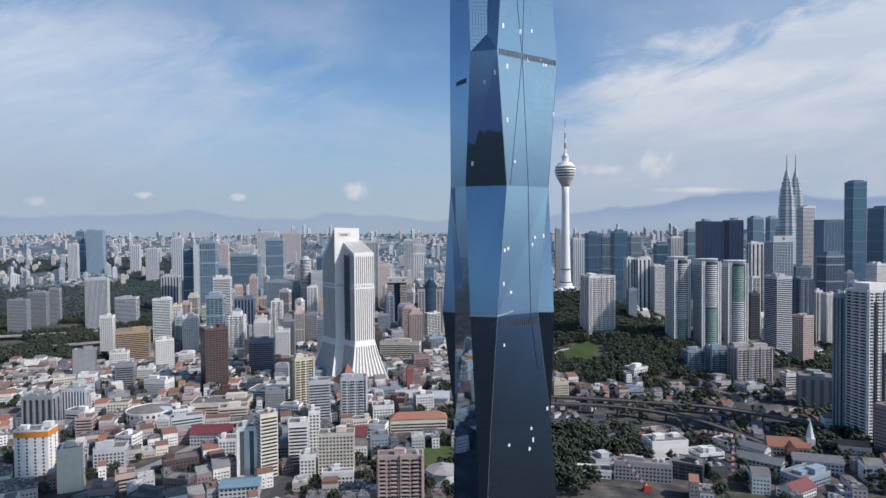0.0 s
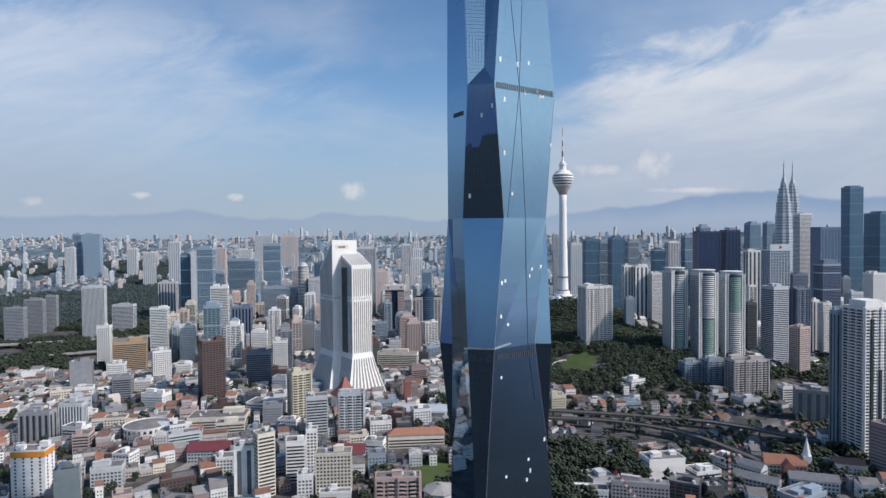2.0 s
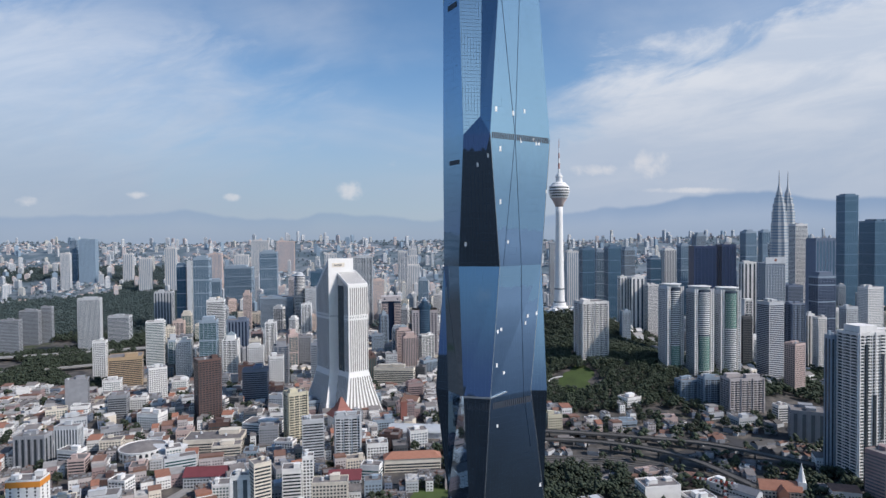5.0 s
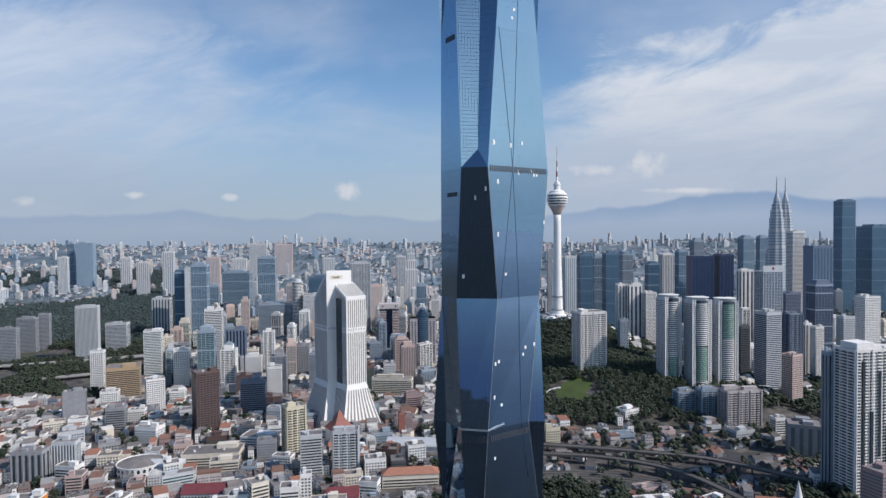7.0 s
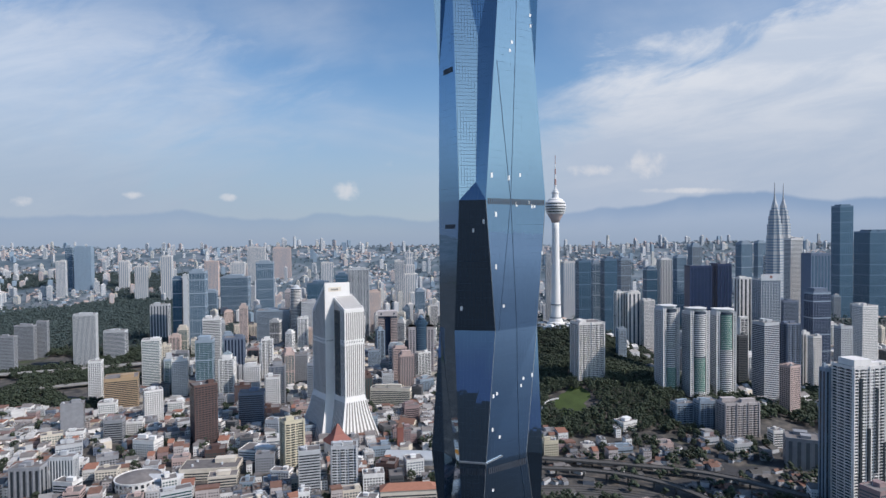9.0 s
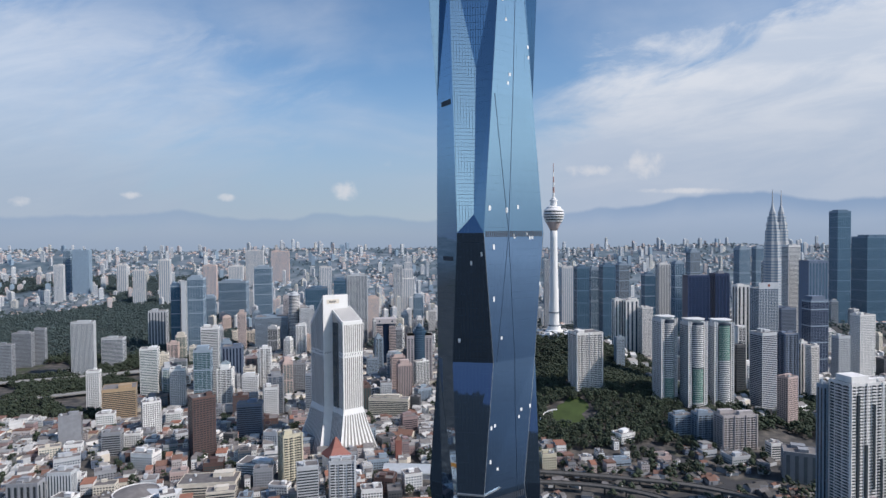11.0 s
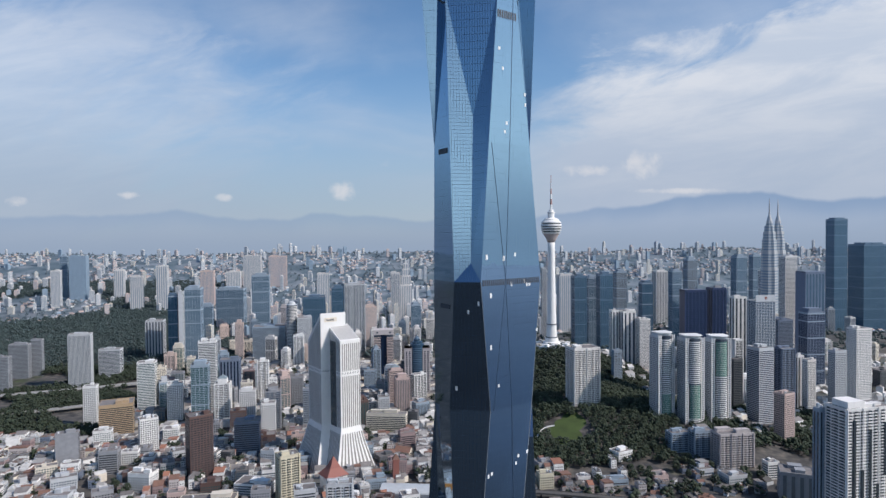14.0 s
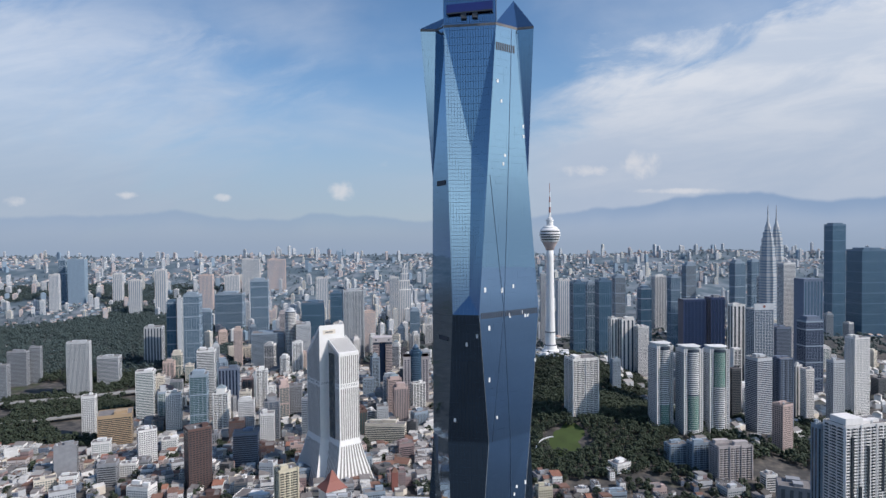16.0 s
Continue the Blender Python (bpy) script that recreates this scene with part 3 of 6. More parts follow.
    for x, z in ((-2.2, 347), (8.3, 346), (15.6, 348), (13.3, 331), (21.2, 332), (23.3, 330), (24.9, 330), (0.2, 325), (0.3, 295), (5.0, 272), (30.2, 302), (17.2, 228), (6.3, 466), (8.6, 455), (10.7, 424), (9.6, 419),
                 (22.9, 436), (22.6, 442), (-1.8, 221), (0.2, 222), (15.7, 224), (-2.6, 202), (1.6, 197), (23.1, 229), (-2.5, 167), (0.3, 108), (13.2, 103), (15.6, 108), (14.4, 115), (24.9, 125)):
        w, h = rng.choice((1.0, 1.2)), rng.choice((1.8, 2.2, 2.8))
        film([face_point(x, z - h / 2, 0.13), face_point(x + w, z - h / 2, 0.13), face_point(x + w, z + h / 2, 0.13), face_point(x, z + h / 2, 0.13)])
    for u, z in ((0.48, 316), (0.84, 321), (0.13, 271)):
        film(between("a", "b", z - 1.3, z + 1.1, 258, 333, u, u + 0.06, front * 2))
    return tower


skyscraper = make_skyscraper()


# ---------------------------------------------------------------- landmarks
def make_bank_tower():
    """Two interlocked white square shafts with raked tops and flared feet, ribbed faces."""
    turn = 35.0
    root = thing("bank_tower", -165.0, 944, 0, turn, "white ribbed office tower with raked tops and flared foot", "office tower")
    # local frame: the origin is the front corner of the rear shaft; +x along its right-hand face, +y along its left-hand face
    def shaft(x0, y0, sx, sy, tops, flare, lean):
        body = Shape()
        def ring(z, e):
            return [(x0 - e, y0 - e, z), (x0 + sx + e, y0 - e, z), (x0 + sx + e, y0 + sy + e, z), (x0 - e, y0 + sy + e, z)]
        base = [ring(0, flare), ring(22, flare * 0.66), ring(45, flare * 0.30), ring(70, 0)]
        body.loft(base + [[(p[0], p[1], h) for p, h in zip(ring(70, 0), tops)]])
        part("wall", body, M_TOWERWHITE, root)
        # ribs: dark slots between white piers on every face
        slots = Shape()
        def rib(face, u, z0, z1, e0, e1):
            length = sx if face in (0, 2) else sy
            w = 1.7
            def p(uu, z, e):
                e = e + 0.08
                k = (uu - length / 2) * (1 + 2 * (e - 0.08) / length)
                if face == 0: return (x0 + sx / 2 + k, y0 - e, z)
                if face == 1: return (x0 + sx + e, y0 + sy / 2 + k, z)
                if face == 2: return (x0 + sx / 2 - k, y0 + sy + e, z)
                return (x0 - e, y0 + sy / 2 - k, z)
            slots.poly([p(u, z0, e0), p(u + w, z0, e0), p(u + w, z1, e1), p(u, z1, e1)])
        def top_at(face, u):
            order = {0: (0, 1), 1: (1, 2), 2: (2, 3), 3: (3, 0)}[face]
            length = sx if face in (0, 2) else sy
            return tops[order[0]] + (tops[order[1]] - tops[order[0]]) * u / length
        for face in range(4):
            length = sx if face in (0, 2) else sy
            n = int((length - 5) / 2.85)
            for i in range(n):
                u = 2.6 + (length - 5.2) * i / (n - 1)
                if face == 0 and not lean:
                    continue
                rib(face, u, 3, 22, flare * 0.98, flare * 0.66)
                rib(face, u, 22, 45, flare * 0.66, flare * 0.30)
                rib(face, u, 45, 62, flare * 0.30, flare * 0.10)
                rib(face, u, 71, 148, 0, 0)
                rib(face, u, 156, max(158, top_at(face, u) - 5), 0, 0)
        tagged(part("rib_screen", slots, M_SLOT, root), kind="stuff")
        for z, e in ((66, 0.2), (151, 0.2)):
            belt = Shape()
            for face in range(4):
                length = sx if face in (0, 2) else sy
                n = int(length / 4.2)
                for i in range(n):
                    for k, (du, dz) in enumerate(((0, 0), (1.0, 1.4))):
                        u = 1.5 + (length - 3) * (i + 0.2) / n + du
                        a = {0: (x0 + u, y0 - 0.14), 1: (x0 + sx + 0.14, y0 + u), 2: (x0 + sx - u, y0 + sy + 0.14), 3: (x0 - 0.14, y0 + sy - u)}[face]
                        d = {0: (1.1, 0), 1: (0, 1.1), 2: (-1.1, 0), 3: (0, -1.1)}[face]
                        if z < 70:
                            continue
                        belt.poly([(a[0], a[1], z + dz), (a[0] + d[0], a[1] + d[1], z + dz), (a[0] + d[0], a[1] + d[1], z + dz + 1.6), (a[0], a[1], z + dz + 1.6)])
            if belt.v:
                tagged(part("belt_lattice", belt, GLASS["grey"], root), kind="stuff")
    shaft(0, 0, 42, 46, (241, 240, 210, 195), 18, False)
    shaft(15.0, -35.0, 33, 40, (202, 202, 221, 221), 18, True)
    ribs = Shape()
    for i in range(11):
        x = 17.5 + 28.2 * i / 10
        ribs.poly([(x - 0.8, -33.0, 203.1), (x + 0.8, -33.0, 203.1), (x + 0.8, 3.0, 220.2), (x - 0.8, 3.0, 220.2)])
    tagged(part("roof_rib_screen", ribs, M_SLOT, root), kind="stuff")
    strip = Shape()
    strip.box(14.88, -20.0, 60, 15.5, -1.0, 199)
    part("glazed_strip", strip, GLASS["dark"], root)
    sign = Shape()
    sign.box(6, -0.3, 227, 27, 0.2, 233.5)
    part("sign_board", sign, WALL["cream"], root, "pale sign board below the roof edge")
    letters = Shape()
    for i in range(7):
        letters.box(10 + i * 1.8, -0.5, 228.6, 11.2 + i * 1.8, -0.3, 231.4)
    part("sign_lettering", letters, WALL["dark"], root)
    hall = thing("entrance_hall", -136, 868, 0, 35, "low hall with steep dark red tiled hip roof", "hall")
    w, r = Shape(), Shape()
    w.box(-15, -13, -2, 15, 13, 25)
    r.loft([[(-17, -15, 25), (17, -15, 25), (17, 15, 25), (-17, 15, 25)], [(-8, -6.5, 35), (8, -6.5, 35), (8, 6.5, 35), (-8, 6.5, 35)], [(-1, -1, 49), (1, -1, 49), (1, 1, 49), (-1, 1, 49)]])
    part("wall", w, WALL["white"], hall)
    part("roof", r, M_PODRED, hall)
    return root


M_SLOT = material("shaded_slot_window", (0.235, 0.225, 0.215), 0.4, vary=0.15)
make_bank_tower()


def make_telecom_tower():
    x, y, base = 289.0, 1466.0, 99.0
    root = thing("telecom_tower", x, y, base, 0, "slender white telecom tower with striped pod and red-white mast", "tower")
    root.scale = (0.94, 0.94, 0.94)
    shaft = Shape()
    shaft.lathe([(14.5, 0), (13.0, 20), (11.4, 70), (10.2, 130), (9.3, 190), (8.9, 236), (8.9, 262)], 32)
    part("shaft", shaft, M_TOWERWHITE, root, smooth=True)
    foot = Shape()
    foot.lathe([(22, -6), (22, 3), (17, 5), (16, 14), (14.6, 14)], 32)
    part("foot", foot, M_TOWERWHITE, root)
    for z, r in ((14, 15.2), (47, 13.6)):
        s = Shape()
        s.lathe([(r - 0.5, z), (r, z), (r, z + 2.4), (r - 0.5, z + 2.4)], 32)
        part("collar", s, GLASS["grey"], root)
    cone = Shape()
    cone.lathe([(9.0, 254), (12.5, 262), (19.0, 274), (20, 276)], 32)
    part("pod_underside", cone, M_PODPINK, root, smooth=True)
    for i, (r0, r1) in enumerate(((21.5, 23.5), (24.0, 25.5), (25.8, 26.6), (26.4, 25.6))):
        z = 276 + i * 6.6
        s = Shape()
        s.lathe([(r0 - 2, z), (r0, z), (r1, z + 3.7), (r1 - 2, z + 3.7)], 40)
        part("pod_floor", s, M_TOWERWHITE, root)
        g = Shape()
        g.lathe([(r1 - 2.4, z + 3.7), (r1 - 2.2, z + 6.6)], 40)
        part("window_ring", g, GLASS["dark"], root)
    top = Shape()
    top.lathe([(24.8, 302.4), (25.0, 305), (19, 309.5), (17.5, 313), (12, 315), (8.5, 316), (8, 327), (9.5, 328), (9.5, 331), (6.5, 331.5), (6, 336), (4, 337)], 40)
    part("pod_roof", top, M_TOWERWHITE, root)
    z = 337.0
    for i, (r, h) in enumerate(((3.0, 12), (2.6, 14), (2.2, 12), (1.7, 14), (1.3, 12), (0.8, 22))):
        s = Shape()
        s.lathe([(r, z), (r * 0.9, z + h)], 10)
        part("mast_section", s, M_MASTRED if i % 2 else M_TOWERWHITE, root)
        z += h
    deck = thing("terrace", x, y, base - 8, 0, "low visitor terrace with pale roofs round the tower foot", "building")
    s = Shape()
    s.lathe([(44, -4), (44, 5), (36, 7), (24, 7.5)], 28)
    part("terrace_wall", s, WALL["pale"], deck)
    for i in range(9):
        a = i * 0.7
        p = Shape()
        p.box(-7, -4, 5, 7, 4, 10)
        ob = part("pavilion", p, M_METALROOF if i % 2 else WALL["white"], deck)
        ob.location, ob.rotation_euler = (36 * math.cos(a), 36 * math.sin(a), 0), (0, 0, a)


make_telecom_tower()


def make_twin_tower(x, y, turn):
    root = thing("twin_tower", x, y, 0, turn, "stepped steel-and-glass tower with a slim spire", "skyscraper", "twin towers")
    tiers = [(0, 24.0, 250), (250, 22.0, 300), (300, 20.0, 335), (335, 17.0, 358), (358, 13.5, 376), (376, 9.0, 390)]
    for z0, r, z1 in tiers:
        def star(rad):
            return [(rad * (1.0 if i % 2 == 0 else 0.88) * math.cos(math.pi * i / 8), rad * (1.0 if i % 2 == 0 else 0.88) * math.sin(math.pi * i / 8)) for i in range(16)]
        s = Shape()
        s.loft([[(px, py, z0) for px, py in star(r)], [(px, py, z1) for px, py in star(r)]])
        tier = part("tier", s, M_STAINLESS, root)
        bands = Shape()
        n = int((z1 - z0) / 8.4)
        for i in range(n):
            z = z0 + 8.4 * i + 3
            bands.loft([[(px, py, z) for px, py in star(r + 0.25)], [(px, py, z + 3.6) for px, py in star(r + 0.25)]])
        if n:
            tagged(part("window_field", bands, GLASS["farglass"], tier), kind="stuff")
    s = Shape()
    s.lathe([(8, 390), (6, 398), (3.2, 408), (2.4, 412), (3.0, 414), (2.0, 418), (1.5, 440), (0.5, 458)], 12)
    part("spire", s, M_STAINLESS, root)
    return root


twin = make_twin_tower(1023.0, 1850, 10)
copy_thing(twin, pose(1066, 1880, 0, 0, 0, 10))
bridge = thing("sky_bridge", 1044, 1866, 176, 34, "steel sky bridge between the twin towers", "bridge")
s = Shape()
s.box(-14, -3, 0, 14, 3, 8)
part("deck", s, M_STAINLESS, bridge)


# ---------------------------------------------------------------- buildings
TAKEN = []
TANK = Shape()
TANK.lathe([(1.6, 0), (1.6, 2.6), (1.2, 3.0)], 10)
TANK = TANK.mesh("water_tank", [WALL["pale"]])


def side_frames(w, d):
    """Origin corner, direction and length of the four faces, counter-clockwise from the front."""
    return (((-w / 2, -d / 2), (1, 0), w, (0, -1)), ((w / 2, -d / 2), (0, 1), d, (1, 0)), ((w / 2, d / 2), (-1, 0), w, (0, 1)), ((-w / 2, d / 2), (0, -1), d, (-1, 0)))


def face_box(s, side, u0, u1, z0, z1, proud, slot=0, sink=0.05):
    (ox, oy), (dx, dy), _, (nx, ny) = side
    xs = sorted((ox + dx * u0 + nx * proud, ox + dx * u1 - nx * sink))
    ys = sorted((oy + dy * u0 + ny * proud, oy + dy * u1 - ny * sink))
    s.box(xs[0], ys[0], z0, xs[1], ys[1], z1, slot)


def face_quad(s, side, u0, u1, z0, z1, proud):
    """A flat pane set just proud of a face."""
    (ox, oy), (dx, dy), _, (nx, ny) = side
    a, c = (ox + dx * u0 + nx * proud, oy + dy * u0 + ny * proud), (ox + dx * u1 + nx * proud, oy + dy * u1 + ny * proud)
    s.poly([(*a, z0), (*c, z0), (*c, z1), (*a, z1)])


def window_row(w, d, style, pitch, height, proud=0.10, blank=(), slim=0.32):
    s = Shape()
    for k, side in enumerate(side_frames(w, d)):
        if k in blank:
            continue
        length = side[2]
        if style == "bands":
            face_quad(s, side, 0.8, length - 0.8, 0, height, proud)
        else:
            n = max(1, int((length - 1.2) / pitch))
            step = (length - 1.2) / n
            for i in range(n):
                u = 0.6 + step * (i + 0.5)
                face_quad(s, side, u - step * slim, u + step * slim, 0, height, proud)
    return s


def building(x, y, w, d, h, turn=0, style="grid", wall="white", glass="dark", label="", floor=3.4, pitch=3.2, roof="flat", blank=(), base=None,
             single=True, name="building", group="", crown=None, category="building", slim=0.30):
    """A block with parapet, roof plant and rows of windows; each row is one part where the block is near enough to tell them apart."""
    z = gz(x, y) if base is None else base
    TAKEN.append((x, y, 0.5 * math.hypot(w, d)))
    root = thing(name, x, y, z - 1.0, turn, label, category, group)
    rng = random.Random(int(x * 7 + y * 3 + h))
    wm, gm = WALL[wall], GLASS[glass]
    body = Shape()
    body.box(-w / 2, -d / 2, 0, w / 2, d / 2, h)
    shell = part("wall", body, gm if style == "glass" else wm, root)
    floors = max(1, int((h - 2.5) / floor))
    if style in ("grid", "bands", "balcony"):
        row = window_row(w, d, "bands" if style == "bands" else "grid", pitch, floor * (0.5 if style == "bands" else 0.52), blank=blank, slim=slim)
        if single:
            me = row.mesh("storey_glazing", [gm])
            for i in range(floors):
                tagged(part("storey_glazing", me, gm, root, at=(0, 0, 2.2 + i * floor)), kind="stuff")
        else:
            allrows = Shape()
            for i in range(floors):
                n = len(allrows.v)
                allrows.v += [(px, py, pz + 2.2 + i * floor) for px, py, pz in row.v]
                allrows.f += [tuple(n + j for j in f) for f in row.f]
            allrows.m = [0] * len(allrows.f)
            tagged(part("window_field", allrows, gm, root), kind="stuff")
    if style == "balcony":
        # flat dark panes stand for the shade in each balcony recess
        open_bay, slabs = Shape(), Shape()
        for side in side_frames(w, d):
            length = side[2]
            n = max(1, int(length / 8))
            for i in range(n):
                face_quad(open_bay, side, length * (i + 0.14) / n, length * (i + 0.60) / n, 1.2, floor - 0.15, 0.2)
        bay_row = open_bay.mesh("balcony_opening", [gm])
        for side in side_frames(w, d):
            length = side[2]
            n = max(1, int(length / 8))
            for i in range(n):
                u0, u1 = length * (i + 0.12) / n, length * (i + 0.62) / n
                face_box(slabs, side, u0, u1, 0, 1.15, 1.2)
        if single:
            me = slabs.mesh("balcony_tier", [wm])
            for i in range(floors):
                tagged(part("balcony_tier", me, wm, root, at=(0, 0, 1.2 + i * floor)), kind="stuff")
                tagged(part("balcony_opening", bay_row, gm, root, at=(0, 0, 1.2 + i * floor)), kind="stuff")
        else:
            allrows = Shape()
            for i in range(floors):
                n = len(allrows.v)
                allrows.v += [(px, py, pz + 1.2 + i * floor) for px, py, pz in slabs.v]
                allrows.f += [tuple(n + j for j in f) for f in slabs.f]
            allrows.m = [0] * len(allrows.f)
            deep = Shape()
            for i in range(floors):
                n = len(deep.v)
                deep.v += [(px, py, pz + 1.2 + i * floor) for px, py, pz in open_bay.v]
                deep.f += [tuple(n + j for j in f) for f in open_bay.f]
            deep.m = [0] * len(deep.f)
            tagged(part("balcony_opening", deep, gm, root), kind="stuff")
            tagged(part("balcony_tier", allrows, wm, root), kind="stuff")
        for side in side_frames(w, d):
            n = max(1, int(side[2] / 17))
            for i in range(n + 1):
                u = min(side[2] - 0.9, max(0.1, side[2] * i / n))
                pier = Shape()
                face_box(pier, side, u - 0.1, u + 0.7, 0, h + 0.6, 1.35)
                part("pier", pier, wm, root)
    if style == "fins":
        slot = Shape()
        for side in side_frames(w, d):
            n = max(2, int(side[2] / pitch))
            step = side[2] / n
            for i in range(n):
                face_quad(slot, side, step * (i + 0.30), step * (i + 0.74), 2.5, h - 3.5, 0.10)
        tagged(part("window_strip", slot, gm, root), kind="stuff")
        fin = Shape()
        for side in side_frames(w, d):
            n = max(2, int(side[2] / pitch))
            step = side[2] / n
            for i in range(n + 1):
                u = min(max(step * i, 0.25), side[2] - 0.25)
                face_box(fin, side, u - 0.25, u + 0.25, 0, h - 2.5, 0.55)
        tagged(part("fin_screen", fin, wm, root), kind="stuff")
    if style == "glass":
        frame_bars = Shape()
        for i in range(floors + 1):
            z0 = 1.5 + i * floor
            for side in side_frames(w, d):
                face_quad(frame_bars, side, 0, side[2], z0, z0 + 0.95, 0.12)
        tagged(part("spandrel_grid", frame_bars, wm, root), kind="stuff")
        uprights = Shape()
        for side in side_frames(w, d):
            n = max(2, int(side[2] / (pitch * 2)))
            for i in range(n + 1):
                u = min(max(side[2] * i / n, 0.3), side[2] - 0.3)
                face_box(uprights, side, u - 0.4, u + 0.4, 0, h, 0.25)
        tagged(part("mullion_grid", uprights, wm, root), kind="stuff")
        if h > 70 and crown is None:
            band_colour = WALL["bluegrey"] if rng.random() < 0.4 else wm
            levels = [(k * 38.0, k * 38.0 + 2.4) for k in range(1, int(h / 38) + 1) if k * 38 < h - 12] + [(h - 5.0, h - 1.2)]
            for z0, z1 in levels:
                band = Shape()
                for side in side_frames(w, d):
                    face_box(band, side, 0, side[2], z0, z1, 0.4)
                part("plant_floor_band", band, band_colour, root)
            step_top = Shape()
            k = rng.uniform(0.5, 0.8)
            step_top.box(-w / 2 * k, -d / 2 * k, h, w / 2 * k, d / 2 * k, h + rng.uniform(5, 10))
            part("roof_storey", step_top, wm, root)
    if h > 45 and crown is None and group and style in ("grid", "bands", "balcony", "fins") and rng.random() < 0.6:
        k = rng.uniform(0.45, 0.75)
        rise = rng.uniform(4, 9)
        step_top = Shape()
        step_top.box(-w / 2 * k, -d / 2 * k, h, w / 2 * k, d / 2 * k, h + rise)
        step_top.box(-w / 2 * k - 0.4, -d / 2 * k - 0.4, h + rise, w / 2 * k + 0.4, d / 2 * k + 0.4, h + rise + 0.5)
        part("penthouse", step_top, wm, root)
        if rng.random() < 0.45:
            cap = Shape()
            cap.loft([[(sx * w / 2 * k, sy * d / 2 * k, h + rise + 0.5) for sx, sy in ((-1, -1), (1, -1), (1, 1), (-1, 1))],
                      [(sx * 0.4, sy * 0.4, h + rise + 0.5 + min(w, d) * 0.3) for sx, sy in ((-1, -1), (1, -1), (1, 1), (-1, 1))]])
            part("roof_cap", cap, rng.choice((M_METALROOF, M_BLUEROOF, M_ROOFGREY)), root)
    # parapet and roof
    para = Shape()
    for side in side_frames(w, d):
        face_box(para, side, 0, side[2], h - 1.0, h + 1.1, 0.18, sink=0.35)
    part("parapet", para, wm, root)
    if roof == "hip":
        r = Shape()
        e, rise = 1.0, min(w, d) * 0.32
        k = min(w, d) / 2 - 0.4
        r.loft([[(-w / 2 - e, -d / 2 - e, h + 1), (w / 2 + e, -d / 2 - e, h + 1), (w / 2 + e, d / 2 + e, h + 1), (-w / 2 - e, d / 2 + e, h + 1)],
                [(-w / 2 + k, -d / 2 + k, h + 1 + rise), (w / 2 - k, -d / 2 + k, h + 1 + rise), (w / 2 - k, d / 2 - k, h + 1 + rise), (-w / 2 + k, d / 2 - k, h + 1 + rise)]])
        part("roof", r, {"orange": M_TILE}.get(crown, M_TILE), root)
    else:
        deck = Shape()
        deck.box(-w / 2 + 0.4, -d / 2 + 0.4, h, w / 2 - 0.4, d / 2 - 0.4, h + 0.25)
        part("roof", deck, M_ROOFGREY, root)
        for _ in range(1 if w * d < 500 else 2):
            pw, pd, ph = w * rng.uniform(0.18, 0.42), d * rng.uniform(0.2, 0.45), rng.uniform(2.6, 5.5)
            px, py = rng.uniform(-0.5, 0.5) * (w - pw - 2), rng.uniform(-0.5, 0.5) * (d - pd - 2)
            p = Shape()
            p.box(px - pw / 2, py - pd / 2, h + 0.2, px + pw / 2, py + pd / 2, h + ph)
            p.box(px - pw / 2 - 0.3, py - pd / 2 - 0.3, h + ph, px + pw / 2 + 0.3, py + pd / 2 + 0.3, h + ph + 0.35)
            part("plant_room", p, wm if wall != "navy" else WALL["grey"], root)
        if single:
            for _ in range(rng.randint(1, 3)):
                part("water_tank", TANK, None, root, at=(rng.uniform(-0.4, 0.4) * w, rng.uniform(-0.4, 0.4) * d, h + 0.2))
    if crown == "stepped":
        for i, (k, hh) in enumerate(((0.72, 9), (0.5, 17), (0.25, 26))):
            s = Shape()
            s.box(-w / 2 * k, -d / 2 * k, h, w / 2 * k, d / 2 * k, h + hh)
            part("crown_step", s, gm if i % 2 else wm, root)
    if crown == "orange":
        s = Shape()
        for side in side_frames(w, d):
            face_box(s, side, 0, side[2], h - 6, h - 0.5, 0.25)
        part("painted_band", s, M_ORANGE, root, "orange painted band under the roof")
    if crown == "strips":
        front = side_frames(w, d)[0]
        for u, z0, z1 in ((0.30, 0.05, 0.60), (0.46, 0.30, 0.86), (0.62, 0.12, 0.50), (0.78, 0.55, 0.90), (0.12, 0.02, 0.93)):
            s = Shape()
            face_box(s, front, w * u, w * u + 3.2, h * z0, h * z1, 1.62)
            part("dark_strip", s, GLASS["dark"], root)
        s = Shape()
        s.box(-w * 0.46, -d * 0.45, h + 1, -w * 0.1, d * 0.3, h + 8)
        part("roof_block", s, wm, root)
    if crown == "green":
        front = side_frames(w, d)[0]
        for u, z0, z1 in ((0.62, 0.02, 0.55), (0.62, 0.62, 0.97)):
            s = Shape()
            face_box(s, front, w * u, w * u + 4.5, h * z0, h * z1, 1.62)
            part("tinted_strip", s, WALL["green"], root, "strip of green tinted glazing")
        for u in (0.10, 0.44, 0.90):
            s = Shape()
            face_box(s, front, w * u, w * u + 2.2, h * 0.02, h * 0.96, 1.62)
            part("dark_strip", s, GLASS["dark"], root)
        for u in (0.02, 0.5):
            s = Shape()
            s.box(-w / 2 + w * u, -d * 0.4, h + 1, -w / 2 + w * (u + 0.3), d * 0.2, h + 6)
            part("roof_block", s, wm, root)
    # left flank in a darker brown than the front
    if crown == "flank":
        s = Shape()
        face_box(s, side_frames(w, d)[3], 0.4, d - 0.4, 0, h - 1.2, 0.15)
        part("flank_cladding", s, WALL["brown"], root, "dark brown flank")
    if crown == "frame":
        s = Shape()
        s.box(-w / 2 - 0.6, -d / 2 - 0.7, 0, -w / 2 + 1.6, d / 2, h + 3)
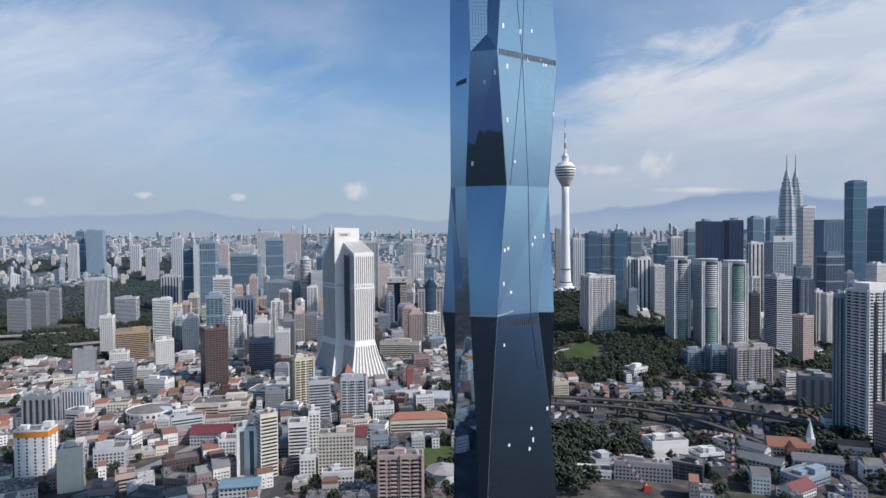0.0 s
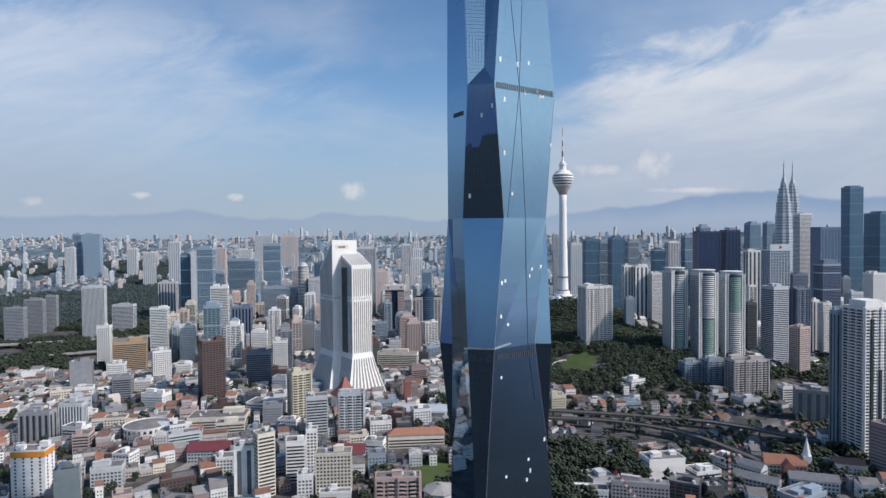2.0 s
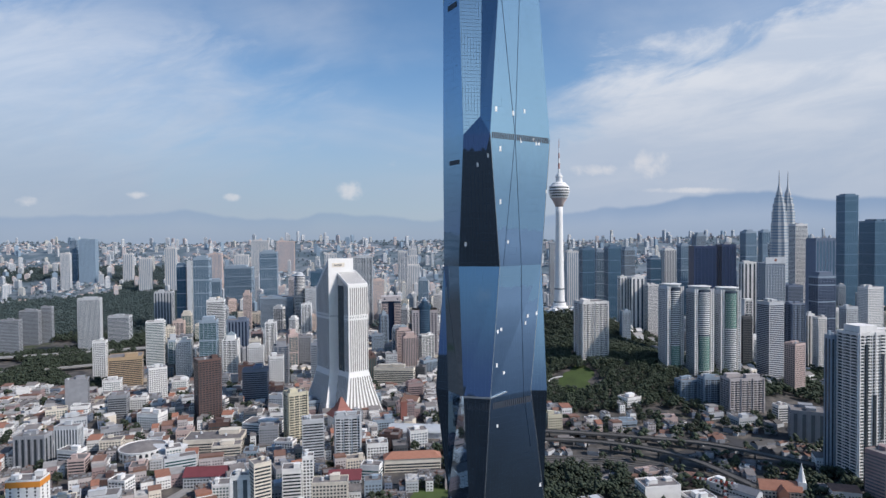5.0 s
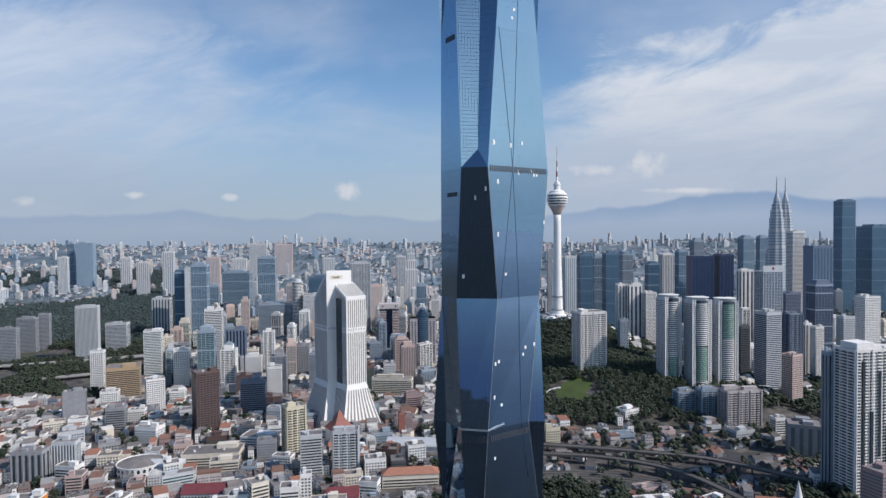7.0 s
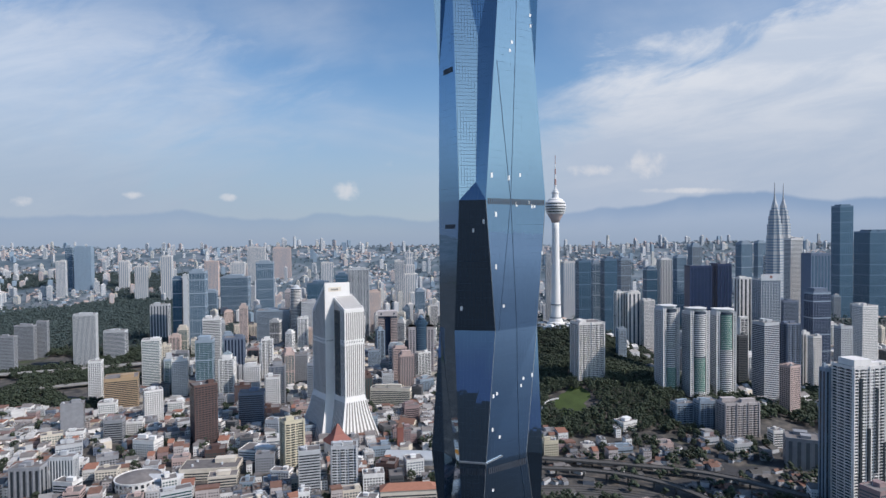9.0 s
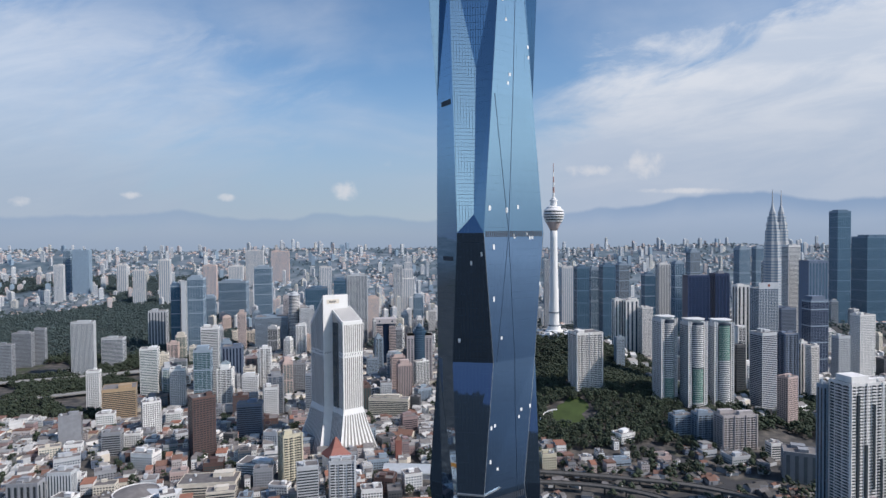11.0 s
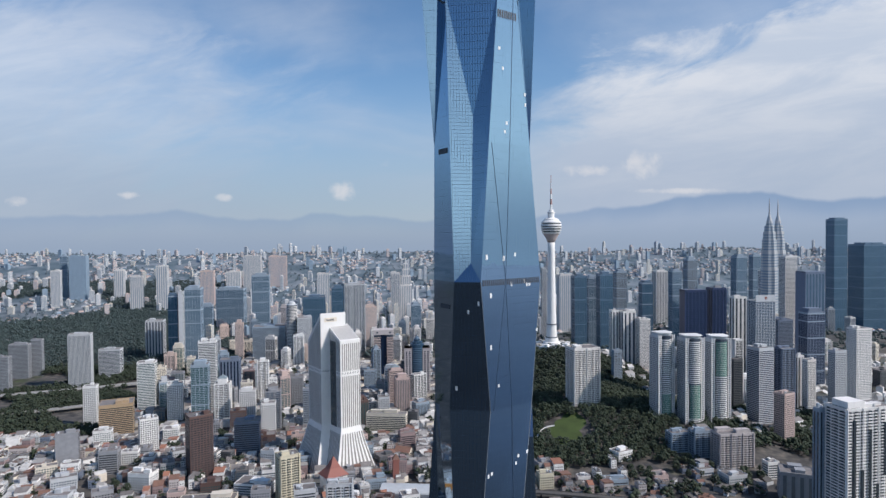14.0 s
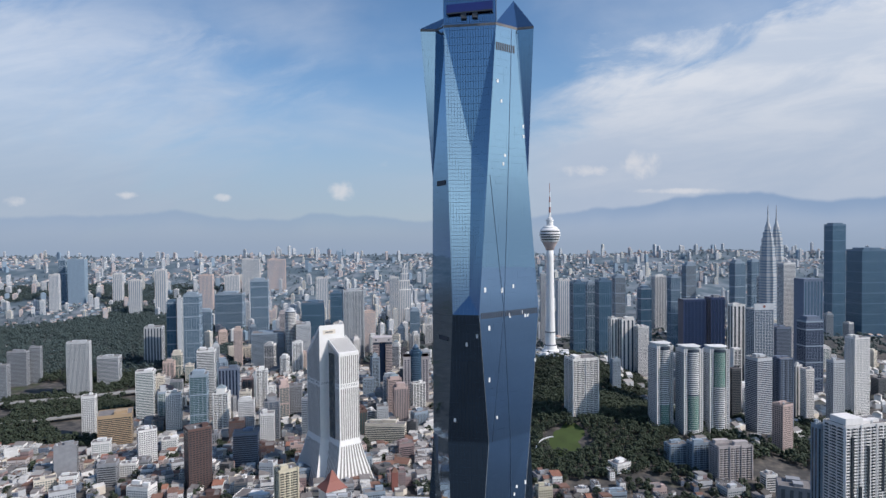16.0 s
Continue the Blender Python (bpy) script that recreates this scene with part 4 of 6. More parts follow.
        s.box(w / 2 - 1.6, -d / 2 - 0.7, 0, w / 2 + 0.6, d / 2, h + 3)
        s.box(-w / 2 - 0.6, -d / 2 - 0.7, h, w / 2 + 0.6, d / 2, h + 3)
        part("edge_frame", s, WALL["white"] if wall == "dark" else wm, root)
    if crown == "sign":
        s = Shape()
        s.box(-w / 2, -d / 2 - 0.4, h - 1, w / 2, -d / 2 + 1, h + 13)
        part("sign_board", s, WALL["pale"], root)
        r = Shape()
        r.lathe([(3.2, 0), (3.2, 0.3)], 16)
        ob = part("sign_disc", r, M_PODRED, root, at=(0, -d / 2 - 0.4, h + 6.5))
        ob.rotation_euler = (radians(90), 0, 0)
    return root


building(-394, 594, 30.7, 18.4, 47.4, 6, "grid", "white", "dark", "white hotel block with orange band under its roof", crown="orange", pitch=6.5, slim=0.12, category="building", name="city_block")
building(-342, 563, 20.6, 16.5, 40.2, 24, "grid", "cream", "dark", "plain cream block with windows on one flank", blank=(0,), crown=None, category="building", name="city_block")
building(-491, 751, 35.6, 17.8, 39.3, 4, "fins", "grey", "dark", "grey office slab with deep vertical fins", pitch=6.0, category="building", name="city_block")
building(-461, 773, 27.9, 14.0, 42.9, 4, "fins", "pale", "grey", "pale grey block with close vertical fins", pitch=3.4, category="building", name="city_block")
building(-577, 993, 31.8, 15.9, 50.9, 20, "bands", "grey", "dark", "blank grey slab block beside the river", blank=(0, 3), category="building", name="city_block")
building(-999, 1457, 42.6, 17.0, 84.9, 8, "bands", "grey", "grey", "grey-brown slab block of the government quarter", single=False, category="tower", name="office_tower")
building(-1051, 1607, 45.3, 18.1, 88.3, 8, "bands", "grey", "grey", "grey-brown slab block of the government quarter", single=False, category="tower", name="office_tower")
building(-1024, 1635, 25.9, 12.9, 95.6, 8, "bands", "grey", "grey", "narrow grey-brown slab block", single=False, category="tower", name="office_tower")
building(-838, 1501, 47.9, 23.9, 129.6, 16, "fins", "pale", "grey", "pale fretwork office tower on a podium", pitch=2.6, floor=3.8, single=False, category="tower", name="office_tower")
building(-822, 1610, 51.5, 25.7, 73.1, 8, "bands", "pale", "hazed", "white stepped office block", single=False, category="tower", name="office_tower")
building(-571, 1138, 54.9, 43.9, 60.2, 22, "bands", "tan", "dark", "tan tiled block with a brown flank", crown="flank", blank=(3,), single=False, category="tower", name="office_tower")
building(-473, 1045, 28.5, 19.9, 57.6, 32, "grid", "white", "dark", "white apartment slab with square windows", category="building", name="city_block")
building(-490, 952, 26.6, 18.6, 36.0, 12, "bands", "grey", "dark", "squat grey block with ribbon windows", category="building", name="city_block")
building(-477, 991, 24.4, 14.6, 21.1, 10, "grid", "white", "dark", "small white block with tanks on its roof", category="building", name="city_block")
building(-723, 1762, 24.5, 19.6, 195.5, 10, "glass", "slate", "sky", "dark glass wing behind a white blade wall", single=False, category="tower", name="office_tower")
building(-694, 1748, 12.2, 24.5, 206.7, 8, "grid", "pale", "hazed", "tall white blade wall", blank=(0, 3), single=False, category="tower", name="office_tower")
building(-669, 1773, 42.1, 37.9, 214.1, 8, "glass", "bluegrey", "sky", "blue glass office tower beside a white blade", single=False, category="tower", name="office_tower")
building(-818, 1863, 49.5, 34.6, 111.3, 12, "fins", "pale", "hazed", "dark slab framed by white ends", pitch=8, single=False, category="tower", name="office_tower")
building(-594, 1310, 34.9, 24.5, 98.7, 14, "bands", "white", "teal", "stepped white block with green glazing", single=False, category="tower", name="office_tower")
building(-576, 1337, 18.4, 18.4, 82.0, 14, "grid", "cream", "dark", "narrow tan block in the city centre", single=False, category="tower", name="office_tower")
building(-461, 1294, 34.6, 24.2, 143.7, 12, "bands", "white", "dark", "white and grey striped office tower", single=False, category="tower", name="office_tower")
building(-442, 1200, 30.9, 27.8, 115.6, 12, "glass", "bluegrey", "teal", "teal glass tower in the city centre", single=False, category="tower", name="office_tower")
building(-350, 942, 33.7, 26.9, 91.7, 36, "grid", "brown", "dark", "dark brown tower with deep square windows", pitch=4.6, slim=0.38, category="tower", name="office_tower")
building(-430, 1340, 40.3, 28.2, 96.5, 10, "fins", "slategrey", "deep", "dark blue glass tower with slim pale piers", pitch=6, single=False, category="tower", name="office_tower")
building(-628, 2318, 62.4, 49.9, 214.8, 10, "glass", "bluegrey", "sky", "blue glass tower in the far city", single=False, category="tower", name="office_tower")
building(-786, 2471, 103.6, 62.2, 152.2, 5, "glass", "bluegrey", "sky", "broad green glass slab", single=False, category="tower", name="office_tower")
building(-472, 1831, 91.7, 55.0, 96.2, 10, "bands", "bluegrey", "hazed", "dark blue office slab with ribbon windows", single=False, category="tower", name="office_tower")
building(-365, 1805, 41.3, 41.3, 123.0, 14, "grid", "pale", "hazed", "beige apartment tower in the far city", single=False, category="tower", name="office_tower")
building(-286, 1309, 36.3, 25.4, 65.1, 8, "grid", "grey", "dark", "grey office block in the city centre", single=False, category="tower", name="office_tower")
building(-300, 1020, 39.5, 27.6, 58.6, 10, "bands", "slategrey", "dark", "dark grey block in the city centre", category="building", name="city_block")
building(-193, 839, 26.0, 20.8, 66.2, 30, "balcony", "yellow", "dark", "yellow apartment tower in the city centre", category="tower", name="apartment_tower")
building(-152, 749, 25.7, 18.0, 56.3, 14, "bands", "pale", "dark", "pale grey apartment tower", category="building", name="city_block")
building(-112, 766, 30.8, 18.5, 55.8, 6, "balcony", "pale", "dark", "pale grey tower with gabled top", crown=None, category="building", name="apartment_tower")
building(-149, 628, 18.9, 17.0, 42.5, 10, "bands", "white", "dark", "white office block with flat roof", category="building", name="city_block")
building(-136, 644, 11.6, 11.6, 48.6, 10, "grid", "white", "dark", "narrow white tower in the city centre", category="building", name="city_block")
building(-190, 593, 18.1, 9.1, 48.3, 8, "fins", "white", "grey", "white tower with blank vertical fins", pitch=7, category="building", name="city_block")
building(-171, 592, 16.7, 15.0, 61.6, 34, "bands", "cream", "dark", "cream apartment tower with stepped balconies", category="tower", name="office_tower")
building(-105, 598, 34.2, 17.1, 40.3, 5, "grid", "cream", "dark", "cream hotel block with a grid of windows", category="building", name="city_block")
building(-98, 563, 28.5, 8.5, 16.0, 5, "grid", "white", "dark", "low white annexe in the city centre", category="building", name="city_block")
building(-131, 589, 14.7, 11.8, 22.8, 8, "grid", "white", "grey", "small white house block", category="building", name="city_block")
building(-76, 762, 26.0, 18.2, 21.9, 10, "grid", "white", "dark", "white walk-up block in the city centre", category="building", name="city_block")
building(-38, 525, 37.5, 13.1, 44.9, 3, "balcony", "pink", "dark", "mauve and grey residential slab", category="building", name="apartment_tower")
building(-80, 1139, 73.7, 18.4, 32.5, -8, "bands", "cream", "dark", "long beige slab block", single=False, category="building", name="city_block")
building(-140, 2511, 35.2, 35.2, 206.3, 5, "balcony", "farwhite", "farglass", "slim white tower in the far city", single=False, category="tower", name="apartment_tower")
building(-49, 2111, 32.4, 32.4, 123.8, 5, "glass", "bluegrey", "sky", "blue glass block in the far city", single=False, category="tower", name="office_tower")
building(-235, 1933, 61.5, 49.2, 208.2, 10, "balcony", "pale", "grey", "tall white apartment tower", single=False, category="tower", name="apartment_tower")
building(-197, 2013, 44.5, 35.6, 130.2, 10, "grid", "farpink", "farglass", "red-brown apartment block in the far city", single=False, category="tower", name="office_tower")
building(-385, 2071, 72.8, 58.2, 157.3, 10, "glass", "slate", "sky", "dark glass block in the far city", single=False, category="tower", name="office_tower")
building(-1926, 3310, 34.2, 27.3, 226.6, 10, "glass", "bluegrey", "sky", "blue glass slab in the far city", single=False, category="tower", name="office_tower")
building(-1826, 3268, 79.1, 47.5, 233.2, 10, "fins", "fargrey", "farglass", "grey-brown tower in the far city", pitch=6.0, single=False, category="tower", name="office_tower")
building(-1851, 3110, 42.2, 25.3, 182.1, 10, "fins", "farwhite", "farglass", "white tower in the far city", pitch=6.0, single=False, category="tower", name="office_tower")
building(379, 2055, 15.1, 15.1, 244.4, 4, "bands", "pale", "grey", "grey tower in the far city", single=False, category="tower", name="office_tower")
building(491, 2262, 45.0, 36.0, 207.6, 6, "fins", "farwhite", "farglass", "white gridded tower in the far city", pitch=7.0, single=False, category="tower", name="office_tower")
building(461, 1911, 37.8, 34.1, 226.4, 6, "glass", "slate", "sky", "dark blue glass tower", single=False, category="tower", name="office_tower")
building(514, 1967, 24.8, 22.3, 219.0, 6, "glass", "bluegrey", "sky", "pale blue glass tower", single=False, category="tower", name="office_tower")
building(541, 1912, 39.5, 35.6, 232.3, 6, "glass", "slate", "sky", "dark blue glass tower", single=False, category="tower", name="office_tower")
building(712, 2312, 39.3, 35.3, 215.7, 6, "glass", "bluegrey", "grey", "hazy grey tower in the far city", single=False, category="tower", name="office_tower")
building(459, 1536, 17.1, 17.1, 133.7, 8, "fins", "shade", "grey", "white tower with vertical strips", pitch=7, single=False, category="tower", name="office_tower")
building(490, 1529, 32.7, 26.2, 142.3, 8, "fins", "shade", "hazed", "white tower with dark vertical strips", pitch=9, single=False, category="tower", name="office_tower")
building(396, 1305, 18.2, 14.6, 66.4, 8, "grid", "bluegrey", "dark", "small blue-grey block on the wooded slope", single=False, category="tower", name="office_tower")
building(279, 1123, 49.6, 34.7, 103.6, 12, "balcony", "shade", "dark", "white apartment tower beside woods", single=False, category="tower", name="apartment_tower")
building(391, 966, 30.6, 18.4, 30.8, 6, "balcony", "bluegrey", "dark", "blue-grey walk-up block in the city centre", category="building", name="apartment_tower")
building(421, 951, 30.3, 18.2, 41.7, 6, "balcony", "bluegrey", "dark", "blue-grey walk-up block in the city centre", category="building", name="apartment_tower")
building(457, 924, 54.3, 24.4, 51.7, 6, "balcony", "rosewhite", "dark", "pinkish white apartment slab", category="building", name="apartment_tower")
building(634, 1265, 17.7, 14.2, 133.9, 6, "glass", "shade", "dark", "small white-framed block in the city centre", crown="frame", single=False, category="tower", name="office_tower")
building(602, 1205, 19.2, 15.3, 103.8, 6, "bands", "dark", "dark", "dark block in the city centre", single=False, category="tower", name="office_tower")
building(605, 1121, 33.1, 29.8, 138.4, 16, "bands", "pale", "deep", "grey balcony slab with white parapets", single=False, category="tower", name="office_tower")
building(662, 1143, 27.9, 22.3, 138.8, 10, "balcony", "slategrey", "dark", "grey balcony tower in the city centre", single=False, category="tower", name="apartment_tower")
building(591, 1019, 25.1, 20.1, 81.7, 24, "grid", "pink", "dark", "pinkish apartment tower in the city centre", category="tower", name="office_tower")
building(735, 1219, 14.8, 11.8, 112.5, 10, "fins", "shade", "dark", "white tower with vertical strips", pitch=6, single=False, category="tower", name="office_tower")
building(741, 1195, 18.7, 15.0, 109.3, 10, "grid", "shade", "dark", "white apartment tower in the city centre", single=False, category="tower", name="office_tower")
building(509, 1187, 43.2, 21.6, 225.1, 4, "glass", "navy", "deep", "dark navy glass slab", crown="frame", single=False, category="tower", name="office_tower")
building(559, 1198, 28.6, 22.9, 238.9, 6, "fins", "navy", "deep", "dark glass tower with white mullions", pitch=7, single=False, category="tower", name="office_tower")
building(738, 1366, 46.2, 32.3, 207.1, 6, "glass", "pale", "blue", "grey glass tower with sign board", crown="sign", single=False, category="tower", name="office_tower")
building(747, 1488, 31.6, 22.1, 202.6, 6, "fins", "shade", "dark", "white framed tower in the city centre", pitch=9, single=False, category="tower", name="office_tower")
building(800, 2009, 31.1, 28.0, 234.5, 6, "glass", "bluegrey", "sky", "blue-grey tower in the far city", single=False, category="tower", name="office_tower")
building(914, 2161, 35.7, 32.2, 265.4, 6, "glass", "bluegrey", "grey", "hazy tower in the far city", single=False, category="tower", name="office_tower")
building(1062, 2112, 38.6, 34.7, 274.6, 6, "glass", "bluegrey", "sky", "hazy blue tower in the far city", single=False, category="tower", name="office_tower")
building(963, 1649, 34.2, 27.4, 293.9, 6, "bands", "shade", "grey", "pale grey banded tower", single=False, category="tower", name="office_tower")
building(973, 1568, 52.3, 36.6, 254.9, 6, "fins", "slategrey", "sky", "grey glass tower with tall dark strips", pitch=8, crown="frame", single=False, category="tower", name="office_tower")
building(883, 1415, 43.6, 30.5, 174.7, 6, "glass", "slategrey", "deep", "dark blue glass office block with a pale parapet", single=False, category="tower", name="office_tower")
building(1469, 2214, 49.7, 44.8, 401.3, 4, "glass", "slate", "sky", "very tall blue glass tower", single=False, category="tower", name="office_tower")
building(1601, 2235, 97.0, 77.6, 308.9, 4, "glass", "slate", "sky", "tall dark blue glass tower", single=False, category="tower", name="office_tower")
building(871, 1239, 35.8, 25.1, 163.1, 10, "grid", "shade", "grey", "white apartment tower in the city centre", single=False, category="tower", name="office_tower")
building(772, 1157, 25.2, 17.7, 134.1, 10, "grid", "pale", "dark", "pale apartment tower in the city centre", single=False, category="tower", name="office_tower")
# the white tower's shaded side, given a blue-grey wall for the shade
building(444, 693, 10.2, 9.2, 159.7, 12, "fins", "bluegrey", "dark", "apartment tower flank with its shade put into blue-grey walls", pitch=6, category="tower", name="office_tower")
building(480, 680, 62.0, 27.9, 166.5, 12, "balcony", "shade", "dark", "large white apartment tower with stacked balconies", crown="strips", category="tower", name="apartment_tower")
building(444, 609, 26.3, 21.1, 58.5, 20, "bands", "mauve", "grey", "rounded mauve block in the city centre", category="building", name="city_block")
building(489, 814, 40.1, 32.1, 41.0, -24, "fins", "grey", "grey", "grey hall with tall piers", pitch=9, category="building", name="city_block")
building(494, 885, 17.5, 14.0, 24.9, 6, "bands", "shade", "dark", "white low block in the city centre", category="building", name="city_block")
building(225, 630, 38.5, 23.1, 20.8, 8, "grid", "shade", "dark", "plain white warehouse block", blank=(0,), category="building", name="city_block")
building(184, 573, 51.4, 10.3, 18.0, -14, "grid", "rosewhite", "dark", "long white terrace with small windows", category="building", name="city_block")
building(230, 582, 28.0, 22.4, 15.4, -30, "glass", "dark", "dark", "black glass office block", category="building", name="city_block")
building(255, 580, 17.0, 13.6, 11.9, 6, "grid", "dark", "grey", "dark block with white window frames", category="building", name="city_block")
building(162, 867, 20.9, 14.6, 22.0, 10, "grid", "yellow", "dark", "yellow corner hotel in the city centre", category="building", name="city_block")
building(220, 884, 18.3, 11.0, 8.0, 6, "grid", "shade", "dark", "white shop block in the city centre", category="building", name="city_block")
building(262, 874, 35.3, 17.6, 8.0, 6, "bands", "bluegrey", "dark", "blue-fronted shop block in the city centre", category="building", name="city_block")
building(-293, 813, 72.2, 36.1, 15.6, 6, "bands", "cream", "dark", "flat-roofed beige commercial block", category="building", name="city_block")
building(-245, 872, 51.9, 31.1, 16.3, -10, "bands", "white", "grey", "low white block in the city centre", category="building", name="city_block")
building(-1288, 3013, 48.7, 34.1, 219.7, 10, "fins", "farwhite", "farglass", "white apartment tower in the far city", pitch=9.0, single=False, category="tower", name="office_tower")
building(-1109, 3116, 62.7, 43.9, 186.5, 10, "fins", "farpink", "farglass", "pinkish apartment tower in the far city", pitch=6.0, single=False, category="tower", name="office_tower")
building(-1012, 3218, 69.3, 48.5, 169.9, 10, "fins", "farwhite", "farglass", "white apartment slab in the far city", pitch=7.0, single=False, category="tower", name="office_tower")
building(-1001, 3519, 93.7, 46.8, 200.4, 10, "balcony", "farwhite", "farglass", "pale apartment slab in the far city", single=False, category="tower", name="apartment_tower")
building(-883, 3623, 98.2, 58.9, 173.9, 10, "fins", "farpink", "farglass", "pinkish apartment slab in the far city", pitch=6.0, single=False, category="tower", name="office_tower")
building(-770, 2160, 36.2, 29.0, 123.5, 10, "glass", "bluegrey", "sky", "blue glass office block", single=False, category="tower", name="office_tower")
building(-1641, 3313, 45.4, 36.3, 151.7, 10, "fins", "farwhite", "farglass", "white apartment tower in the far city", pitch=8.0, single=False, category="tower", name="office_tower")
building(-1410, 3012, 52.9, 31.7, 168.9, 10, "fins", "farwhite", "farglass", "white apartment slab in the far city", pitch=8.0, single=False, category="tower", name="office_tower")
building(-441, 1911, 32.1, 32.1, 144.5, 10, "bands", "rosewhite", "hazed", "beige apartment tower with ribbon windows", single=False, category="tower", name="office_tower")
building(-395, 1862, 35.0, 35.0, 119.5, 10, "grid", "rosewhite", "hazed", "pinkish apartment tower in the far city", single=False, category="tower", name="office_tower")
building(-466, 2715, 50.7, 40.5, 194.7, 10, "fins", "farwhite", "farglass", "white apartment tower in the far city", pitch=7.0, single=False, category="tower", name="office_tower")
building(-344, 2313, 44.6, 35.7, 166.3, 10, "glass", "slate", "sky", "blue glass tower in the far city", single=False, category="tower", name="office_tower")
building(1142, 2159, 28.6, 25.7, 277.1, 6, "glass", "bluegrey", "sky", "hazy blue tower in the far city", single=False, category="tower", name="office_tower")
building(867, 1510, 38.9, 31.1, 144.1, 6, "bands", "slategrey", "hazed", "dark office block on a podium", single=False, category="tower", name="office_tower")
building(1043, 1909, 29.6, 26.6, 237.1, 6, "bands", "shade", "hazed", "white banded tower in the far city", single=False, category="tower", name="office_tower")
building(522, 1507, 26.9, 21.5, 132.8, 6, "grid", "shade", "hazed", "white apartment tower in the city centre", single=False, category="tower", name="office_tower")
building(739, 2110, 37.6, 30.1, 189.6, 6, "glass", "slate", "sky", "blue glass tower in the far city", single=False, category="tower", name="office_tower")
building(900, 2412, 45.8, 36.6, 209.3, 6, "fins", "shade", "grey", "white apartment tower in the far city", pitch=6.0, single=False, category="tower", name="office_tower")
building(-502, 1228, 28.3, 19.8, 72.9, 14, "grid", "white", "dark", "white office block in the city centre", single=False, category="tower", name="office_tower")
building(-367, 1246, 22.0, 17.6, 69.1, 10, "grid", "cream", "dark", "cream apartment tower in the city centre", single=False, category="tower", name="office_tower")
building(-293, 1127, 24.2, 19.3, 58.9, 10, "grid", "white", "dark", "white apartment block in the city centre", single=False, category="building", name="city_block")
building(-223, 1258, 29.1, 23.3, 66.5, 10, "bands", "white", "dark", "white office block in the city centre", single=False, category="tower", name="office_tower")
building(-644, 1186, 22.8, 16.0, 79.5, 12, "grid", "white", "dark", "white office block in the city centre", single=False, category="tower", name="office_tower")
building(-31, 727, 66.0, 18.5, 15.4, 5, "bands", "cream", "dark", "cream school block with orange tiled roof", roof="hip", category="building", name="city_block")


# ---------------------------------------------------------------- towers with a form of their own
def half_ring(r, z, y0, sides=12):
    """A half circle that bulges to the front from the line y0."""
    return [(r * math.cos(math.pi + math.pi * i / sides), y0 + r * 0.62 * math.sin(math.pi + math.pi * i / sides), z) for i in range(sides + 1)]


def bow(r, z0, z1, y0):
    s = Shape()
    s.loft([half_ring(r, z0, y0), half_ring(r, z1, y0)])
    return s


def window_field(root, w, d, h, glass, pitch, floor, slim=0.3, blank=()):
    row, field = window_row(w, d, "grid", pitch, floor * 0.5, blank=blank, slim=slim), Shape()
    for i in range(int((h - 4) / floor)):
        n = len(field.v)
        field.v += [(px, py, pz + 2.2 + i * floor) for px, py, pz in row.v]
        field.f += [tuple(n + j for j in f) for f in row.f]
    field.m = [0] * len(field.f)
    tagged(part("window_field", field, GLASS[glass], root), kind="stuff")


def condo_tower(x, y, w, d, h, turn, green, label):
    """A residential tower with a bowed front of stacked balconies, part of it glazed in green, between tall piers."""
    TAKEN.append((x, y, 0.5 * math.hypot(w, d)))
    root = thing("condominium_tower", x, y, gz(x, y) - 1, turn, label, "tower", "bow-fronted towers")
    body = Shape()
    body.box(-w / 2, -d / 2, 0, w / 2, d / 2, h)
    part("wall", body, WALL["pale"], root)
    window_field(root, w, d, h, "dark", 3.6, 3.3, 0.30)
    r, y0 = w * 0.27, -d / 2
    for k in (-1, 1):
        # dark glass strips in place of the shaded recesses beside the bow
        slot = Shape()
        slot.box(k * (r + 1.4) - 1.3, y0 - 0.12, 3, k * (r + 1.4) + 1.3, y0, h - 2)
        part("window_strip", slot, GLASS["dark"], root)
        for u in (0.36, 0.49):
            pier = Shape()
            pier.box(k * w * u - 0.8, y0 - 1.3, 0, k * w * u + 0.8, y0, h + 1.5)
            part("pier", pier, WALL["shade"], root)
        for j in range(int((h - 6) / 3.3)):
            if j == 0:
                side_slab = Shape()
                side_slab.box(-w * 0.05, -1.0, 0, w * 0.05, 0, 1.1)
                side_slab = side_slab.mesh("side_balcony", [WALL["white"]])
            part("side_balcony", side_slab, None, root, at=(k * w * 0.425, y0, 4 + j * 3.3))
    part("bow_window", bow(r, 2, h, y0), GLASS["hazed"], root)
    z0, z1 = h * green[0], h * green[1]
    part("green_glazing", bow(r + 0.35, z0, z1, y0), WALL["green"], root, "bowed bay of green tinted glass")
    slab = bow(r + 1.0, 0, 1.35, y0).mesh("balcony", [WALL["white"]])
    thin = bow(r + 0.5, 0, 0.35, y0).mesh("glazing_bar", [WALL["shade"]])
    for j in range(int((h - 5) / 3.3)):
        z = 3.5 + j * 3.3
        if z0 - 1 < z < z1:
            part("glazing_bar", thin, None, root, at=(0, 0, z))
        else:
            part("balcony", slab, None, root, at=(0, 0, z))
    roof = Shape()
    roof.box(-w * 0.42, -d * 0.3, h, w * 0.42, d * 0.4, h + 4.5)
    part("plant_room", roof, WALL["pale"], root)
    brim = Shape()
    brim.loft([half_ring(w * 0.47, h + 4.6, -d * 0.28), half_ring(w * 0.47, h + 5.5, -d * 0.28)])
    brim.box(-w * 0.47, -d * 0.28, h + 4.6, w * 0.47, d * 0.42, h + 5.5)
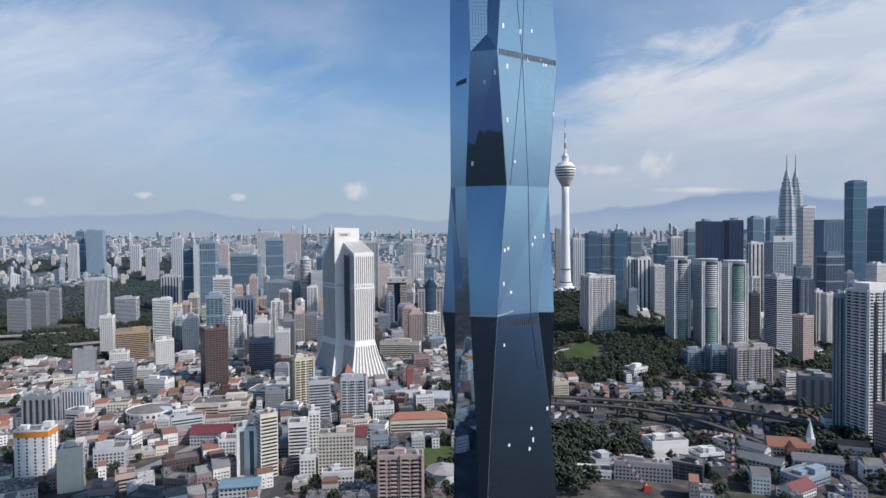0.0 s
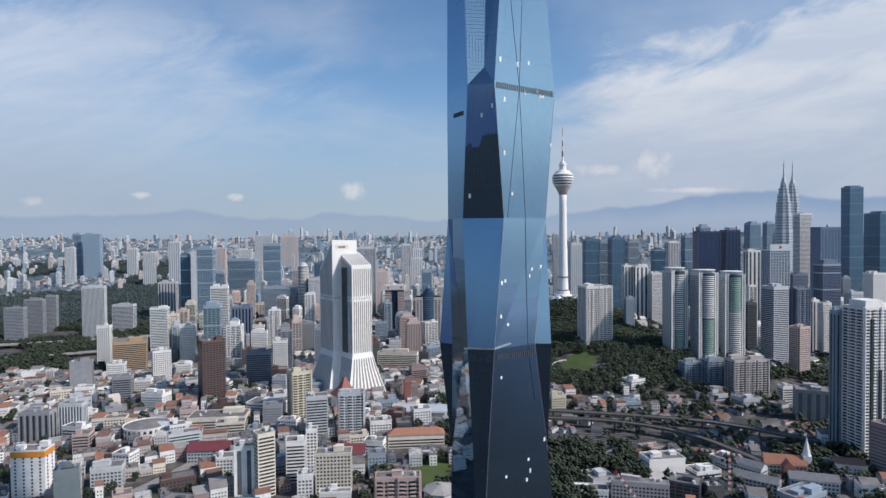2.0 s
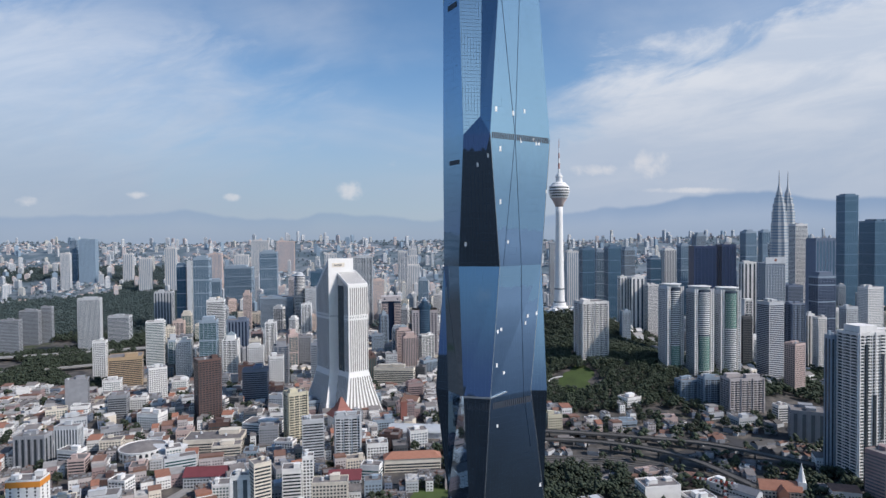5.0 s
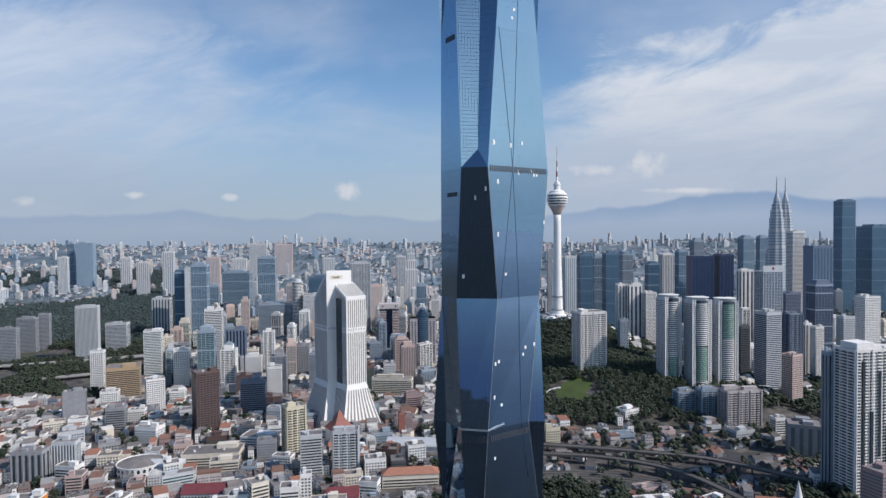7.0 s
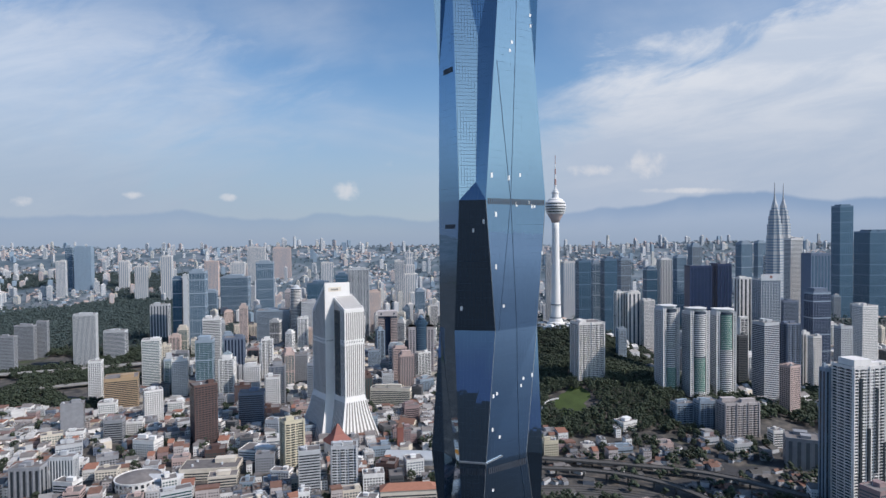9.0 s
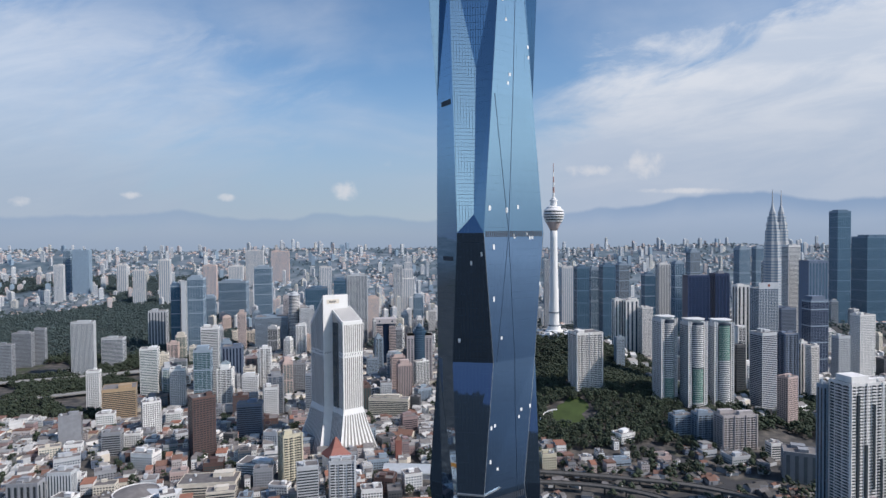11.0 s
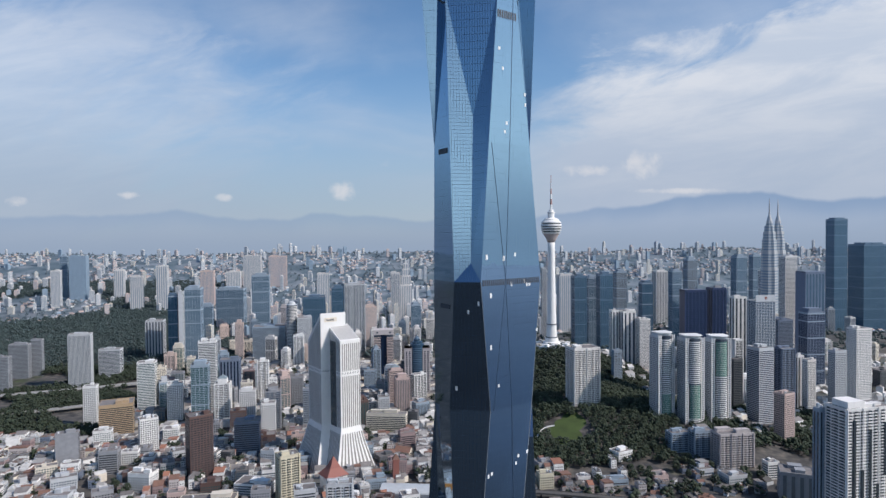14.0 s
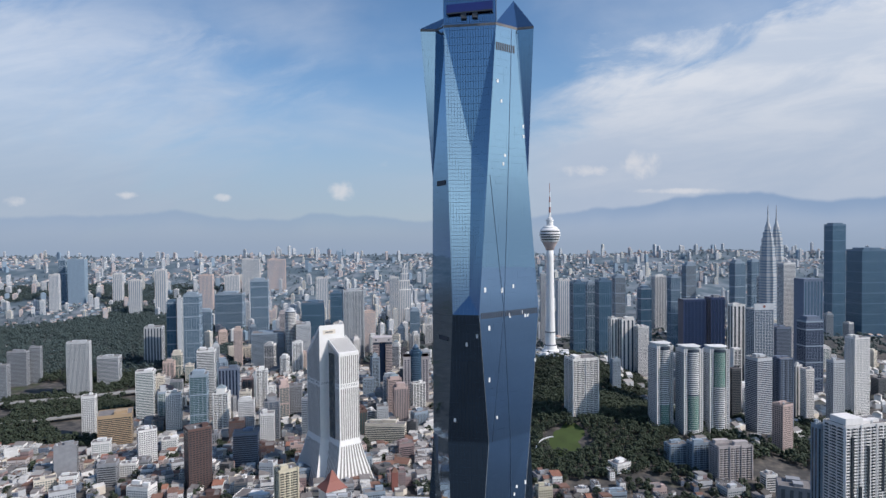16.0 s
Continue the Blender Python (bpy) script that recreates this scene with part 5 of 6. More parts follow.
    part("roof_canopy", brim, WALL["white"], root, "thin white bowed roof canopy")


condo_tower(404, 1070, 31.7, 25.4, 143.2, 16, (0.02, 0.30), "tall white bow-fronted apartment tower with green glazed foot")
condo_tower(448, 1055, 34.2, 27.4, 144.9, 8, (0.06, 0.46), "tall white bow-fronted apartment tower with green lower bay")
condo_tower(502, 1070, 34.0, 26.2, 145.8, 2, (0.56, 0.97), "tall white bow-fronted apartment tower with green upper bay")


def make_dome_tower(x, y, h, turn):
    TAKEN.append((x, y, 34))
    root = thing("domed_tower", x, y, gz(x, y) - 1, turn, "blue glass tower between rose-grey wings under a stepped dome", "tower")
    pane = Shape()
    pane.box(-2.1, -0.15, 0, 2.1, 0.05, 2.3)
    pane = pane.mesh("window_pane", [GLASS["deep"]])
    for k in (-1, 1):
        wing = Shape()
        wing.box(k * 20 - 8, -18, 0, k * 20 + 8, 18, h)
        wing.box(k * 20 - 8.5, -18.5, h - 2, k * 20 + 8.5, 18.5, h)
        body = part("wing", wing, WALL["rosewhite"], root)
        for j in range(int((h - 8) / 4)):
            for u in (-3.4, 3.4):
                part("window_pane", pane, None, body, at=(k * 20 + u, -18, 3 + j * 4))
        blind = Shape()
        for j in range(int((h - 8) / 4)):
            for u in range(5):
                xx, yy = k * 28.06, -14 + u * 6.4
                blind.poly([(xx, yy, 3 + j * 4), (xx, yy + 4, 3 + j * 4), (xx, yy + 4, 5.3 + j * 4), (xx, yy, 5.3 + j * 4)])
        tagged(part("window_field", blind, GLASS["deep"], root), kind="stuff")
    core = Shape()
    core.box(-12, -15, 0, 12, 18, h + 3)
    part("core", core, WALL["slategrey"], root)
    part("bow_window", bow(12.2, 1, h + 4, -14), GLASS["blue"], root)
    bar = bow(12.7, 0, 1.0, -14).mesh("glazing_bar", [WALL["slate"]])
    for j in range(int(h / 4)):
        part("glazing_bar", bar, None, root, at=(0, 0, 3 + j * 4))
    for r, z0, z1 in ((15, h + 2, h + 8), (11.5, h + 8, h + 13), (7.5, h + 13, h + 18)):
        tier = Shape()
        tier.lathe([(r, z0), (r, z1 - 1.5), (r + 0.5, z1 - 1.5), (r + 0.5, z1 - 0.7), (r - 2, z1)], 20)
        part("dome_tier", tier, GLASS["blue"], root)
    tip = Shape()
    tip.lathe([(5.5, h + 18), (4.6, h + 21), (2.5, h + 23.5), (0.5, h + 25), (0.3, h + 32)], 16)
    part("dome_cap", tip, WALL["slate"], root)


def make_recessed_tower(x, y, h, turn):
    TAKEN.append((x, y, 30))
    root = thing("recessed_tower", x, y, gz(x, y) - 1, turn, "brown banded office tower with a dark central recess", "tower")
    band = Shape()
    band.box(-8.3, -17.3, 0, 8.3, 17.3, 1.7)
    band = band.mesh("parapet_band", [WALL["farpink"]])
    for k in (-1, 1):
        wing = Shape()
        wing.box(k * 16 - 8, -17, 0, k * 16 + 8, 17, h - 12)
        body = part("wing", wing, GLASS["hazed"], root)
        for j in range(int((h - 14) / 4)):
            part("parapet_band", band, None, body, at=(k * 16, 0, 1 + j * 4))
    core = Shape()
    core.box(-8.2, -13, 0, 8.2, 17, h - 6)
    part("core", core, GLASS["deep"], root)
    head = Shape()
    head.box(-24.6, -17.6, h - 12, 24.6, 17.6, h)
    part("head", head, WALL["rosewhite"], root)
    # dark discs imitate two round holes in the head
    disc = Shape()
    disc.lathe([(2.4, 0), (2.4, 0.3)], 16)
    disc = disc.mesh("vent_disc", [GLASS["hazed"]])
    for u in (-16, 16):
        part("vent_disc", disc, None, root, at=(u, -17.6, h - 6)).rotation_euler = (radians(90), 0, 0)


def make_round_tower(x, y, r, h):
    TAKEN.append((x, y, r))
    root = thing("round_tower", x, y, gz(x, y) - 1, 0, "slender round beige tower ringed with balconies", "tower")
    core = Shape()
    core.lathe([(r - 1.2, 0), (r - 1.2, h)], 28)
    part("wall", core, GLASS["hazed"], root)
    ring = Shape()
    ring.lathe([(r - 1.5, 0), (r, 0), (r, 1.7), (r - 1.5, 1.7)], 28)
    ring = ring.mesh("balcony", [WALL["shade"]])
    for j in range(int((h - 2) / 4.2)):
        part("balcony", ring, None, root, at=(0, 0, 2 + j * 4.2))
    top = Shape()
    top.lathe([(r, h), (r, h + 2), (r * 0.7, h + 3), (r * 0.6, h + 9), (1, h + 12)], 28)
    part("roof", top, WALL["pale"], root)


def make_stepped_tower(x, y, w, h):
    TAKEN.append((x, y, w * 0.6))
    root = thing("stepped_tower", x, y, gz(x, y) - 1, 5, "tall slim white tower stepping up to a point", "tower")
    for i, (k, top) in enumerate(((1.0, 0.62), (0.80, 0.78), (0.60, 0.90), (0.36, 1.0))):
        tier = Shape()
        half = w / 2 * k
        tier.box(-half, -half, 0 if i == 0 else h * (0.60, 0.76, 0.88)[i - 1], half, half, h * top)
        body = part("tier", tier, WALL["farwhite"], root)
        lines = Shape()
        for side in side_frames(2 * half, 2 * half):
            n = max(2, int(side[2] / 7))
            for j in range(n):
                face_quad(lines, side, side[2] * (j + 0.3) / n, side[2] * (j + 0.7) / n, h * (0.02, 0.63, 0.79, 0.91)[i], h * top - 3, 0.2)
        tagged(part("window_field", lines, GLASS["farglass"], body), kind="stuff")
    tip = Shape()
    tip.lathe([(4, h), (2.5, h + 8), (0.6, h + 24)], 8)
    part("spire", tip, WALL["farwhite"], root)


make_dome_tower(-29, 1375, 108, 3)
make_recessed_tower(-118, 1572, 121, 5)
make_round_tower(-402, 1811, 16, 158)
make_stepped_tower(-103, 2617, 52, 236)


# ---------------------------------------------------------------- single low buildings that stand out
def hall(name, x, y, w, d, h, turn, wall, roofmat, label, rise=0.28, category="hall"):
    """A long hall with a pitched roof and rows of windows."""
    TAKEN.append((x, y, 0.42 * math.hypot(w, d)))
    root = thing(name, x, y, gz(x, y) - 1, turn, label, category)
    body = Shape()
    body.box(-w / 2, -d / 2, 0, w / 2, d / 2, h)
    for sx in (-1, 1):
        body.poly([(sx * w / 2, -d / 2, h), (sx * w / 2, d / 2, h), (sx * w / 2, 0, h + d * rise)])
    part("wall", body, WALL[wall], root)
    for sy in (-1, 1):
        slope = Shape()
        n = Vector((0, sy * rise * 2, 1)).normalized() * 0.3
        a, b = Vector((-w / 2 - 0.8, sy * (d / 2 + 1.0), h - 2 * rise * 1.0)), Vector((w / 2 + 0.8, sy * (d / 2 + 1.0), h - 2 * rise * 1.0))
        c, e = Vector((w / 2 + 0.8, 0, h + d * rise)), Vector((-w / 2 - 0.8, 0, h + d * rise))
        ring = [a, b, c, e] if sy < 0 else [b, a, e, c]
        slope.loft([ring, [p + n for p in ring]])
        part("roof_slope", slope, roofmat, root)
    me = window_row(w, d, "grid", 3.4, 1.8).mesh("storey_glazing", [GLASS["dark"]])
    for i in range(max(1, int((h - 1) / 3.6))):
        tagged(part("storey_glazing", me, None, root, at=(0, 0, 1.6 + 3.6 * i)), kind="stuff")
    return root


def make_church(x, y):
    root = hall("church", x - 16, y, 40, 15, 10, -14, "cream", M_TILE, "cream church with orange tiled roof and a slender spire", 0.5, "church")
    s = Shape()
    s.box(17, -4, 0, 25, 4, 18)
    part("bell_tower", s, WALL["white"], root)
    s = Shape()
    s.loft([[(21 + 4.2 * math.cos(a), 4.2 * math.sin(a), 18) for a in np.arange(8) * math.pi / 4], [(21 + 0.15 * math.cos(a), 0.15 * math.sin(a), 37) for a in np.arange(8) * math.pi / 4]])
    part("spire", s, WALL["white"], root)
    s = Shape()
    s.loft([[(-4, -14, 0), (6, -14, 0), (6, 14, 0), (-4, 14, 0)], [(-4, -14, 9), (6, -14, 9), (6, 14, 9), (-4, 14, 9)], [(0.9, -14, 15), (1.1, -14, 15), (1.1, 14, 15), (0.9, 14, 15)]])
    part("transept", s, M_TILE, root)


def make_arcade(x, y):
    TAKEN.append((x, y, 30))
    root = thing("arcade_building", x, y, gz(x, y) - 1, 0, "white rounded colonial building with arched galleries", "building")
    drum = Shape()
    drum.lathe([(27, 0), (27, 13), (27.6, 13.2), (27.6, 14.4), (26.6, 14.4), (26.4, 12.5)], 36)
    part("wall", drum, WALL["white"], root)
    top = Shape()
    top.lathe([(26.4, 12.4), (26.3, 13.2), (10, 17.5), (3, 18.5)], 36)
    part("roof", top, M_ROOFGREY, root)
    for tier, r in ((1.5, 27.12), (7.6, 27.12)):
        for i in range(26):
            a = 2 * math.pi * i / 26
            arch = Shape()
            t, n = Vector((-math.sin(a), math.cos(a), 0)), Vector((math.cos(a), math.sin(a), 0))
            c = n * r
            ring = [c - t * 1.7 + Vector((0, 0, tier)), c + t * 1.7 + Vector((0, 0, tier))] + [c + t * 1.7 * math.cos(q) + Vector((0, 0, tier + 2.8 + 1.6 * math.sin(q))) for q in (0, 0.6, 1.2, 1.57, 1.94, 2.54, 3.14)]
            arch.poly(ring)
            part("arch", arch, GLASS["dark"], root)
    wing = Shape()
    wing.box(10, -12, 0, 52, 12, 12)
    wing.loft([[(9, -13, 12), (53, -13, 12), (53, 13, 12), (9, 13, 12)], [(14, -0.5, 17), (48, -0.5, 17), (48, 0.5, 17), (14, 0.5, 17)]])
    part("wing", wing, WALL["pale"], root)


def make_barrel_hall(x, y):
    TAKEN.append((x, y, 34))
    root = thing("barrel_hall", x, y, gz(x, y) - 1, -6, "low hall under a curved white metal roof", "hall")
    s = Shape()
    s.box(-36, -14, 0, 36, 14, 9)
    part("wall", s, WALL["pale"], root)
    r = Shape()
    r.loft([[(sx, 16 * math.cos(a), 9 + 6 * math.sin(a)) for a in np.linspace(math.pi, 0, 11)] + [(sx, 15.5 * math.cos(a), 8.6 + 6 * math.sin(a)) for a in np.linspace(0, math.pi, 11)] for sx in (-38, 38)])
    part("roof", r, M_PALEROOF, root)


def make_octagon(x, y):
    TAKEN.append((x, y, 18))
    root = thing("round_hall", x, y, gz(x, y) - 1, 12, "low eight-sided hall with a grey metal roof", "hall")
    s = Shape()
    s.lathe([(16, 0), (15.4, 12)], 8)
    part("wall", s, WALL["pale"], root)
    s = Shape()
    s.lathe([(17, 12), (16.6, 12.6), (3, 17), (2.6, 18)], 8)
    part("roof", s, M_METALROOF, root)


def lattice_boom(root, a, b, wide, name="boom"):
    a, b = Vector(a), Vector(b)
    d = (b - a).normalized()
    u = d.cross(Vector((0, 0, 1))).normalized() * wide / 2 if abs(d.z) < 0.95 else Vector((wide / 2, 0, 0))
    w = d.cross(u).normalized() * wide / 2
    n = max(4, int((b - a).length / (wide * 1.6)))
    for i in range(n):
        seg = Shape()
        p, q = a.lerp(b, i / n), a.lerp(b, (i + 1) / n)
        cs = [u + w, u - w, -u - w, -u + w]
        for k in range(4):
            seg.beam(p + cs[k], q + cs[k], 0.28)
            seg.beam(p + cs[k], q + cs[(k + 1) % 4], 0.16)
        part(name + "_section", seg, M_RED if i % 2 else WALL["white"], root)


def make_cranes():
    c = thing("crawler_crane", 180, 548, 0, 0, "red and white lattice boom crane at a building site", "crane")
    s = Shape()
    s.box(-4, -3, 0, 4, 3, 1.6)
    s.box(-3, -2.4, 1.6, 3.4, 2.4, 4.6)
    part("base", s, M_RED, c)
    lattice_boom(c, (0, 0, 3), (-24, 8, 33), 1.7)
    t = thing("tower_crane", 276, 590, 0, 0, "orange-red tower crane over a dark office block", "crane")
    lattice_boom(t, (0, 0, 0), (0, 0, 34), 1.7, "mast")
    lattice_boom(t, (9, -3, 35), (-26, 10, 36.5), 1.4, "jib")
    s = Shape()
    s.box(7, -4, 31.5, 10.5, -1.5, 34.5)
    part("counterweight", s, WALL["grey"], t)


def make_canopy(x, y):
    root = thing("arched_canopy", x, y, gz(x, y), 0, "slender white arched canopy beside the lawn", "canopy")
    s = Shape()
    pts = [Vector((34 * (1 - math.cos(a)) / 1.0 - 2, 26 * math.sin(a), 4 + 16 * math.sin(a))) for a in np.linspace(0.05, 1.55, 14)]
    for a, b in zip(pts, pts[1:]):
        s.beam(a, b, 1.5)
    part("arch_rib", s, WALL["white"], root)
    for k in (3, 7, 11):
        p = Shape()
        p.beam((pts[k].x, pts[k].y, -2), pts[k], 0.6)
        part("prop", p, M_STEEL, root)


M_PALEROOF = material("pale_curved_roof", (0.50, 0.53, 0.55), 0.45, 0.1, vary=0.12)
# this roof is darkened to stand for the shade lying there
M_SHEETROOF = material("dull_sheet_roof", (0.17, 0.175, 0.19), 0.8, vary=0.3, scale=0.2)
M_SKYROOF = material("sky_blue_sheet_roof", (0.16, 0.27, 0.33), 0.7, 0.0, vary=0.2)
make_church(372, 640)
make_arcade(-372, 778)
make_barrel_hall(-30, 850)
make_octagon(-2, 574)
make_cranes()
make_canopy(178, 1010)
hall("market_hall", -258, 690, 46, 24, 14, 4, "pale", M_MAROON, "market hall under a dark red metal roof")
hall("assembly_hall", -101, 668, 34, 24, 17, 4, "white", M_MAROON, "white hall under a maroon metal roof")
hall("workshop", -182, 548, 34, 22, 12, 10, "pale", M_SKYROOF, "workshop under a sky-blue sheet roof", 0.12)
hall("garden_pavilion", -74, 1000, 30, 18, 6, 20, "cream", M_TILEDULL, "low pavilion with a brown tiled roof", 0.35)
hall("garden_pavilion", -44, 1016, 26, 18, 6, -20, "cream", M_TILEDULL, "low pavilion with a brown tiled roof", 0.35)
hall("school_wing", 316, 634, 32, 14, 11, -52, "pale", M_SHEETROOF, "white school wing under a grey sheet roof")
hall("school_wing", 304, 594, 40, 15, 12, -40, "pale", M_SHEETROOF, "white school wing under a grey sheet roof")
hall("school_wing", 356, 590, 42, 16, 13, -18, "pale", M_SHEETROOF, "white school wing under a grey sheet roof")
hall("mosque_hall", 306, 536, 30, 18, 9, 30, "white", M_MAROON, "low hall with a dusty rose roof")
clock = thing("clock_tower", -50, 893, 0, 10, "slim dark red brick clock tower", "tower")
s = Shape()
s.box(-4.5, -4.5, 0, 4.5, 4.5, 34)
s.box(-5, -5, 34, 5, 5, 36)
part("shaft", s, M_PODRED, clock)
s = Shape()
s.loft([[(-5, -5, 36), (5, -5, 36), (5, 5, 36), (-5, 5, 36)], [(-0.2, -0.2, 43), (0.2, -0.2, 43), (0.2, 0.2, 43), (-0.2, 0.2, 43)]])
part("cap", s, M_TILEDULL, clock)


# ---------------------------------------------------------------- woods, trees
def clump_mesh(name, centres, sizes, mat, seed):
    """Many small uneven leaf clumps in one mesh."""
    rng = np.random.RandomState(seed)
    base = np.array([(1, 0, 0), (0, 1, 0), (-1, 0, 0), (0, -1, 0), (0, 0, 1), (0, 0, -0.8)], dtype=float)
    tris = np.array([(0, 1, 4), (1, 2, 4), (2, 3, 4), (3, 0, 4), (1, 0, 5), (2, 1, 5), (3, 2, 5), (0, 3, 5)])
    n = len(centres)
    turn = rng.uniform(0, 2 * np.pi, n)
    cs, sn = np.cos(turn)[:, None], np.sin(turn)[:, None]
    v = np.stack([base[None, :, 0] * cs - base[None, :, 1] * sn, base[None, :, 0] * sn + base[None, :, 1] * cs, np.repeat(base[None, :, 2], n, 0)], -1)
    v = v * rng.uniform(0.6, 1.5, (n, 6, 1)) * sizes[:, None, None]
    v[:, :, 2] *= 0.8
    v = v + centres[:, None, :]
    f = tris[None] + (np.arange(n) * 6)[:, None, None]
    me = bpy.data.meshes.new(name)
    me.vertices.add(n * 6)
    me.vertices.foreach_set("co", v.ravel().astype(np.float32))
    me.loops.add(n * 24)
    me.loops.foreach_set("vertex_index", f.ravel().astype(np.int32))
    me.polygons.add(n * 8)
    me.polygons.foreach_set("loop_start", np.arange(0, n * 24, 3, dtype=np.int32))
    me.materials.append(mat)
    me.update(calc_edges=True)
    return me


def crown_points(rng, r, h, n):
    a, u, w = rng.uniform(0, 2 * np.pi, n), rng.uniform(0.1, 1, n) ** 0.5, rng.uniform(0, 1, n)
    z = h * (0.35 + 0.65 * w)
    k = r * u * np.sqrt(np.clip(1 - (w * 1.5 - 0.6) ** 2, 0.12, 1))
    return np.stack([np.cos(a) * k, np.sin(a) * k, z], -1)


def woods(name, area, spacing, seed, label, tall=(9, 16), keep=lambda x, y: True, mat=None):
    """One wood: trees set unevenly over an area (x0, x1, y0, y1), each of many small clumps."""
    rng = np.random.RandomState(seed)
    x0, x1, y0, y1 = area
    pts, sizes = [], []
    for gx in np.arange(x0, x1, spacing):
        for gy in np.arange(y0, y1, spacing):
            x, y = gx + rng.uniform(-0.5, 0.5) * spacing, gy + rng.uniform(-0.5, 0.5) * spacing
            if not keep(x, y) or any(abs(x - tx) < tr and abs(y - ty) < tr for tx, ty, tr in TAKEN):
                continue
            h = rng.uniform(*tall)
            r = h * rng.uniform(0.38, 0.55)
            n = {8: 40, 9: 40, 10: 26, 11: 26, 16: 16}.get(spacing, 9)
            c = crown_points(rng, r, h, n)
            c += (x, y, gz(x, y))
            pts.append(c)
            sizes.append(r * rng.uniform(0.14, 0.32, n) * (1.0 if n > 30 else 1.35 if n > 14 else 2.0))
    if not pts:
        return
    me = clump_mesh(name, np.concatenate(pts), np.concatenate(sizes), mat or M_LEAF, seed)
    tagged(new(name, me), label, "woods", kind="stuff")


TREES = []
for k in range(4):
    rng_t = np.random.RandomState(40 + k)
    h, r = 9.0 + 2.2 * k, 4.2 + 0.7 * k
    TREES.append((clump_mesh("crown", crown_points(rng_t, r, h, 80), r * rng_t.uniform(0.15, 0.32, 80), M_LEAF, 60 + k), h, r))


def tree(x, y, rng):
    me, h, r = TREES[rng.randrange(4)]
    root = thing("tree", x, y, gz(x, y), rng.uniform(0, 360), "broad green tropical street tree between the houses", "tree", "street trees")
    trunk = Shape()
    trunk.loft([[(0.45 * math.cos(a) * k, 0.45 * math.sin(a) * k, z) for a in (0, 1.05, 2.09, 3.14, 4.19, 5.24)] for z, k in ((-0.5, 1.3), (h * 0.3, 0.8), (h * 0.6, 0.4))])
    for i in range(4):
        a = i * 1.6
        trunk.beam((0, 0, h * 0.3), (r * 0.5 * math.cos(a), r * 0.5 * math.sin(a), h * 0.65), 0.3)
    part("trunk", trunk, M_TRUNK, root)
    part("crown", me, None, root)


# ---------------------------------------------------------------- house kinds
ROOFS = [M_TILEDULL, M_ROOFGREY, M_METALROOF, M_TILE, M_ROOFGREY, M_WHITEROOF, M_METALROOF, M_TILEDULL, M_ROOFGREY, M_MAROON]


def house_kind(w, d, h, wall, roofmat, roof):
    root = thing("shop_house", 0, 0, -50, 0, "", "house", "shop houses")
    body = Shape()
    body.box(-w / 2, -d / 2, -1, w / 2, d / 2, h)
    part("wall", body, WALL[wall], root)
    r = Shape()
    if roof == "gable":
        e = 0.5
        r.loft([[(-w / 2 - e, -d / 2 - e, h), (w / 2 + e, -d / 2 - e, h), (w / 2 + e, d / 2 + e, h), (-w / 2 - e, d / 2 + e, h)],
                [(-w / 2 - e, -0.3, h + d * 0.22), (w / 2 + e, -0.3, h + d * 0.22), (w / 2 + e, 0.3, h + d * 0.22), (-w / 2 - e, 0.3, h + d * 0.22)]])
    elif roof == "lean":
        r.loft([[(-w / 2 - 0.3, -d / 2 - 0.3, h), (w / 2 + 0.3, -d / 2 - 0.3, h), (w / 2 + 0.3, d / 2 + 0.3, h), (-w / 2 - 0.3, d / 2 + 0.3, h)],
                [(-w / 2 - 0.3, -d / 2 - 0.3, h + 0.3), (w / 2 + 0.3, -d / 2 - 0.3, h + 0.3), (w / 2 + 0.3, d / 2 + 0.3, h + 2.2), (-w / 2 - 0.3, d / 2 + 0.3, h + 2.2)]])
    else:
        r.box(-w / 2 + 0.3, -d / 2 + 0.3, h, w / 2 - 0.3, d / 2 - 0.3, h + 0.2)
        for side in side_frames(w, d):
            face_box(r, side, 0, side[2], h - 0.3, h + 0.9, 0.1, sink=0.25)
        r.box(-w * 0.3, d * 0.05, h, w * 0.05, d * 0.35, h + 2.6)
        r.box(w * 0.15, -d * 0.3, h, w * 0.32, -d * 0.1, h + 1.6)
    part("roof", r, roofmat, root)
    if roof == "flat":
        crng = random.Random(int(w * 100 + d * 10))
        c = Shape()
        for _ in range(9):
            cx, cy, cw, ch = crng.uniform(-0.4, 0.4) * w, crng.uniform(-0.4, 0.4) * d, crng.uniform(0.5, 1.6), crng.uniform(0.6, 1.8)
            c.box(cx - cw, cy - cw * 0.6, h + 0.1, cx + cw, cy + cw * 0.6, h + 0.2 + ch)
        tagged(part("roof_clutter", c, crng.choice([M_STEEL, WALL["pale"], M_TILEDULL]), root), kind="stuff")
    me = window_row(w, d, "grid", 2.6, 1.3, slim=0.26).mesh("storey_glazing", [GLASS["dark"]])
    for i in range(int((h - 1) / 3.4)):
        tagged(part("storey_glazing", me, None, root, at=(0, 0, 1.3 + 3.4 * i)), kind="stuff")
    return root


def hide_kind(root):
    for o in (*root.children_recursive, root):
        bpy.data.objects.remove(o)


def free(x, y, r):
    return all((x - tx) ** 2 + (y - ty) ** 2 > (r * 0.8 + tr * 0.92) ** 2 for tx, ty, tr in TAKEN)


LAWNS = []


def lawn(x, y, rx, ry, label, lift=0.25):
    s = Shape()
    n = 26
    ring = []
    for i in range(n):
        a = 2 * math.pi * i / n
        k = 0.9 + 0.22 * math.sin(2 * a + x) + 0.16 * math.sin(3 * a + y) + 0.09 * math.sin(7 * a + x)
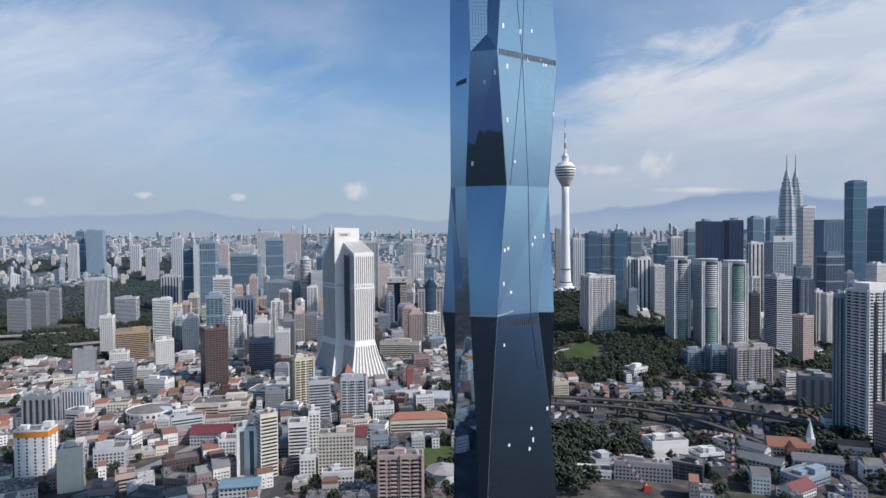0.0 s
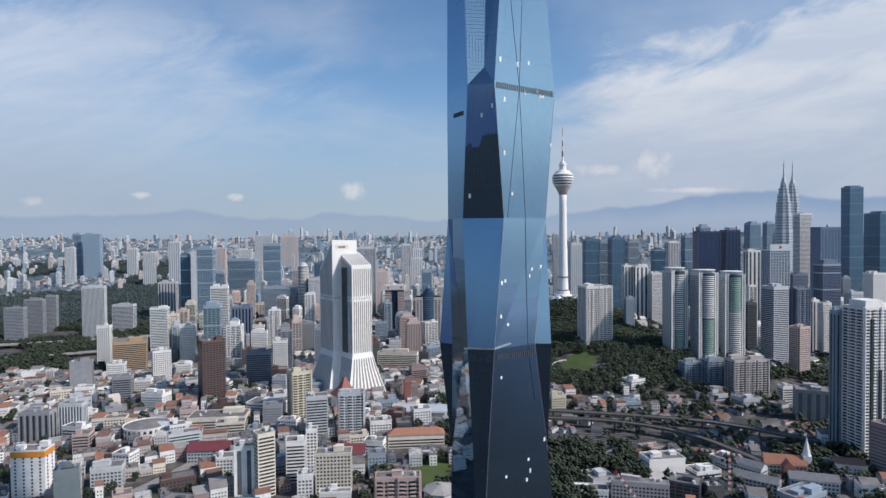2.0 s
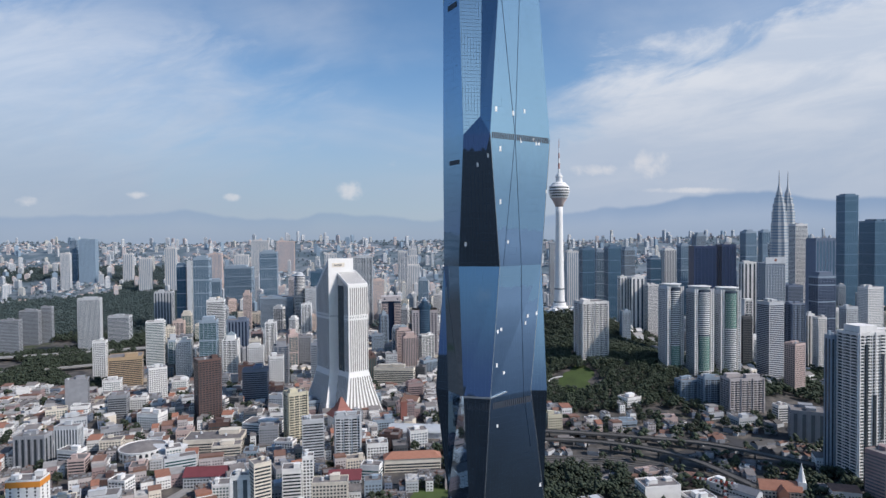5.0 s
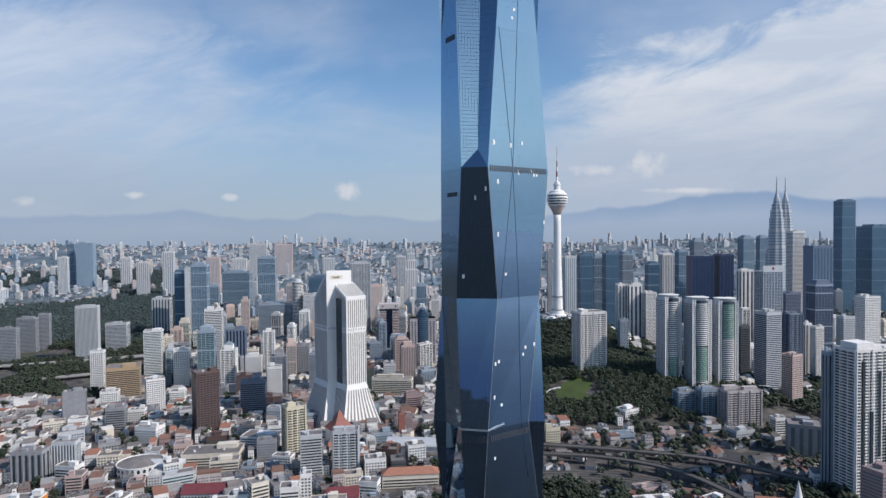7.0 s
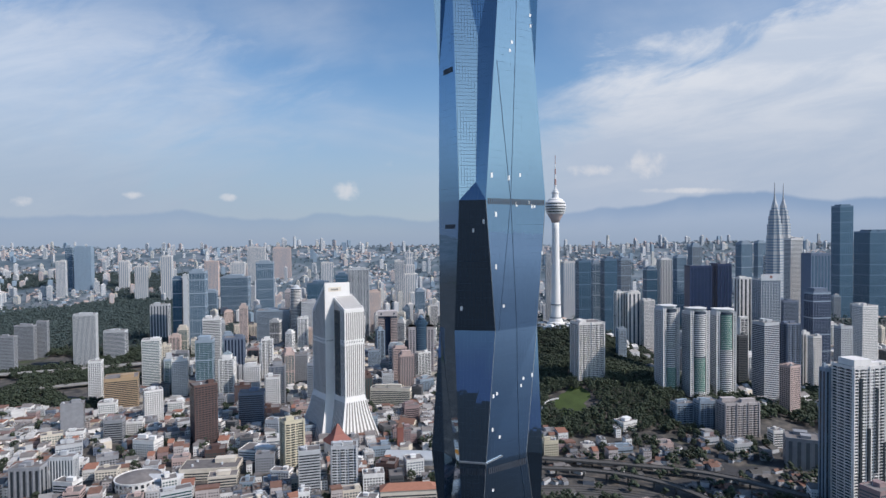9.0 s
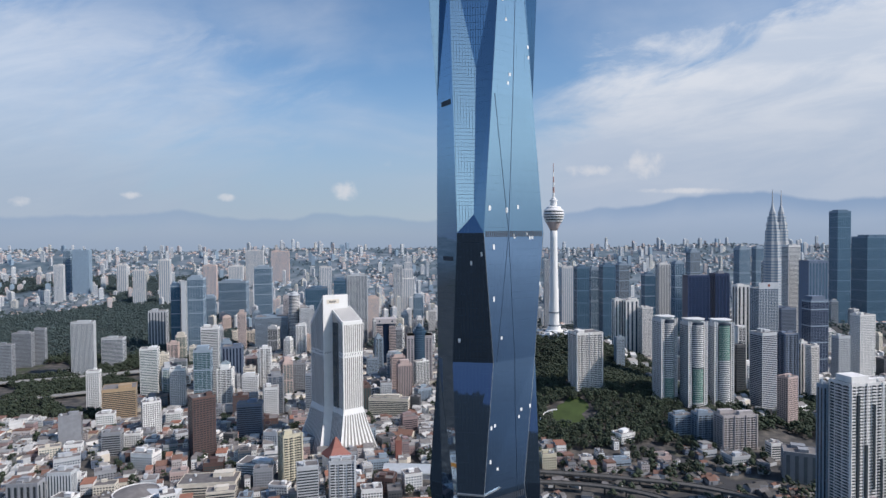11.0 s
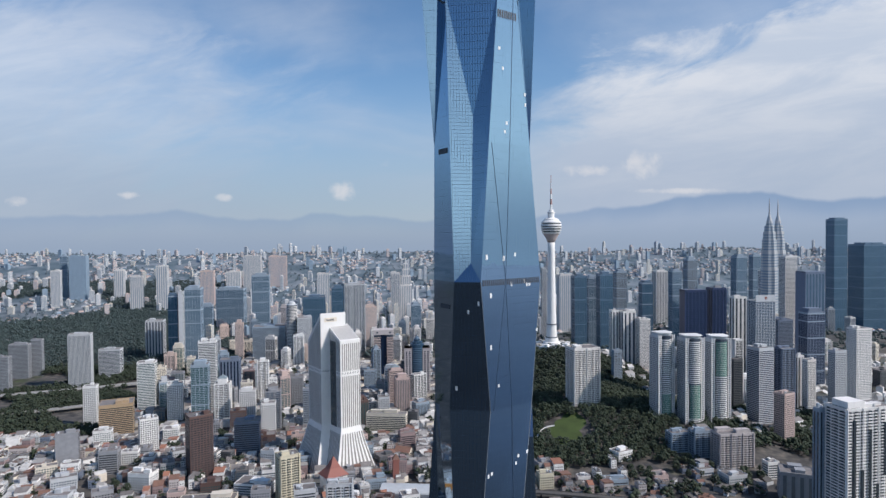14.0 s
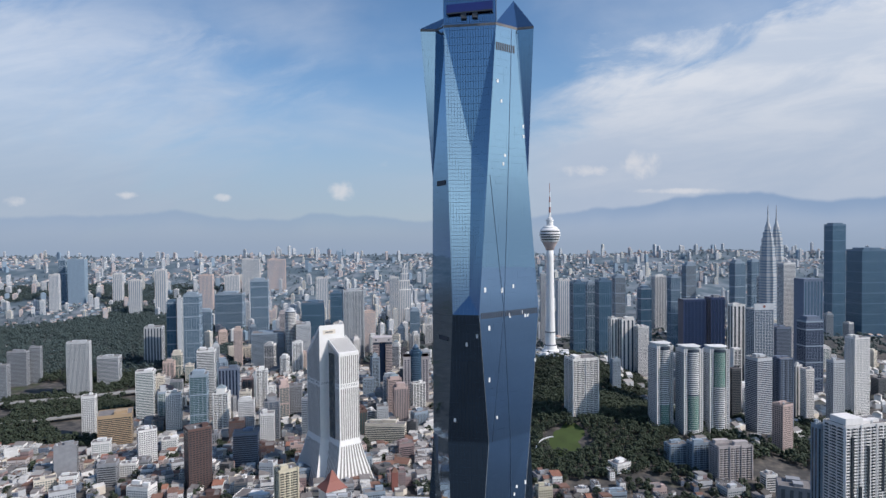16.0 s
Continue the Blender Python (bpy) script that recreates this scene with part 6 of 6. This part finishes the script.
        ring.append((x + rx * k * math.cos(a), y + ry * k * math.sin(a)))
    s.loft([[(x + (px - x) * q, y + (py - y) * q, gz(x + (px - x) * q, y + (py - y) * q) + lift + dz) for px, py in ring] for q, dz in ((1.0, -1.0), (1.0, 0.0), (0.66, 0.0), (0.33, 0.0), (0.02, 0.0))])
    LAWNS.append((x, y, max(rx, ry)))
    TAKEN.append((x, y, min(rx, ry)))
    return tagged(part("lawn", s, M_GRASS), label, "lawn", kind="structure")


lawn(232, 1036, 36, 52, "mown green lawn on a wooded rise")
lawn(-8, 640, 26, 38, "school playing field of mown grass")
lawn(-480, 640, 22, 30, "small green plot between houses")


# ---------------------------------------------------------------- roads and viaducts
def strip(name, points, width, z, mat, label, thick=1.0, piers=0.0, kind="structure"):
    s = Shape()
    pts = [Vector((*p, 0)) for p in points]
    fine = []
    for i in range(len(pts) - 1):
        p0, p1, p2, p3 = pts[max(i - 1, 0)], pts[i], pts[i + 1], pts[min(i + 2, len(pts) - 1)]
        for k in range(8):
            t = k / 8
            fine.append(0.5 * (2 * p1 + (p2 - p0) * t + (2 * p0 - 5 * p1 + 4 * p2 - p3) * t * t + (3 * p1 - p0 - 3 * p2 + p3) * t ** 3))
    fine.append(pts[-1])
    rings = []
    for i, p in enumerate(fine):
        d = (fine[min(i + 1, len(fine) - 1)] - fine[max(i - 1, 0)]).normalized()
        side = Vector((d.y, -d.x, 0)) * width / 2
        h = gz(p.x, p.y) + z
        TAKEN.append((p.x, p.y, width * 0.55))
        rings.append([(p.x - side.x, p.y - side.y, h - thick), (p.x - side.x, p.y - side.y, h + (0.9 if piers else 0)), (p.x - side.x * 0.94, p.y - side.y * 0.94, h + (0.9 if piers else 0)),
                      (p.x - side.x * 0.93, p.y - side.y * 0.93, h), (p.x + side.x * 0.93, p.y + side.y * 0.93, h), (p.x + side.x * 0.94, p.y + side.y * 0.94, h + (0.9 if piers else 0)),
                      (p.x + side.x, p.y + side.y, h + (0.9 if piers else 0)), (p.x + side.x, p.y + side.y, h - thick)])
    s.loft(rings)
    if not piers:
        return tagged(part(name, s, mat), label, "road", kind=kind)
    root = thing(name, 0, 0, 0, 0, label, "viaduct")
    part("deck", s, mat, root)
    far = 0.0
    for a, b in zip(fine, fine[1:]):
        far += (b - a).length
        if far > piers:
            far = 0.0
            c = Shape()
            c.lathe([(1.2, gz(b.x, b.y) - 1), (1.2, gz(b.x, b.y) + z - thick - 1.2), (2.6, gz(b.x, b.y) + z - thick)], 8)
            for i, (px, py, pz) in enumerate(c.v):
                c.v[i] = (px + b.x, py + b.y, pz)
            part("pier", c, M_CONCRETE, root)
    return root


strip("road", [(-360, 480), (-318, 560), (-285, 640), (-262, 720)], 13, 0.3, M_PALECONCRETE, "pale concrete street between shop houses", 1.2)
strip("road", [(-150, 520), (-140, 600), (-60, 680), (20, 760), (60, 860)], 14, 0.3, M_ASPHALT, "asphalt street with trees beside it", 1.2)
strip("road", [(-900, 1020), (-640, 1090), (-430, 1240), (-330, 1400), (-260, 1700)], 22, 0.35, M_PALECONCRETE, "broad pale concrete road by the river", 1.2)
strip("elevated_highway", [(-1200, 1330), (-980, 1390), (-760, 1470), (-560, 1600), (-520, 1900), (-600, 2400)], 22, 9, M_PALECONCRETE, "grey concrete elevated highway on round piers", 1.6, 34)
strip("elevated_highway", [(-1150, 1180), (-900, 1230), (-700, 1320), (-520, 1440), (-420, 1640)], 16, 8, M_PALECONCRETE, "grey concrete elevated highway on round piers", 1.6, 34)
strip("rail_viaduct", [(120, 838), (190, 822), (270, 800), (350, 770), (430, 700)], 11, 9, M_CONCRETE, "dusty concrete rail viaduct on piers", 1.6, 26)
strip("rail_viaduct", [(120, 796), (200, 782), (262, 752), (300, 712), (330, 640)], 10, 11, M_CONCRETE, "dusty concrete rail viaduct on piers", 1.6, 26)
strip("road", [(120, 720), (220, 716), (300, 760), (400, 800), (520, 820)], 18, 0.3, M_ASPHALT, "dark asphalt road under the viaducts", 1.2)
for k in range(4):
    strip("rail_track", [(118, 742 + 7 * k), (200, 735 + 7 * k), (280, 700 + 9 * k), (340, 640 + 12 * k), (372, 560 + 12 * k)], 3.4, 0.5, M_CONCRETE, "dusty ballasted rail track", 1.2)
strip("road", [(330, 930), (380, 840), (400, 760), (430, 640), (440, 520)], 15, 0.3, M_ASPHALT, "asphalt street below the apartment blocks", 1.2)


# ---------------------------------------------------------------- blocks of flats and offices among the houses
rng = random.Random(23)
WALLS_MID = ["white", "white", "pale", "cream", "grey", "bluegrey", "white", "mauve", "brown", "pale", "pink", "dark"]
WORDS = {"white": "white", "pale": "pale grey", "cream": "cream", "grey": "stained grey", "bluegrey": "blue-grey", "mauve": "mauve brick", "brown": "brown stone", "pink": "faded pink", "dark": "dark grey", "farwhite": "haze-paled", "fargrey": "hazed blue-grey", "farpink": "hazed rose"}


def fill_blocks(count, x_of, y0, y1, h0, h1, seed, size=(16, 30)):
    rng = random.Random(seed)
    made = tries = 0
    while made < count and tries < count * 40:
        tries += 1
        y = rng.uniform(y0, y1)
        lo, hi = x_of(y)
        x = rng.uniform(lo, hi)
        w, d = rng.uniform(*size), rng.uniform(14, 24)
        if not free(x, y, 0.5 * math.hypot(w, d) + 2):
            continue
        wall = rng.choice(WALLS_MID if y < 1450 else ["pale", "farwhite", "white", "cream", "farwhite", "farpink", "bluegrey", "white"])
        style = rng.choice(["grid", "bands", "grid", "balcony", "fins", "glass"] if h1 > 40 else ["grid", "bands", "grid"])
        h = h0 + (h1 - h0) * rng.random() ** 1.7
        building(x, y, w, d, h, rng.choice((8, 12, 16, -10, 28)), style, wall, rng.choice(("dark", "dark", "grey", "blue", "teal")),
                 "%s %s block among the city houses" % (WORDS[wall], {"grid": "windowed", "bands": "ribbon-windowed", "balcony": "balconied", "fins": "finned", "glass": "glazed"}[style]), single=False,
                 name="city_block", category="building", group="city blocks")
        made += 1


fill_blocks(16, lambda y: (-0.62 * y, -0.28 * y), 520, 720, 12, 24, 11, size=(16, 34))
fill_blocks(12, lambda y: (-0.26 * y, -0.03 * y), 600, 820, 12, 26, 12, size=(14, 26))
fill_blocks(22, lambda y: (-0.60 * y, -0.04 * y), 720, 900, 12, 26, 13, size=(16, 36))
fill_blocks(7, lambda y: (0.24 * y, 0.62 * y), 560, 700, 8, 15, 14, size=(18, 40))


# ---------------------------------------------------------------- shop houses and walk-ups
rng = random.Random(11)
KINDS = []
for k in range(26):
    wall = rng.choice(["white", "rosewhite", "cream", "pale", "white", "grey", "pink", "mauve", "rosewhite", "slategrey"])
    roof = rng.choice(["flat", "flat", "flat", "gable", "lean"])
    roofmat = ROOFS[k % 10] if roof != "flat" else rng.choice([M_ROOFGREY, M_WHITEROOF, M_ROOFGREY])
    w, d, h = rng.uniform(6.5, 15), rng.uniform(13, 19), rng.choice((7, 8, 9, 10.5, 12, 14, 17))
    KINDS.append((house_kind(w, d, h, wall, roofmat, roof), w, d, "%s shop house with %s roof" % ({"white": "white rendered", "rosewhite": "rosy white", "mauve": "mauve brick", "slategrey": "slate grey", "cream": "cream rendered", "pale": "pale grey", "grey": "stained grey", "pink": "faded pink", "yellow": "faded yellow"}[wall],
                                                                                               {"flat": "a flat cluttered", "gable": "a pitched", "lean": "a sloping sheet-metal"}[roof])))
MADE, REST = [0], []


def quarter(x0, x1, y0, y1, turn, street, limit, skip=0.08, trees=0.12, seed=0):
    """Rows of houses along parallel streets, a few gaps and trees between them."""
    rng = random.Random(seed)
    ca, sa = math.cos(radians(turn)), math.sin(radians(turn))
    cx, cy = (x0 + x1) / 2, (y0 + y1) / 2
    reach = 0.75 * max(x1 - x0, y1 - y0)
    v, row = -reach, 0
    while v < reach:
        u = -reach
        while u < reach:
            root, w, d, label = rng.choice(KINDS)
            x, y = cx + ca * (u + w / 2) - sa * v, cy + sa * (u + w / 2) + ca * v
            u += w + (0.4 if rng.random() < 0.85 else rng.uniform(5, 11))
            if not (x0 < x < x1 and y0 < y < y1) or abs(x) > 0.78 * y + 30:
                continue
            if not free(x, y, 0.5 * math.hypot(w, d) * 0.82):
                continue
            if rng.random() < trees:
                tree(x, y, rng)
                continue
            if rng.random() < skip:
                continue
            if MADE[0] >= limit:
                REST.append((root, pose(x, y, gz(x, y), 0, 0, turn + (180 if row % 2 else 0) + rng.uniform(-2, 2))))
                continue
            ob = copy_thing(root, pose(x, y, gz(x, y), 0, 0, turn + (180 if row % 2 else 0) + rng.uniform(-2, 2)))
            tagged(ob, label)
            MADE[0] += 1
        v += 19 if row % 2 == 0 else 19 + street
        row += 1


quarter(-520, -150, 500, 720, 28, 9, 150, seed=1)
quarter(-150, 20, 500, 800, 6, 10, 200, trees=0.3, seed=2)
quarter(208, 520, 500, 720, -16, 12, 245, skip=0.45, trees=0.5, seed=4)
quarter(120, 460, 830, 935, 6, 12, 265, skip=0.4, trees=0.5, seed=5)
quarter(-640, -40, 720, 900, 16, 10, 300, trees=0.16, seed=3)
quarter(-760, 40, 900, 1120, 10, 12, 300, skip=0.25, trees=0.12, seed=6)


def joined_rest(name, label):
    """The houses past the first three hundred, in one mesh."""
    mats, verts, faces, slots = [], [], [], []
    for root, m in REST:
        for child in root.children:
            me = child.data
            mat = me.materials[0]
            if mat not in mats:
                mats.append(mat)
            shift = Matrix.Translation(child.location)
            n = len(verts)
            verts += [tuple(m @ shift @ v.co) for v in me.vertices]
            faces += [tuple(n + i for i in p.vertices) for p in me.polygons]
            slots += [mats.index(mat)] * len(me.polygons)
    me = bpy.data.meshes.new(name)
    me.from_pydata(verts, [], faces)
    for mat in mats:
        me.materials.append(mat)
    me.polygons.foreach_set("material_index", slots)
    tagged(new(name, me), label, "houses", kind="stuff")


joined_rest("shop_house_rows", "rows of rendered shop houses with mixed roofs")
for root, *_ in KINDS:
    hide_kind(root)


# ---------------------------------------------------------------- mid-rise blocks between the landmarks
rng = random.Random(23)
fill_blocks(34, lambda y: (-0.62 * y, -0.02 * y), 860, 1150, 14, 38, 1)
fill_blocks(66, lambda y: (-0.45 * y, -0.01 * y), 1150, 1650, 20, 85, 2)
fill_blocks(6, lambda y: (0.16 * y, 0.55 * y), 860, 960, 9, 14, 3)
fill_blocks(20, lambda y: (0.40 * y, 0.74 * y), 1150, 1700, 35, 120, 4)
fill_blocks(52, lambda y: (-0.40 * y, 0.0), 1650, 2150, 30, 120, 5)
fill_blocks(16, lambda y: (0.26 * y, 0.74 * y), 1700, 2300, 45, 120, 6)
fill_blocks(18, lambda y: (0.36 * y, 0.72 * y), 1200, 1700, 30, 80, 44)


# ---------------------------------------------------------------- the far city
def far_kind(w, d, h, wall, glass, style):
    s, g = Shape(), Shape()
    s.box(-w / 2, -d / 2, -3, w / 2, d / 2, h)
    s.box(-w * 0.2, -d * 0.2, h, w * 0.2, d * 0.25, h + 4)
    n = int(h / 4)
    for side in side_frames(w, d):
        if style == "bands":
            for i in range(n):
                face_quad(g, side, 1, side[2] - 1, 2 + i * 4, 3.9 + i * 4, 0.15)
        else:
            k = max(2, int(side[2] / 5))
            for i in range(k):
                face_quad(g, side, side[2] * (i + 0.25) / k, side[2] * (i + 0.75) / k, 2, h - 2, 0.15)
    return s.mesh("far_block", [WALL[wall]]), g.mesh("window_field", [GLASS[glass]])


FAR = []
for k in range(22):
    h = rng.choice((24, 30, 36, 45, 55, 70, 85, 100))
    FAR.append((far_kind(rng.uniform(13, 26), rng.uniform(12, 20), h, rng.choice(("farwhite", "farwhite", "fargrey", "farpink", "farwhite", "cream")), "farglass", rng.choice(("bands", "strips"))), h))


def far_city(count, x_of, y0, y1, tallest, seed, joined=False):
    rng = random.Random(seed)
    verts, faces, slots, mats = [], [], [], []
    for _ in range(count):
        y = y0 + (y1 - y0) * rng.random() ** 0.9
        lo, hi = x_of(y)
        x = rng.uniform(lo, hi)
        me, h = rng.choice(FAR)
        if h > tallest(y) * (0.55 + 0.45 * rng.random()) or not free(x, y, 22):
            continue
        m = pose(x, y, gz(x, y), 0, 0, rng.choice((5, 14, 28, -12, 40)))
        TAKEN.append((x, y, 15))
        if not joined:
            ob = new("apartment_block", me[0])
            ob.matrix_basis = m
            tagged(part("window_field", me[1], None, ob), kind="stuff")
            tagged(ob, "pale high-rise block in haze-tinted colours", "building", "distant blocks")
            continue
        for piece in me:
            n = len(verts)
            verts += [tuple(m @ v.co) for v in piece.vertices]
            faces += [tuple(n + i for i in p.vertices) for p in piece.polygons]
            if piece.materials[0] not in mats:
                mats.append(piece.materials[0])
            slots += [mats.index(piece.materials[0])] * len(piece.polygons)
    if joined:
        me = bpy.data.meshes.new("far_high_rises")
        me.from_pydata(verts, [], faces)
        for k in mats:
            me.materials.append(k)
        me.polygons.foreach_set("material_index", slots)
        tagged(new("far_high_rises", me), "pale haze-tinted high-rises at the edge of the city", "buildings", kind="stuff")


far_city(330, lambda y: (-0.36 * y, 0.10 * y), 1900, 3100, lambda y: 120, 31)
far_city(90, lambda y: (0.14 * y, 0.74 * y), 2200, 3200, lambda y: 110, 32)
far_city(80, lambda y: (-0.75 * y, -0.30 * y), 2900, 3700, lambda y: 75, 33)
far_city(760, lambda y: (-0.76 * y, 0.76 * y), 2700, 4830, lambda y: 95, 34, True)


def far_houses(name, count, area, seed, mats, size=(8, 20), tall=(5, 14), keep=lambda x, y: True, label="", spread=0.76):
    """Roofscape of low houses too small to tell apart."""
    rng = np.random.RandomState(seed)
    x0, x1, y0, y1 = area
    y = y0 + (y1 - y0) * rng.random_sample(count) ** 0.8
    x = rng.uniform(x0, x1, count)
    ok = (np.abs(x) < spread * np.abs(y) + 60) & np.array([keep(a, b) for a, b in zip(x, y)])
    x, y = x[ok], y[ok]
    n = len(x)
    w, d, h = rng.uniform(*size, n) / 2, rng.uniform(*size, n) / 2, rng.uniform(*tall, n)
    a = rng.choice((0.1, 0.4, -0.3, 0.8), n)
    z = ground_z(x, y)
    cs, sn = np.cos(a), np.sin(a)
    corners = []
    for top in (0, 1):
        for sx, sy in ((-1, -1), (1, -1), (1, 1), (-1, 1)):
            corners.append(np.stack([x + cs * w * sx - sn * d * sy, y + sn * w * sx + cs * d * sy, z - 2 + top * (h + 2)], -1))
    for sx in (-1, 1):
        corners.append(np.stack([x + cs * w * sx, y + sn * w * sx, z + h + d * 0.45], -1))
    v = np.stack(corners, 1).reshape(-1, 3)
    quads = np.array([(0, 1, 5, 4), (1, 2, 6, 5), (2, 3, 7, 6), (3, 0, 4, 7), (4, 5, 9, 8), (6, 7, 8, 9)])
    f = (quads[None] + (np.arange(n) * 10)[:, None, None]).reshape(-1, 4)
    me = bpy.data.meshes.new(name)
    me.from_pydata(v.tolist(), [], f.tolist())
    for m in mats:
        me.materials.append(m)
    pick = np.repeat(rng.randint(0, len(mats) - 3, n), 6).reshape(n, 6)
    pick[:, 4:] = rng.randint(len(mats) - 3, len(mats), n)[:, None]
    me.polygons.foreach_set("material_index", pick.ravel().astype(np.int32))
    me.update()
    tagged(new(name, me), label or "low tiled and metal roofs of distant suburbs", "houses", kind="stuff")


HOUSE_MATS = [WALL["white"], WALL["cream"], WALL["pale"], M_METALROOF, M_WHITEROOF, M_ROOFGREY]
TILED_MATS = [WALL["white"], WALL["cream"], WALL["pale"], M_TILEDULL, M_METALROOF, M_ROOFGREY]
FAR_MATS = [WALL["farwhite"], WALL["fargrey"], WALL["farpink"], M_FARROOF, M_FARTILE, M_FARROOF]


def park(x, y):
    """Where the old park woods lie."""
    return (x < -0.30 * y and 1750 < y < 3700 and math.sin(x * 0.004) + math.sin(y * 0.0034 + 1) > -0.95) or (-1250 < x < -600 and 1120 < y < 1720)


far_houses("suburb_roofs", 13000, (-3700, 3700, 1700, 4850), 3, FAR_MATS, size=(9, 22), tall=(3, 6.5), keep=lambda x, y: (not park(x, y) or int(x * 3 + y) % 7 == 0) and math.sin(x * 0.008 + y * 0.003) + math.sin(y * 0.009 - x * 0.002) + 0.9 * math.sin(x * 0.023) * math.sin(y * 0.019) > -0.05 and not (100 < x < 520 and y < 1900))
far_houses("old_town_roofs", 520, (-760, 60, 860, 1750), 14, TILED_MATS, size=(9, 20), tall=(6, 14), keep=lambda x, y: not park(x, y) and free(x, y, 9), label="low tiled shop house roofs between the towers")
far_houses("old_town_roofs", 1500, (-760, 60, 860, 1750), 4, HOUSE_MATS, size=(9, 20), tall=(6, 14), keep=lambda x, y: not park(x, y) and free(x, y, 9), label="low shop house roofs between the towers")
far_houses("old_town_roofs", 700, (420, 1300, 1000, 1800), 5, HOUSE_MATS, size=(9, 22), tall=(6, 16), keep=lambda x, y: free(x, y, 9), label="low roofs between the towers")

YARD_MATS = [WALL["grey"], WALL["dark"], WALL["pale"], M_ROOFGREY, M_CONCRETE, M_TILEDULL]
far_houses("yard_sheds", 420, (125, 560, 600, 880), 8, YARD_MATS, size=(5, 16), tall=(3, 6), keep=lambda x, y: free(x, y, 7), label="low grey sheds and stores along the railway")
# ---------------------------------------------------------------- woods
woods("hill_woods", (90, 560, 1180, 1780), 10, 1, "dense dark rainforest on the hill under the tower", keep=lambda x, y: ((x - 300) / 210) ** 2 + ((y - 1460) / 330) ** 2 < 1)
woods("slope_woods", (125, 420, 930, 1240), 9, 2, "dense dark woods round the lawn", keep=lambda x, y: all((x - lx) ** 2 + (y - ly) ** 2 > (lr * 0.8) ** 2 for lx, ly, lr in LAWNS))
woods("rail_woods", (100, 212, 545, 725), 9, 3, "dark trees beside the rail viaduct", tall=(11, 19), keep=lambda x, y: x < 138 or y > 582)
woods("garden_trees", (440, 860, 880, 1240), 11, 27, "dark garden trees between the apartment blocks", keep=lambda x, y: math.sin(x * 0.031) + math.sin(y * 0.027 + x * 0.01) > -0.35)
woods("churchyard_trees", (392, 500, 545, 705), 11, 23, "dark trees behind the church", tall=(9, 16))
woods("yard_trees", (210, 560, 600, 860), 24, 4, "scattered dark trees beside the viaducts")
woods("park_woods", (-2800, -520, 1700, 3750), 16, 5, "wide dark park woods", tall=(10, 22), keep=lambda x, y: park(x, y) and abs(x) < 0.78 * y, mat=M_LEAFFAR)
woods("river_woods", (-1250, -600, 1120, 1720), 11, 15, "dark riverside trees beside the highway", tall=(9, 16), keep=lambda x, y: park(x, y) and abs(x) < 0.78 * y and math.sin(x * 0.021) + math.sin(y * 0.027 + x * 0.006) > -0.5)
woods("town_trees", (-760, 60, 860, 1750), 30, 6, "trees between the old town houses", keep=lambda x, y: math.sin(x * 0.013) + math.sin(y * 0.011 + x * 0.004) > 0.1)
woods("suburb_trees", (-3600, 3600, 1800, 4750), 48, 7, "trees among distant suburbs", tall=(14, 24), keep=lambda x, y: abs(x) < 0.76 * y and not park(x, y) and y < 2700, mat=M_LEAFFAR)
woods("hazy_suburb_trees", (-3600, 3600, 2700, 4800), 58, 17, "pale haze-tinted trees among distant suburbs", tall=(12, 20), keep=lambda x, y: abs(x) < 0.76 * y and not park(x, y) and math.sin(x * 0.006 + y * 0.002) + math.sin(y * 0.007) > -0.6, mat=M_LEAFHAZE)
woods("field_trees", (-70, 70, 560, 1010), 11, 8, "trees round the school field and the bank", keep=lambda x, y: math.sin(x * 0.05) + math.sin(y * 0.043) > 0.2)
